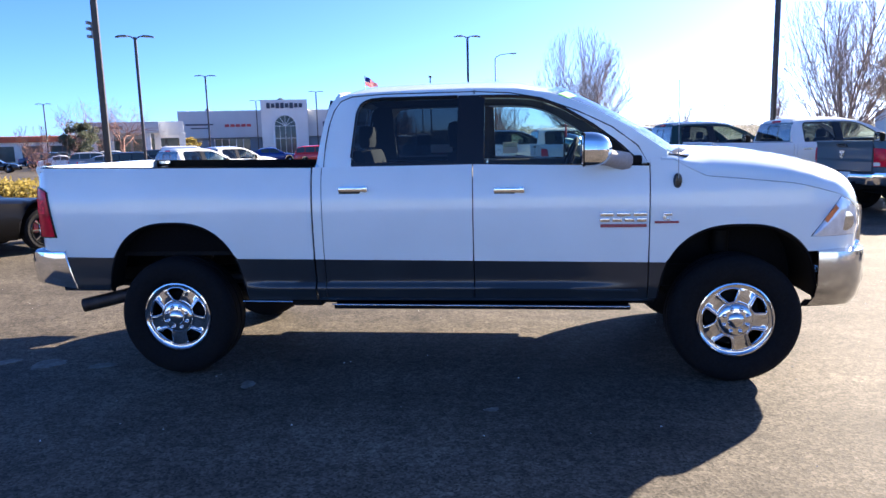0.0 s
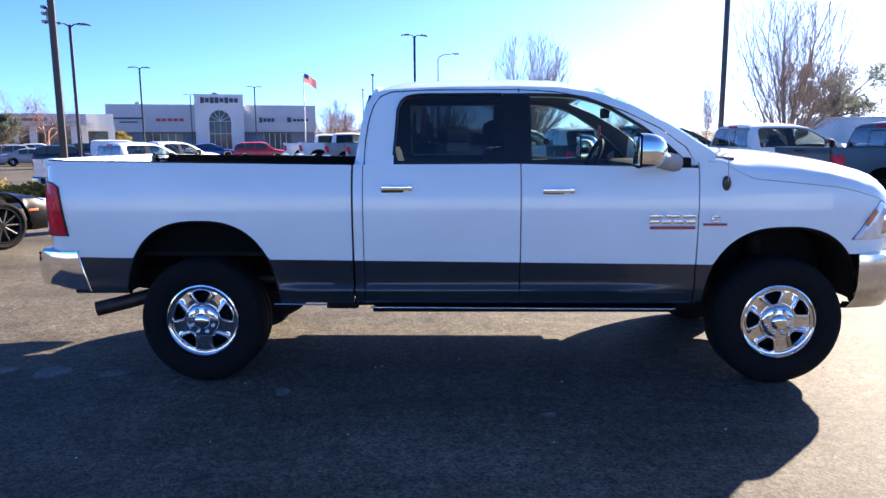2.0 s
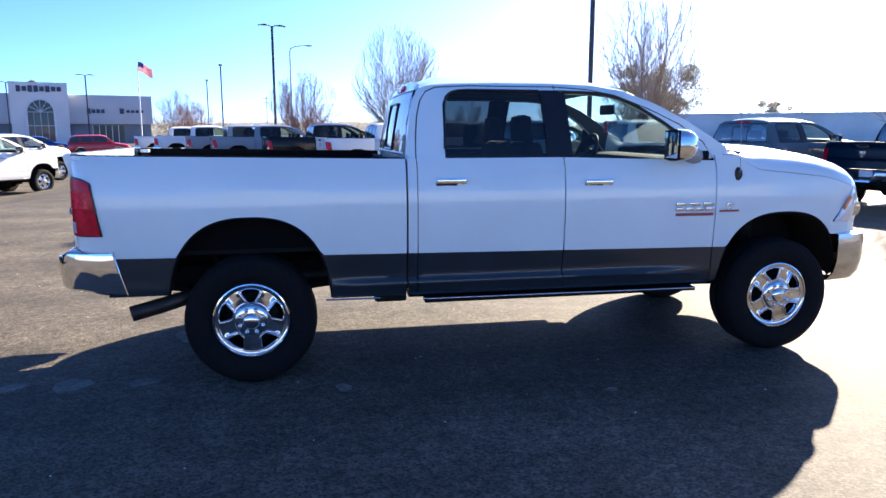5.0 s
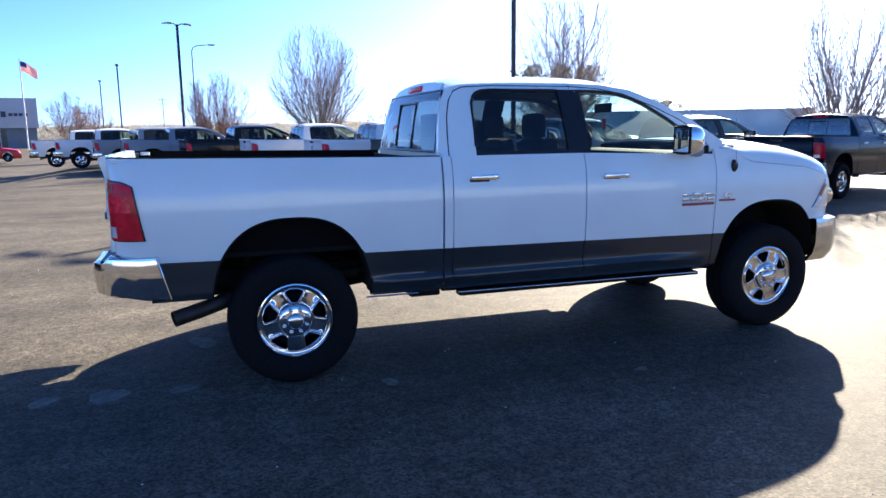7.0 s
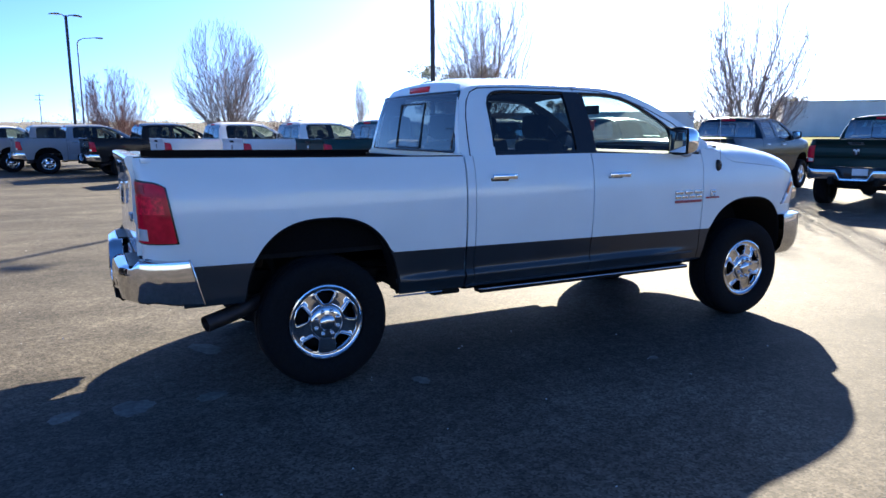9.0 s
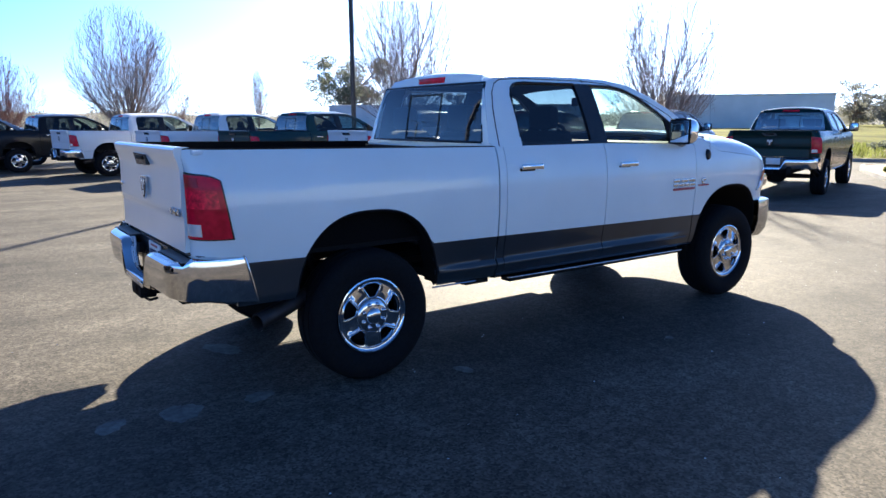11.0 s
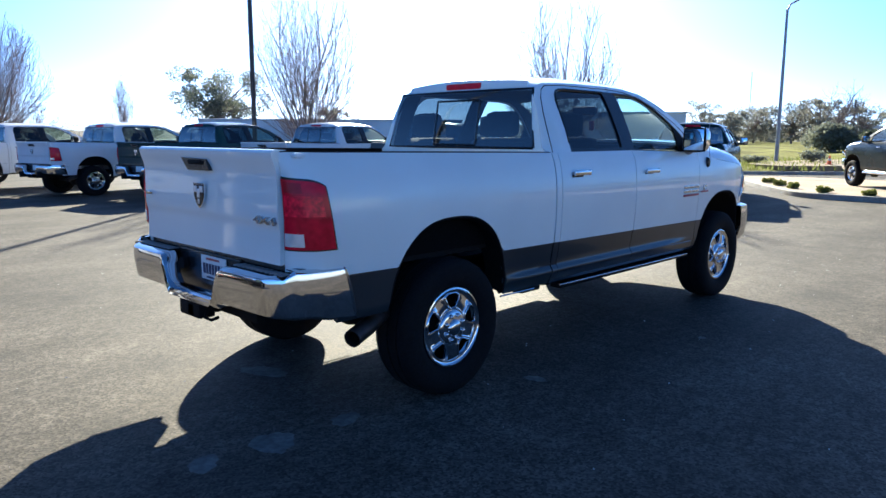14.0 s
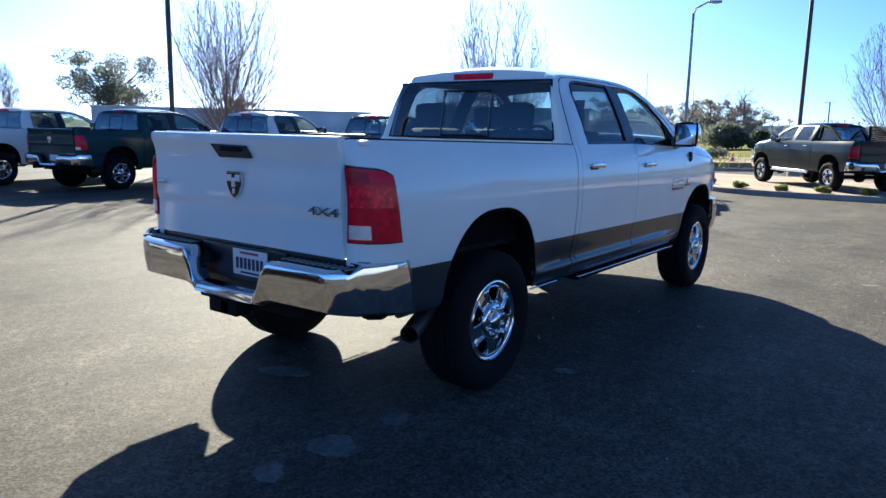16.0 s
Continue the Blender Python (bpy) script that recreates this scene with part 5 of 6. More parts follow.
for xx in (-1.0, 0.0, 1.0):
    part("glazing_bar", tubed([(ARC_C + xx, -0.36, 0), (ARC_C + xx, -0.36, ARC_Z)], 0.05, 5), M_WHITE, deal)
# signs as plain bars
for k in range(8):
    part("sign_bar", boxed((-2.55 + 0.82 * k + 0.2, -1.27, 8.85), (0.62, 0.12, 1.0 if k in (0, 2, 3, 5) else 0.75), 0.04), M_SIGN, deal)
part("sign_wings", boxed((-14.6, -0.06, 5.7), (4.8, 0.12, 0.3), 0.05), M_SIGN, deal)
part("sign_wings", boxed((-14.6, -0.06, 5.05), (3.0, 0.12, 0.22), 0.05), M_SIGN, deal)
for k in range(5):
    part("sign_red_bar", boxed((-10.2 + 0.95 * k + 0.4, -0.06, 5.45), (0.78, 0.12, 0.5), 0.05), M_SIGNRED, deal)
for k in range(4):
    part("sign_bar", boxed((7.6 + 0.72 * k, -0.06, 5.45), (0.55, 0.12, 0.95 if k == 0 else 0.65), 0.04), M_SIGN, deal)
part("sign_shield", boxed((12.7, -0.06, 5.5), (0.7, 0.12, 0.9), 0.05), M_SIGN, deal)
for k in range(4):
    part("sign_bar", boxed((13.7 + 0.72 * k, -0.06, 5.45), (0.55, 0.12, 0.45), 0.04), M_SIGN, deal)
part("roof_unit", boxed((-13.5, 5, 8.3), (0.7, 0.7, 0.9), 0.05), M_GALV, deal)

can = empty("canopy_building", pose(-52.3, 93.0, -0.5, 0, 0, 28.0))
tagged(can, "low showroom with a deep flat white canopy on pillars", "building")
part("canopy_roof", boxed((-1.6, 0, 4.6), (8.6, 8, 1.5), 0.05), M_STUCCO, can)
part("canopy_side", boxed((4.3, 3.5, 4.5), (3.2, 8.0, 1.9), 0.05), M_STUCCO2, can)
part("canopy_beam", boxed((4.3, -0.4, 3.4), (3.2, 0.3, 0.4)), M_HAZEDTAN, can)
for xx in (-5.4, -3.4, 1.2, 2.4, 5.6):
    part("pillar", boxed((xx, -3.0 if xx < 2 else -0.2, 1.95), (0.8, 0.8, 3.9), 0.03), M_STUCCO2, can)
part("back_wall", boxed((0, 6, 2.0), (12, 0.4, 4.0)), M_DARKWALL, can)
for k in range(5):
    part("window", boxed((-4.6 + 2.3 * k, 5.72, 1.8), (1.9, 0.1, 2.8)), M_STORE, can)
part("sign_bar", boxed((-3.2, -4.06, 4.6), (3.0, 0.1, 0.35), 0.03), M_SIGN, can)

low = empty("low_red_roofed_shop", pose(-73.0, 88.0, -0.5, 0, 0, 40.0))
tagged(low, "low brown shop with an orange-red roof edge far across the lot", "building")
part("wall", boxed((0, 0, 1.5), (24, 10, 3.0), 0.05), M_HAZEDTAN, low)
part("roof", boxed((0, 0, 3.4), (25, 11, 0.8), 0.1), M_ORANGE, low, "orange-red roof band")
for k in range(7):
    part("window", boxed((-10 + 3.3 * k, -5.05, 1.5), (2.4, 0.12, 2.0)), M_STORE, low)


def store(name, x, y, turn, w, h, d, mat, label, doors=4):
    b = empty(name, pose(x, y, 0, 0, 0, turn))
    tagged(b, label, "building")
    part("wall", boxed((0, d / 2, h / 2), (w, d, h), 0.1), mat, b)
    part("roof_edge", boxed((0, d / 2, h + 0.15), (w + 0.3, d + 0.3, 0.3), 0.05), mat, b)
    for k in range(doors):
        part("loading_door", boxed((-w / 2 + w * (k + 0.7) / (doors + 0.4), -0.04, 1.9), (w * 0.05, 0.14, 3.6), 0.02), M_STUCCO, b)
    if doors:
        part("sign_bar", boxed((w * 0.2, -0.06, h - 1.2), (w * 0.12, 0.12, 0.9), 0.03), M_DARKWALL, b)


store("warehouse", 72.2, 104.3, -39, 46, 4.2, 30, M_HAZEDTAN, "long low tan warehouse beyond the field, paled for haze", 0)
store("warehouse", 108.0, 70.0, -50, 26, 5.6, 26, M_HAZEDTAN, "broad low grey-tan warehouse, paled for haze", 0)
store("long_shop", 210.0, 40.0, -78, 50, 4.2, 20, M_STUCCO2, "long pale shop building in the distance", 6)

# hills close the horizon
def ridge(name, az0, az1, dist, height, seed, label):
    rnd = random.Random(seed)
    bm = bmesh.new()
    rows = []
    n = 60
    for k in range(n + 1):
        a = radians(az0 + (az1 - az0) * k / n)
        env = math.sin(math.pi * k / n) ** 0.5
        h = height * env * (0.65 + 0.35 * noise.noise(Vector((k * 0.13, seed, 0)))) + 2 * noise.noise(Vector((k * 0.7, seed, 3)))
        c, s = math.cos(a), math.sin(a)
        rows.append([(c * dist, s * dist, -1), (c * (dist + 60), s * (dist + 60), max(h * 0.7, 0)), (c * (dist + 140), s * (dist + 140), max(h, 0.5)), (c * (dist + 420), s * (dist + 420), -1)])
    grid(bm, rows)
    tagged(part(name, bm, M_HILL), label, "hill", "", "structure")


def utility_pole(x, y, top, label="wooden utility pole with a crossarm far off"):
    p = empty("utility_pole", pose(x, y, -0.3))
    tagged(p, label, "utility pole")
    part("mast", tubed([(0, 0, 0), (0, 0, top / 2), (0, 0, top)], [0.11, 0.1, 0.08], 8), M_BARK, p)
    for z in (top - 0.5, top - 1.5):
        part("crossarm", boxed((0, 0, z), (1.7, 0.1, 0.1)), M_BARK, p)


utility_pole(-10.0, 180.0, 10.2)
utility_pole(57.0, 215.0, 10.0)
mast = empty("radio_mast", pose(255.0, 103.0, 0))
tagged(mast, "slim lattice radio mast in the haze", "mast")
part("mast", tubed([(0, 0, 0), (0, 0, 12), (0, 0, 24)], [0.16, 0.13, 0.1], 6), M_GALV, mast)


ridge("backdrop_hills", 62, 112, 900, 22, 1, "low hazy wooded hills on the horizon")
ridge("backdrop_hills", -10, 70, 700, 14, 2, "low hazy hills behind the field")
ridge("backdrop_hills", 108, 175, 800, 14, 3, "low hazy hills behind the shops")

# added, unseen sunlit wall behind the camera: closes the place, bounces light onto the truck
back = empty("showroom_wall", pose(-9.0, -26.0, 0, 0, 0, 168.0))
tagged(back, "plain pale wall added unseen behind the camera to bounce light", "building", "", "structure")
part("wall", boxed((0, 3, 1.8), (80, 6, 3.6), 0.1), M_BACKWALL, back)
part("wall_base", boxed((0, -0.06, 0.5), (80, 0.12, 1.0), 0.02), M_DARKWALL, back)


# ---- trees and shrubs ----
def bare_tree(name, x, y, height, width, seed, label, stems=6, mat=None, upright=0.4, levels=5, leaves=0, twist=0.3, trunk=0.11, clear=0.16, lean=(0.15, 0.62)):
    """Bare tree: a short trunk that parts into limbs and ever finer twigs; its crown is brought to the height and width given."""
    mat = mat or M_BARK
    rnd = random.Random(seed)
    tree = empty(name, pose(x, y, ground_z(x, y) + (0.1 if x > 24.8 else 0), 0, 0, rnd.uniform(0, 360)))
    tagged(tree, label, "tree")
    branches = []

    def grow(p, d, length, r, lev):
        segs = 3 if lev < 4 else 2
        pts, q, dd = [p], p.copy(), d.copy()
        for k in range(segs):
            dd = (dd + Vector((rnd.gauss(0, 1), rnd.gauss(0, 1), rnd.gauss(0, 0.6))) * twist * 0.4 + Vector((0, 0, 0.12 * upright))).normalized()
            q = q + dd * length / segs
            pts.append(q.copy())
        r1 = r * 0.6
        branches.append((pts, [max(r + (r1 - r) * k / segs, 0.0055) for k in range(segs + 1)], lev))
        if lev >= levels:
            return
        for k in range(2 if lev > 4 else 3):
            at = pts[-1] if k == 0 else pts[rnd.randint(1, segs - 1)].lerp(pts[-1], rnd.random() * 0.7)
            side = Matrix.Rotation(rnd.uniform(0, 2 * math.pi), 3, dd) @ dd.orthogonal().normalized()
            ang = rnd.uniform(0.1, 0.35) if k == 0 else rnd.uniform(0.45, 1.05)
            nd = (dd * math.cos(ang) + side * math.sin(ang) + Vector((0, 0, 0.12 * upright))).normalized()
            grow(at, nd, length * rnd.uniform(0.62, 0.84), r1 * (0.95 if k == 0 else 0.7), lev + 1)

    base = 1.0
    branches.append(([Vector((0, 0, -0.08)), Vector((0.01, 0, base * 0.5)), Vector((0, 0.01, base))], [trunk * 1.2, trunk, trunk * 0.9], 0))
    for k in range(stems):
        a = 2 * math.pi * k / stems + rnd.uniform(-0.4, 0.4)
        t = rnd.uniform(*lean) if k else 0.08
        grow(Vector((0, 0, base * rnd.uniform(0.65, 1.0))), Vector((math.cos(a) * math.sin(t), math.sin(a) * math.sin(t), math.cos(t))), 1.35, trunk * (0.42 if k else 0.6), 1)
    tips = [b[0][-1] for b in branches if b[2] >= levels]
    high = sorted(t.z for t in tips)
    rad = sorted(math.hypot(t.x, t.y) for t in tips)
    sx = width / 2 / rad[int(len(rad) * 0.96)]
    z_clear = height * clear
    sz = (height - z_clear) / (high[int(len(high) * 0.995)] - base)
    fit = lambda p: Vector((p.x * sx, p.y * sx, p.z * z_clear / base if p.z < base else z_clear + (p.z - base) * sz))
    trunk_bm, crown_bm = bmesh.new(), bmesh.new()
    for pts, radii, lev in branches:
        tube(trunk_bm if lev == 0 else crown_bm, [fit(p) for p in pts], radii, 9 if lev == 0 else (5 if lev < 4 else 3), lev == 0)
    part("trunk", trunk_bm, mat, tree, normals=False)
    part("crown", crown_bm, mat, tree, normals=False)
    if leaves:
        bm = bmesh.new()
        for k in range(leaves):
            c = fit(rnd.choice(tips)) + Vector((rnd.gauss(0, 0.05), rnd.gauss(0, 0.05), rnd.gauss(0, 0.05)))
            u = Vector((rnd.gauss(0, 1), rnd.gauss(0, 1), rnd.gauss(0, 1))).normalized() * rnd.uniform(0.02, 0.045)
            v = u.orthogonal().normalized() * u.length * 0.6
            bm.faces.new([bm.verts.new(c + q) for q in (-u, v, u, -v)])
        part("last_leaves", bm, M_DRYLEAF, tree, smooth=False, normals=False)
    return tree


def pear_tree(name, x, y, height, width, seed, label, limbs=13, mat=None, leaves=0, trunk=0.11, clear=0.16, dense=1.0, spread=1.05, thin=1.0):
    """Bare tree with an oval crown: a short trunk, long ascending limbs, side branches and twigs that end at the crown's edge."""
    mat = mat or M_BARK
    rnd = random.Random(seed)
    tree = empty(name, pose(x, y, ground_z(x, y) + (0.1 if x > 24.8 else 0), 0, 0, rnd.uniform(0, 360)))
    tagged(tree, label, "tree")
    z0 = height * clear
    zc = z0 + 0.40 * (height - z0)

    def depth(p):
        """Below 1 inside the crown, whose outline is uneven."""
        a = math.atan2(p.y, p.x)
        rough = 1 + 0.12 * noise.noise(Vector((math.cos(a) * 1.7, math.sin(a) * 1.7, p.z * 0.9 + seed)))
        h = height - zc if p.z > zc else zc - z0 * 0.55
        return math.sqrt((p.x * p.x + p.y * p.y) / (width / 2) ** 2 + ((p.z - zc) / h) ** 2) / rough

    trunk_bm, crown_bm = bmesh.new(), bmesh.new()
    tube(trunk_bm, [(0, 0, -0.08), (0.01, 0, z0 * 0.5), (0, 0.01, z0)], [trunk * 1.25, trunk, trunk * 0.85], 10)
    tips = []

    def shoot(p, d, r, step, most, level, bend):
        """Grows to the crown's edge and sends out side shoots."""
        pts, q, dd = [p.copy()], p.copy(), d.copy()
        for k in range(most):
            dd = (dd + Vector((rnd.gauss(0, 1), rnd.gauss(0, 1), rnd.gauss(0, 0.6))) * 0.055 + Vector((0, 0, bend))).normalized()
            q = q + dd * step
            if k > 0 and depth(q) > rnd.uniform(0.92, 1.04):
                break
            pts.append(q.copy())
        n = len(pts)
        if n < 2:
            return
        radii = [max(r * (1 - 0.82 * k / (n - 1)), 0.0032 * thin) for k in range(n)]
        tube(crown_bm, pts, radii, 6 if level == 0 else (4 if level == 1 else 3), False)
        tips.append(pts[-1])
        if level == 2:
            return
        for k in range(1, n):
            share = k / (n - 1)
            if level == 0 and share < 0.16:
                continue
            for _ in range(2 if rnd.random() < (0.9 if level == 0 else 0.6) * dense else 1):
                ax = (pts[k] - pts[k - 1]).normalized()
                side = Matrix.Rotation(rnd.uniform(0, 2 * math.pi), 3, ax) @ ax.orthogonal().normalized()
                ang = rnd.uniform(0.35, 0.75)
                nd = (ax * math.cos(ang) + side * math.sin(ang) + Vector((0, 0, 0.12))).normalized()
                at = pts[k - 1].lerp(pts[k], rnd.random())
                if level == 0:
                    shoot(at, nd, radii[k] * 0.6, step * 0.75, rnd.randint(4, 9), 1, 0.09)
                else:
                    shoot(at, nd, radii[k] * 0.65, step * 0.62, rnd.randint(2, 4), 2, 0.08)

    for k in range(limbs):
        a = 2.39996 * k + rnd.uniform(-0.3, 0.3)
        t = spread * math.sqrt((k + 0.3) / limbs) * rnd.uniform(0.85, 1.08)
        start = Vector((0, 0, z0 * rnd.uniform(0.62, 1.0)))
        shoot(start, Vector((math.cos(a) * math.sin(t), math.sin(a) * math.sin(t), math.cos(t))), trunk * rnd.uniform(0.15, 0.26), height / 20, 22, 0, 0.045)
    part("trunk", trunk_bm, mat, tree, normals=False)
    part("crown", crown_bm, mat, tree, normals=False)
    if leaves:
        bm = bmesh.new()
        for k in range(leaves):
            c = rnd.choice(tips) + Vector((rnd.gauss(0, 0.05), rnd.gauss(0, 0.05), rnd.gauss(0, 0.05)))
            u = Vector((rnd.gauss(0, 1), rnd.gauss(0, 1), rnd.gauss(0, 1))).normalized() * rnd.uniform(0.02, 0.04)
            v = u.orthogonal().normalized() * u.length * 0.6
            bm.faces.new([bm.verts.new(c + q) for q in (-u, v, u, -v)])
        part("last_leaves", bm, M_DRYLEAF, tree, smooth=False, normals=False)
    return tree


PEAR = "bare upright ornamental pear tree with many fine branches"
pear_tree("bare_tree", 3.3, 36.1, 6.9, 4.9, 24, PEAR, 30, leaves=160, trunk=0.15, clear=0.2, thin=1.2)
pear_tree("bare_tree", 10.4, 23.9, 8.1, 4.5, 12, "bare pear tree with a few dry leaves remaining", 26, leaves=260, trunk=0.13, spread=0.95, dense=1.0)
pear_tree("bare_tree", 14.1, 15.1, 6.15, 3.7, 8, "bare pear tree with a few dry leaves remaining", 30, leaves=350, trunk=0.12, spread=1.1, dense=0.75)
pear_tree("bare_tree", -1.4, 41.3, 4.9, 4.3, 14, "small bare tree with reddish twigs", 20, M_TWIG, leaves=60, thin=1.2)
pear_tree("bare_tree", 26.5, 5.0, 6.0, 4.6, 15, "bare tree with scattered dry leaves at the field's edge", 14, leaves=200)
pear_tree("bare_tree", -10.5, 62.0, 4.6, 5.0, 16, "bare rounded tree far across the lot", 12, M_TWIG, dense=0.5, thin=2.0)
pear_tree("bare_tree", -19.5, 110.0, 8.0, 7.0, 17, "bare reddish tree beside the showroom", 16, M_TWIG, dense=0.6, thin=2.4)
pear_tree("bare_tree", 16.0, 75.0, 4.8, 5.0, 19, "bare rounded tree in the distance", 8, M_TWIG, dense=0.5, thin=2.0)
pear_tree("bare_tree", -18.1, 25.9, 3.1, 3.2, 20, "small young bare tree with pinkish twigs", 6, M_TWIG, trunk=0.045, clear=0.32, dense=0.4)
bare_tree("bare_oak", 69.5, 22.8, 6.4, 6.0, 21, "gnarled bare oak above the shrubs", 5, levels=6, upright=0.2, twist=0.9, trunk=0.3, clear=0.36, lean=(0.3, 0.9))
bare_tree("bare_oak", -47.0, 80.0, 7.8, 8.0, 22, "gnarled spreading bare oak", 6, M_TWIG, levels=6, upright=0.2, twist=1.0, trunk=0.22, clear=0.3, lean=(0.3, 1.0))
bare_tree("bare_oak", -55.5, 84.0, 8.0, 8.0, 23, "gnarled spreading bare oak", 6, M_TWIG, levels=6, upright=0.2, twist=1.0, trunk=0.22, clear=0.3, lean=(0.3, 1.0))


def leaf_mesh(clumps, per, size, seed):
    """Many small leaves gathered in clumps (x, y, z, rx, rz)."""
    rng = np.random.default_rng(seed)
    verts, faces = [], []
    for cx, cy, cz, rx, rz in clumps:
        d = rng.normal(size=(per, 3))
        d /= np.linalg.norm(d, axis=1)[:, None]
        rad = rng.uniform(0.35, 1.08, per) ** 0.6
        c = np.array([cx, cy, cz]) + d * rad[:, None] * np.array([rx, rx, rz])
        u = rng.normal(size=(per, 3))
        u *= (size * rng.uniform(0.5, 1.2, per) / np.linalg.norm(u, axis=1))[:, None]
        w = np.cross(u, rng.normal(size=(per, 3)))
        w *= (0.5 * np.linalg.norm(u, axis=1) / np.linalg.norm(w, axis=1))[:, None]
        for p, a, b in zip(c, u, w):
            k = len(verts)
            verts += [tuple(p - a), tuple(p + b), tuple(p + a), tuple(p - b)]
            faces.append((k, k + 1, k + 2, k + 3))
    return verts, faces


def leafy(name, verts, faces, mat, parent=None):
    me = bpy.data.meshes.new(name)
    me.from_pydata(verts, [], faces)
    me.materials.append(mat)
    ob = new(name, me)
    if parent:
        ob.parent = parent
    return ob


def green_tree(name, x, y, height, width, seed, label, mat, size=0.3, clumps=26, per=110, puff=1.0, low=0.38):
    rnd = random.Random(seed)
    z0 = ground_z(x, y)
    t = empty(name, pose(x, y, z0))
    tagged(t, label, "tree")
    bm = bmesh.new()
    tube(bm, [(0, 0, -0.1), (0.1, 0, height * 0.25), (0.0, 0.1, height * 0.5)], [height * 0.03, height * 0.024, height * 0.014], 8)
    part("trunk", bm, M_BARK, t, normals=False)
    cl = []
    for k in range(clumps):
        a, q = rnd.uniform(0, 2 * math.pi), rnd.random() ** 0.6
        zz = height * rnd.uniform(low, 0.93)
        lim = 1.0 - abs(zz / height - 0.62) * 1.25
        c = Vector((math.cos(a) * q * width / 2 * lim, math.sin(a) * q * width / 2 * lim, zz))
        r = width * rnd.uniform(0.06, 0.115) * puff
        cl.append((c.x, c.y, c.z, r, r * rnd.uniform(0.6, 0.85)))
    mx, my = (sum(q[0] for q in cl) / clumps, sum(q[1] for q in cl) / clumps)
    cl = [(a - mx, b - my, *rest) for a, b, *rest in cl]
    for cx, cy, zz, *_ in cl:
        part("limb", tubed([(0, 0, height * rnd.uniform(0.25, 0.45)), (cx * 0.5, cy * 0.5, zz * 0.75), (cx, cy, zz)], [height * 0.012, height * 0.008, height * 0.003], 5), M_BARK, t, normals=False)
    leafy("crown", *leaf_mesh(cl, per, size, seed), mat, t)
    return t


green_tree("eucalyptus_tree", 100.0, 195.5, 20.5, 34.0, 37, "broad grey-green eucalyptus with gaps in its crown", M_LEAF, 0.34, 40, 420, 1.1)
pear_tree("slim_tree", 30.5, 91.0, 8.2, 3.3, 18, "slim bare tree with fine upright twigs", 8, M_TWIG, leaves=500, spread=0.42, thin=2.5)
green_tree("leafy_tree", -49.5, 75.5, 5.0, 4.0, 33, "dark green tree in the neighbouring lot", M_LEAF2, 0.12, 40, 220, 1.7)
green_tree("leafy_tree", -49.0, 140.0, 11.5, 4.0, 34, "dark green tree behind the showroom", M_LEAF2, 0.2, 40, 160, 1.6)
green_tree("leafy_tree", -47.3, 98.0, 3.4, 2.6, 35, "green tree seen below the canopy", M_BUSH, 0.12, 30, 160, 1.5)
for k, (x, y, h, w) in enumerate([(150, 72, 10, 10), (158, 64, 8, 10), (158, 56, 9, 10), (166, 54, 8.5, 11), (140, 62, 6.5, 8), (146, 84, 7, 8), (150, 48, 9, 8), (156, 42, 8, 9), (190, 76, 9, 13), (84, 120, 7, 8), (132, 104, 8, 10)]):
    green_tree("far_tree", x, y, h * 1.05, w * 1.3, 40 + k, "grey-green tree beyond the field, its leaves paled for haze", M_HAZELEAF, 0.24, 60, 70, 0.9, 0.12)


def shrub(name, x, y, z, w, h, seed, label, mat, size=0.06, clumps=10, per=90):
    rnd = random.Random(seed)
    s = empty(name, pose(x, y, z))
    tagged(s, label, "shrub")
    cl = [(rnd.uniform(-w, w) * 0.34, rnd.uniform(-w, w) * 0.34, h * rnd.uniform(0.3, 0.7), w * rnd.uniform(0.18, 0.3), h * rnd.uniform(0.25, 0.38)) for _ in range(clumps)]
    bm = bmesh.new()
    for c in cl:
        tube(bm, [(0, 0, -0.02), (c[0] * 0.6, c[1] * 0.6, c[2] * 0.6), (c[0], c[1], c[2])], [0.012, 0.008, 0.004], 4, False)
    part("stems", bm, M_BARK, s, normals=False)
    leafy("foliage", *leaf_mesh(cl, per, size, seed), mat, s)


shrub("dark_bush", 66.0, 21.9, 0.2, 3.8, 2.6, 61, "large dark rounded bush below the oak", M_LEAF, 0.2, 30, 200)
shrub("dark_bush", 71.0, 24.2, 0.2, 3.4, 2.3, 62, "large dark rounded bush below the oak", M_LEAF, 0.2, 26, 200)
shrub("dark_bush", 64.0, 18.6, 0.2, 2.6, 1.9, 63, "dark bush at the field's far side", M_LEAF2, 0.25, 18, 120)
shrub("low_bush", 33.5, 13.6, 0.3, 1.3, 0.65, 64, "dry grey-green bush beside the street lamp", M_LEAF, 0.06, 14, 110)
shrub("low_bush", 30.5, 15.4, 0.3, 1.4, 0.4, 65, "dry grey-green bush beside the kerb", M_LEAF, 0.06, 12, 100)
for k, (x, y) in enumerate([(15.2, 7.7), (15.05, 6.6), (15.1, 5.6), (15.2, 4.6), (16.3, 8.8), (18.4, 10.2), (15.3, 3.4), (17.3, 9.5)]):
    shrub("grass_tuft", x, y, 0.1, 0.36, 0.2, 70 + k, "small yellow-green tuft in the gravel", M_GRASSBLADE, 0.045, 8, 60)
for k, (x, y, w, h) in enumerate([(-16.8, 22.4, 3.2, 1.2), (-19.6, 22.0, 3.4, 1.5), (-14.6, 23.2, 2.0, 0.7)]):
    shrub("hedge_bush", x, y, ground_z(x, y), w, h, 90 + k, "yellow-green bush in a planting strip", M_BUSH, 0.09, 22, 130)
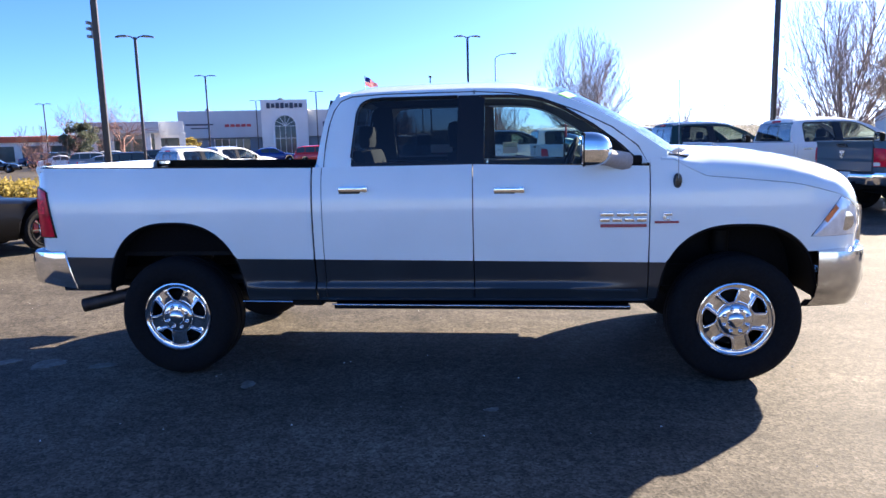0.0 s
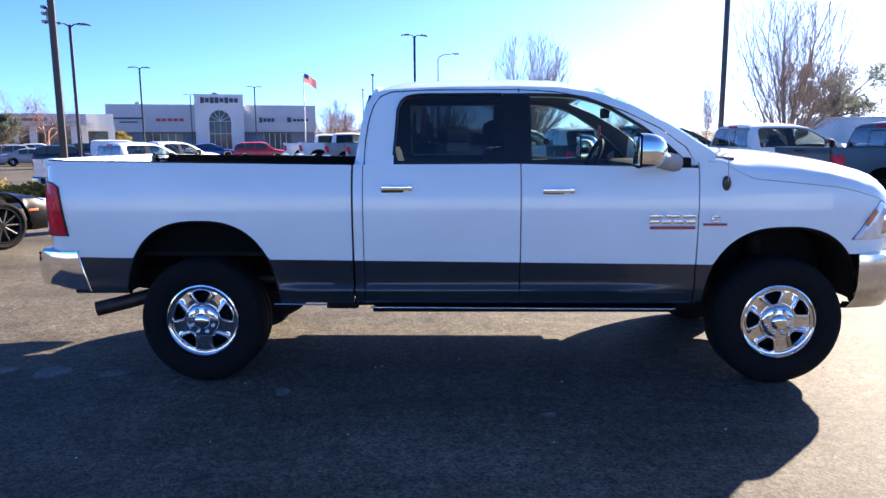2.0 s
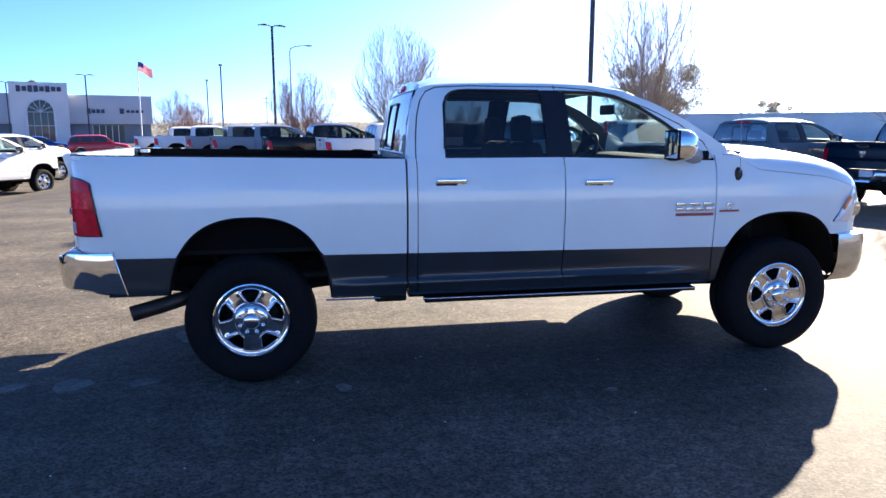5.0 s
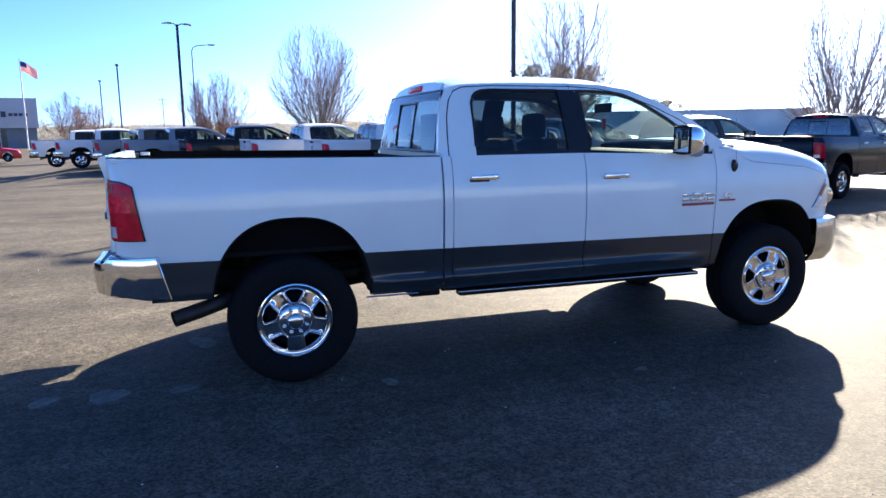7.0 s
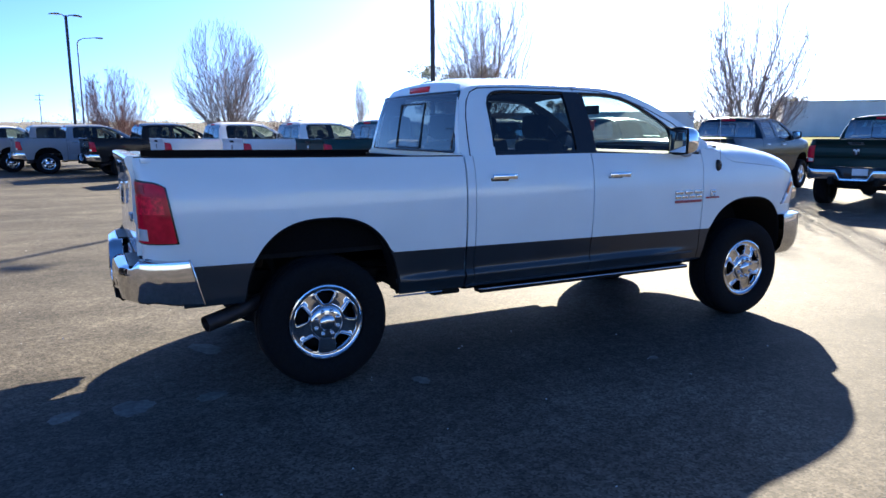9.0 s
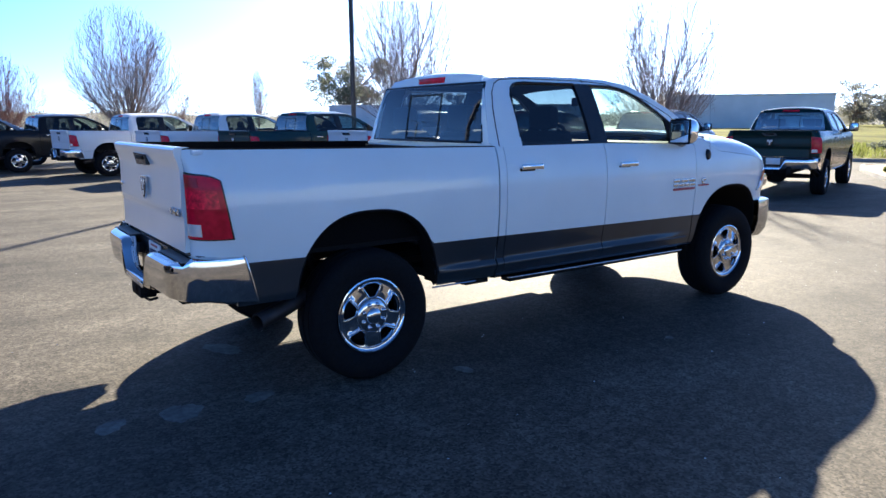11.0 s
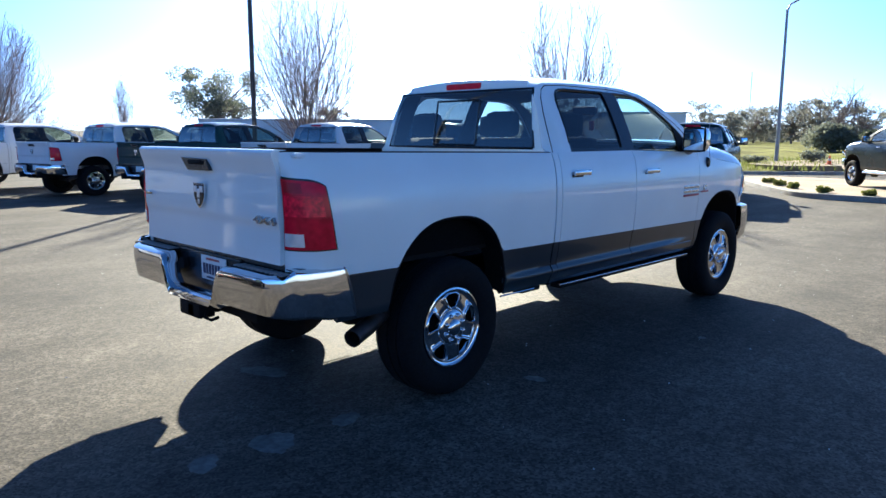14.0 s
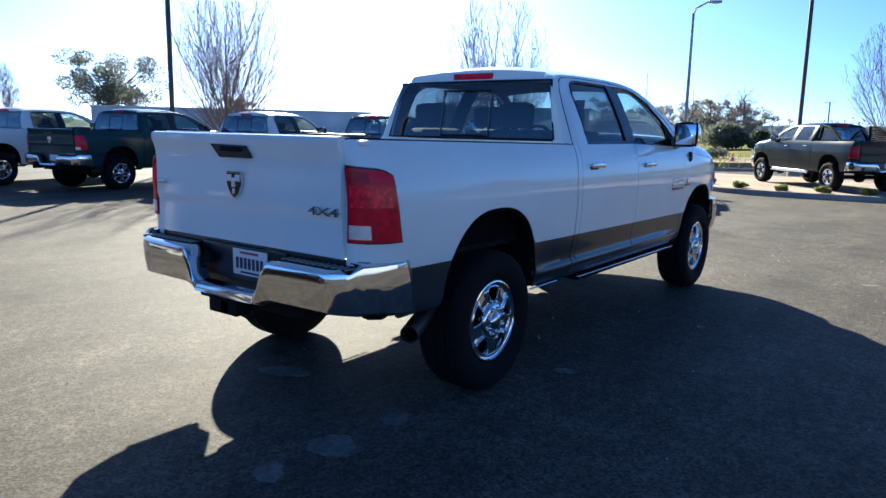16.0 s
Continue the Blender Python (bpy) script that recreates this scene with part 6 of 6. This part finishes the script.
PLANT = smooth_line([(-26, 19), (-18, 21.4), (-13.6, 22.4), (-13.2, 23.6), (-15, 25.2), (-22, 25.0), (-30, 22.5)])
flat(PLANT, -0.36, "planting_strip", M_DIRT, "brown planting strip beside the driveway", "planting strip", depth=0.3)
kerb("kerb", PLANT, "pale kerb round the planting strip")

# far woods and scrub, past counting
rng = random.Random(5)
far = []
for k in range(150):
    a, d = radians(rng.uniform(60, 112)), rng.uniform(330, 480)
    r = rng.uniform(4, 8)
    far.append((d * math.cos(a), d * math.sin(a), r * 0.55, r, r * 0.75))
for k in range(120):
    a, d = radians(rng.uniform(2, 62)), rng.uniform(190, 330)
    r = rng.uniform(2.5, 6)
    far.append((d * math.cos(a), d * math.sin(a), r * 0.5, r, r * 0.7))
for k in range(60):
    a, d = radians(rng.uniform(112, 150)), rng.uniform(170, 300)
    r = rng.uniform(3, 5)
    far.append((d * math.cos(a), d * math.sin(a), r * 0.5, r, r * 0.7))
tagged(leafy("far_woods", *leaf_mesh(far, 200, 0.5, 77), M_HAZELEAF), "grey-green woods along the horizon, paled for haze", "trees", "", "stuff")
# grass blades near the field's edge
rngn = np.random.default_rng(9)
verts, faces = [], []
for k in range(9000):
    e = FIELD_EDGE[rngn.integers(0, len(FIELD_EDGE))]
    q = rngn.uniform(0.3, 1) ** 2
    x, y = e[0] + rngn.uniform(-1.5, 1.5) + 14 * q, e[1] + rngn.uniform(-2, 2) + 4.5 * q
    z = 0.18
    h, a = rngn.uniform(0.1, 0.35), rngn.uniform(0, 6.28)
    n = len(verts)
    verts += [(x - 0.03 * math.cos(a), y - 0.03 * math.sin(a), z), (x + 0.03 * math.cos(a), y + 0.03 * math.sin(a), z), (x + rngn.uniform(-0.1, 0.1), y + rngn.uniform(-0.1, 0.1), z + h)]
    faces.append((n, n + 1, n + 2))
tagged(leafy("grass_blades", verts, faces, M_GRASSBLADE), "rough uncut grass at the edge of the field", "grass", "", "stuff")


# ---- parked pickups ----
def at_wheel(x, y, heading, axle):
    """Pose for a pickup whose right rear tyre stands at (x, y)."""
    c, s = math.cos(radians(heading)), math.sin(radians(heading))
    px, py = x - axle * c - 0.85 * s, y - axle * s + 0.85 * c
    return pose(px, py, ground_z(px, py) - 0.015, 0, 0, heading)


def repaint(ob, colour):
    for o in ob.children_recursive:
        o.color = colour


WHITE, SILVER, BLACKP = (0.74, 0.75, 0.76, 1), (0.28, 0.29, 0.31, 1), (0.012, 0.013, 0.015, 1)
row = build_pickup("parked_pickup", detail=False, axle=-1.57, lower=M_PAINT, mirror_chrome=False)
ROW = [
    (3.56, 18.83, 11, (0.024, 0.05, 0.052, 1), "dark grey-green crew-cab pickup parked in the row"),
    (5.70, 16.56, 11, WHITE, "white crew-cab pickup parked in the row"),
    (7.85, 14.07, 14, (0.11, 0.14, 0.16, 1), "blue-grey crew-cab pickup parked in the row"),
    (11.10, 12.50, 18, (0.004, 0.013, 0.03, 1), "very dark blue crew-cab pickup parked in the row"),
    (11.82, 8.93, 18, (0.004, 0.02, 0.02, 1), "black-green crew-cab pickup at the end of the row"),
    (2.05, 21.57, 11, WHITE, "white crew-cab pickup parked in the row"),
    (0.25, 24.80, 10, WHITE, "white crew-cab pickup parked in the row"),
    (-1.85, 28.45, 10, BLACKP, "black crew-cab pickup parked in the row"),
    (-4.33, 32.40, 10, SILVER, "silver crew-cab pickup parked in the row"),
    (-5.70, 34.60, 10, SILVER, "silver crew-cab pickup parked in the row"),
    (-8.00, 39.20, 10, WHITE, "white crew-cab pickup parked in the row"),
    (-9.60, 42.20, 10, WHITE, "white crew-cab pickup parked in the row"),
]
row.scale = (1.0, 1.0, 0.95)
for k, (x, y, h, colour, label) in enumerate(ROW):
    t = row if k == 0 else copy_thing(row, at_wheel(x, y, h, -1.57))
    if k == 0:
        row.matrix_basis = at_wheel(x, y, h, -1.57) @ Matrix.Diagonal((1.0, 1.0, 0.95, 1.0))
    repaint(t, colour)
    tagged(t, label, "pickup truck", "pickups parked in the row")

sport = build_pickup("sport_pickup", detail=False, axle=-1.77, paint=(0.016, 0.026, 0.03, 1), lower=M_PAINT, mirror_chrome=False, sport_bar=True)
repaint(sport, (0.016, 0.026, 0.03, 1))
c41, s41 = math.cos(radians(41)), math.sin(radians(41))
sport.matrix_basis = pose(16.1 + 1.77 * c41 + 0.85 * s41, 5.6 + 1.77 * s41 - 0.85 * c41, 0.12, 0, 0, 41)
for o in (*row.children_recursive, *sport.children_recursive):
    if o.type == 'MESH' and o.data.materials[0] is M_PAINT:
        o.data.materials[0] = M_PAINT2
sport.scale = (0.95, 0.95, 0.9)
for o in sport.children_recursive:
    if o.name.split(".")[0] in ("rim", "hub"):
        o.data.materials[0] = M_TRIM
    elif o.name.split(".")[0] in ("red_lens", "reversing_lens"):
        o.data.materials[0] = M_DARKRED
for sd in (-1, 1):
    part("side_step", tubed([(-0.8, sd * 0.96, 0.49), (1.2, sd * 0.96, 0.49)], 0.035, 8), M_BUMPER, sport, "bright tubular side step")
tagged(sport, "grey lifted pickup with a black sport bar on the gravel island", "pickup truck")
work = build_pickup("work_pickup", detail=False, axle=-2.0, lower=M_PAINT, mirror_chrome=False)
repaint(work, WHITE)
work.matrix_basis = at_wheel(-12.6, 23.8, 58, -2.0)
tagged(work, "white long-bed work pickup in the lower lot", "pickup truck")
w2 = copy_thing(work, at_wheel(-14.2, 30.8, 58, -2.0))
tagged(w2, "white long-bed work pickup parked behind another", "pickup truck")


# ---- cars ----
def build_car(name, label, category, x, y, heading, colour, length=4.6, width=1.82, kind="sedan", z=None, wheel_r=0.33, dark_rims=False):
    """A car looking along +x, with its body, glasshouse, panes, lamps and wheels."""
    car = empty(name, pose(x, y, ground_z(x, y) if z is None else z, 0, 0, heading))
    tagged(car, label, category)
    L, W = length / 2, width / 2
    if kind == "sedan":
        deck = curve([(-L, 0.72), (-L + 0.12, 0.95), (-L + 0.8, 1.0), (0.3, 0.95), (L - 1.0, 0.9), (L - 0.3, 0.78), (L, 0.62)])
        roof = curve([(-L + 0.65, 1.0), (-L + 1.45, 1.36), (-0.3, 1.44), (0.25, 1.41), (L - 1.25, 0.93)])
        g0, g1 = -L + 0.66, L - 1.26
    elif kind == "coupe":
        deck = curve([(-L, 0.72), (-L + 0.12, 0.93), (-L + 0.9, 0.95), (0.2, 0.92), (L - 1.2, 0.83), (L - 0.35, 0.76), (L - 0.08, 0.66), (L, 0.55)])
        roof = curve([(-L + 0.6, 1.0), (-L + 1.6, 1.36), (-0.3, 1.42), (0.1, 1.38), (L - 1.75, 0.96)])
        g0, g1 = -L + 0.62, L - 1.76
    elif kind == "suv":
        deck = curve([(-L, 0.8), (-L + 0.08, 1.05), (0.3, 1.08), (L - 1.0, 1.05), (L - 0.25, 0.92), (L, 0.7)])
        roof = curve([(-L + 0.05, 1.06), (-L + 0.35, 1.58), (-L + 0.8, 1.68), (0.0, 1.70), (0.45, 1.64), (L - 1.15, 1.06)])
        g0, g1 = -L + 0.06, L - 1.16
    else:
        deck = curve([(-L, 0.8), (-L + 0.05, 1.2), (0.6, 1.2), (L - 0.8, 1.12), (L - 0.2, 0.95), (L, 0.7)])
        roof = curve([(-L + 0.02, 1.2), (-L + 0.12, 1.98), (-L + 0.5, 2.06), (0.6, 2.04), (1.0, 1.92), (L - 0.85, 1.13)])
        g0, g1 = -L + 0.03, L - 0.86
    ax0, ax1 = -L + 0.95, L - 0.92
    plan = lambda xx: W * (1 - 0.16 * max(0, (abs(xx) - L + 0.7) / 0.7) ** 2)

    def arch_z(xx):
        zz = 0.24
        for a in (ax0, ax1):
            u = abs(xx - a) / (wheel_r + 0.07)
            if u < 1:
                zz = max(zz, 0.24 + (wheel_r * 2 - 0.13) * (1 - u ** 2.2) ** 0.45)
        return zz
    # body: one shell over the sides and the deck
    bm = bmesh.new()
    rows = []
    for xx in span(-L, L, 0.05):
        w, d, lo = plan(xx), deck(xx), arch_z(xx)
        half = [(w * 0.90, lo), (w * 0.97, max(lo, 0.34)), (w, max(lo + 0.01, 0.6 * d)), (w * 0.985, max(lo + 0.02, 0.84 * d)), (w * 0.94, max(lo + 0.03, 0.95 * d)), (w * 0.82, d), (w * 0.4, d + 0.02), (0, d + 0.03)]
        rows.append([(xx, -a, b) for a, b in half] + [(xx, a, b) for a, b in reversed(half[:-1])])
    grid(bm, rows)
    bmesh.ops.holes_fill(bm, edges=[e for e in bm.edges if e.is_boundary and abs(abs(sum(v.co.x for v in e.verts) / 2) - L) < 0.01])
    ob = part("body", bm, M_PAINT, car)
    # glasshouse
    bm = bmesh.new()
    rows = []
    gw = lambda xx, q: (plan(xx) * 0.90) * (1 - q) + (W * 0.66) * q
    for xx in span(g0, g1, 0.06):
        r, d = max(roof(xx), deck(xx) + 0.002), deck(xx) - 0.01
        hh = r - d
        q = min(1.0, hh / 0.5)
        rows.append([(xx, -gw(xx, 0), d), (xx, -gw(xx, 0.45 * q), d + 0.5 * hh), (xx, -gw(xx, 0.85 * q), d + 0.9 * hh), (xx, -gw(xx, q) * 0.85, r), (xx, 0, r + 0.03 * q), (xx, gw(xx, q) * 0.85, r), (xx, gw(xx, 0.85 * q), d + 0.9 * hh), (xx, gw(xx, 0.45 * q), d + 0.5 * hh), (xx, gw(xx, 0), d)])
    grid(bm, rows)
    part("cabin", bm, M_PAINT, car)
    # side panes stand a little proud
    spans = {"sedan": [(0.28, 0.52), (0.54, 0.82)], "coupe": [(0.42, 0.83)], "suv": [(0.05, 0.26), (0.28, 0.52), (0.54, 0.84)], "van": [(0.72, 0.92)]}[kind]
    for s in (-1, 1):
        for a, b in spans:
            bm = bmesh.new()
            rows = []
            for k in range(9):
                xx = g0 + (g1 - g0) * (a + (b - a) * k / 8)
                r, d = roof(xx), deck(xx)
                hh = r - d
                q = min(1.0, hh / 0.5)
                rows.append([(xx, s * (gw(xx, f * 0.95 * q) + 0.006), d + f * hh) for f in (0.08, 0.3, 0.5, 0.84)])
            grid(bm, rows)
            part("side_window", bm, M_STORE, car, solid=0.01)
    for nm, a, b in (("rear_window", 0.02, 0.2 if kind != "suv" else 0.07), ("windscreen", 0.97, 0.74 if kind != "coupe" else 0.76)):
        if kind == "van" and nm == "rear_window":
            continue
        bm = bmesh.new()
        rows = []
        for k in range(5):
            f = a + (b - a) * (0.1 + 0.82 * k / 4)
            xx = g0 + (g1 - g0) * f
            r = max(roof(xx), deck(xx))
            hh = r - deck(xx)
            w = gw(xx, min(1.0, hh / 0.5)) * 0.86
            rows.append([(xx + (0.01 if nm == "windscreen" else -0.01), w * v, r + 0.012 + 0.03 * (1 - v * v) * min(1, hh / 0.5)) for v in (-1, -0.5, 0, 0.5, 1)])
        grid(bm, rows)
        part(nm, bm, M_STORE, car, solid=0.01)
    for s in (-1, 1):
        part("head_lamp", boxed((L - 0.13, s * W * 0.68, 0.64), (0.16, 0.34, 0.13), 0.03), M_CLEARLENS, car)
        part("tail_lamp", boxed((-L + 0.06, s * W * 0.68, 0.84), (0.12, 0.34, 0.16), 0.03), M_RED, car)
        part("door_mirror", boxed((g1 - 0.35, s * (W + 0.06), deck(g1 - 0.35) + 0.08), (0.12, 0.16, 0.12), 0.03), M_PAINT, car)
        for a in (ax0, ax1):
            wv = empty("wheel")
            wv.parent = car
            wv.location = (a, s * (W - 0.10), wheel_r)
            wv.rotation_euler = (0, 0, 0 if s < 0 else math.pi)
            k = wheel_r / 0.42
            part("tyre", lathed([(0.27 * k * 1.15, -0.09), (0.37 * k, -0.105), (0.41 * k, -0.09), (0.42 * k, 0.0), (0.41 * k, 0.09), (0.27 * k, 0.09)], 32), M_TYRE, wv)
            part("rim", lathed([(0.31 * k, -0.09), (0.30 * k, -0.1), (0.28 * k, -0.08), (0.27 * k, 0.05)], 32), M_TRIM if dark_rims else M_BADGE, wv)
            part("brake_disc", lathed([(0.0, 0.0), (0.27 * k, 0.0), (0.27 * k, 0.03)], 24), M_UNDER, wv)
            for j in range(10):
                aa = 2 * math.pi * j / 10
                part("spoke", tubed([(0.05 * k * math.cos(aa), -0.07, 0.05 * k * math.sin(aa)), (0.28 * k * math.cos(aa), -0.08, 0.28 * k * math.sin(aa))], 0.014, 5), M_POLE if dark_rims else M_BADGE, wv)
            part("hub", lathed([(0, -0.085), (0.04, -0.08), (0.055, -0.05), (0.055, 0.0)], 16), M_TRIM if dark_rims else M_BADGE, wv)
            if dark_rims:
                part("brake_caliper", boxed((-0.16 * k * 1.2, -0.03, 0.06), (0.07, 0.06, 0.2), 0.02), M_BADGERED, wv, "red brake caliper")
    part("underside", boxed((0, 0, 0.3), (length - 0.7, width - 0.5, 0.14)), M_UNDER, car)
    repaint(car, colour)
    return car


def wheel_pose(x, y, heading, ax, W):
    """Centre of a car whose right front tyre stands at (x, y)."""
    c, s = math.cos(radians(heading)), math.sin(radians(heading))
    return x - ax * c - (W - 0.1) * s, y - ax * s + (W - 0.1) * c


mx, my = wheel_pose(-7.05, 10.5, 62, 5.0 / 2 - 0.92, 0.96)
build_car("muscle_car", "black two-door muscle car with dark wheels and red brakes", "car", mx, my, 62, BLACKP, 5.0, 1.92, "coupe", 0.0, 0.36, True)
mz = bpy.data.objects["muscle_car"]
for o in mz.children_recursive:
    if o.type == 'MESH' and o.data.materials[0] is M_PAINT:
        o.data.materials[0] = M_BLACKPAINT
for s in (-1, 1):
    part("side_marker", boxed((2.06, s * 0.93, 0.56), (0.16, 0.03, 0.035), 0.01), M_CONE, mz, "orange side marker")
build_car("blue_car", "dark blue saloon car in front of the showroom", "car", -22.9, 64.2, 18, (0.02, 0.04, 0.22, 1), 4.9, z=-0.22)
build_car("red_suv", "bright red suv parked in front of the showroom", "car", -18.1, 63.6, 14, (0.55, 0.02, 0.02, 1), 4.7, 1.85, "suv", -0.38)
build_car("white_van", "white van in the lower lot", "van", -32.7, 67.6, 25, WHITE, 5.2, 1.95, "van")
LOT = [(-29.5, 52.6, 30, "suv", BLACKP, "black suv parked in the far lot"), (-35.5, 58.0, 30, "sedan", SILVER, "silver saloon in the far lot"), (-52.0, 76.0, 30, "suv", (0.25, 0.3, 0.18, 1), "pale green suv in the far lot"),
       (-60.0, 83.0, 30, "sedan", (0.03, 0.05, 0.12, 1), "dark blue saloon in the far lot"), (-47.5, 68.0, 30, "suv", BLACKP, "black suv in the far lot"), (-41, 78, 20, "suv", BLACKP, "black suv beside the canopy"),
       (-46, 77, 20, "suv", WHITE, "white suv beside the canopy"), (-45, 66, 30, "sedan", WHITE, "white saloon in the far lot"), (-39, 62, 30, "suv", SILVER, "silver suv in the far lot"), (-48, 60, 30, "sedan", BLACKP, "black saloon in the far lot"),
       (135, 36, 10, "suv", WHITE, "white suv parked far beyond the field"), (140, 31, 12, "sedan", SILVER, "silver saloon parked far beyond the field"), (128, 30, 10, "sedan", WHITE, "white saloon parked far beyond the field"),
       (104, 82, 10, "sedan", SILVER, "silver saloon parked by the warehouse"), (110, 78, 10, "suv", WHITE, "white suv parked by the warehouse"), (116, 73, 10, "sedan", WHITE, "white saloon parked by the warehouse")]
for x, y, h, kind, colour, label in LOT:
    build_car("parked_car", label, "car", x, y, h, colour, 4.6, 1.82, kind)

# traffic cone at the field's edge
cone = empty("traffic_cone", pose(30.0, 11.8, 0.34) @ Matrix.Scale(0.6, 4))
tagged(cone, "small orange traffic cone at the field's edge", "cone")
part("cone_body", lathed([(0.17, 0.03), (0.03, 0.68), (0.0, 0.7)], 20, 'Z'), M_CONE, cone)
part("cone_base", boxed((0, 0, 0.02), (0.42, 0.42, 0.04), 0.01), M_CONE, cone)
part("reflective_band", lathed([(0.122, 0.28), (0.085, 0.44)], 20, 'Z', (0, 0, 0)), M_WHITE, cone)


# ---- pale patches and chips on the asphalt ----
def blotch(x, y, rx, ry, turn, seed):
    rnd = random.Random(seed)
    bm = bmesh.new()
    out = []
    ph = [rnd.uniform(0, 6.28) for _ in range(4)]
    for k in range(44):
        a = 2 * math.pi * k / 44
        r = 1 + 0.13 * math.sin(2 * a + ph[0]) + 0.08 * math.sin(3 * a + ph[1]) + 0.06 * math.sin(7 * a + ph[2]) + rnd.uniform(-0.06, 0.06)
        out.append((rx * r * math.cos(a), ry * r * math.sin(a)))
    prism(bm, out, lambda u, v, d: (u, v, 0.003 - d), 0.004)
    ob = part("dried_stain", bm, M_PALEPATCH, None, smooth=False)
    ob.matrix_basis = pose(x, y, ground_z(x, y), 0, 0, turn)
    tagged(ob, "pale irregular patch on the asphalt", "stain", "", "structure")


M_PALEPATCH = material("dried_stain", (0.14, 0.135, 0.122), rough=0.85, grain=0.3, grain_size=25, stain=0.3, stain_size=6, bump=0.3, bump_size=70)
for k, (x, y, rx, ry) in enumerate([(-2.61, 4.91, 0.09, 0.07), (-3.43, 4.96, 0.09, 0.07), (-3.06, 4.93, 0.14, 0.10), (-1.33, 4.56, 0.07, 0.05), (-2.49, 5.94, 0.16, 0.09), (3.2, 3.3, 0.08, 0.06), (0.35, 4.2, 0.04, 0.03)]):
    blotch(x, y, rx, ry, 30 * k, 200 + k)
# small loose chips on the asphalt
rngn = np.random.default_rng(21)
verts, faces = [], []
for k in range(320):
    x, y = rngn.uniform(-6, 9), rngn.uniform(1.0, 12)
    r = rngn.uniform(0.003, 0.008)
    n = len(verts)
    verts += [(x - r, y - r * 0.6, 0.001), (x + r, y - r * 0.5, 0.001), (x + r * 0.2, y + r, 0.001), (x, y, r * 0.9)]
    faces += [(n, n + 1, n + 3), (n + 1, n + 2, n + 3), (n + 2, n, n + 3)]
tagged(leafy("loose_chips", verts, faces, M_WHITE), "small pale stone chips on the asphalt", "gravel", "", "stuff")

# security cameras on the near light pole
cams = empty("security_cameras", pose(-7.17, 12.6, 3.72) @ Matrix.Scale(0.5, 4))
tagged(cams, "small grey security cameras on a light pole", "security camera")
part("bracket", boxed((-0.1, -0.02, 0.0), (0.16, 0.06, 0.5), 0.01), M_GALV, cams)
for k, z in enumerate((-0.22, 0.05, 0.26)):
    part("camera_body", boxed((-0.22, -0.06, z), (0.12, 0.26, 0.11), 0.03), M_GALV, cams)
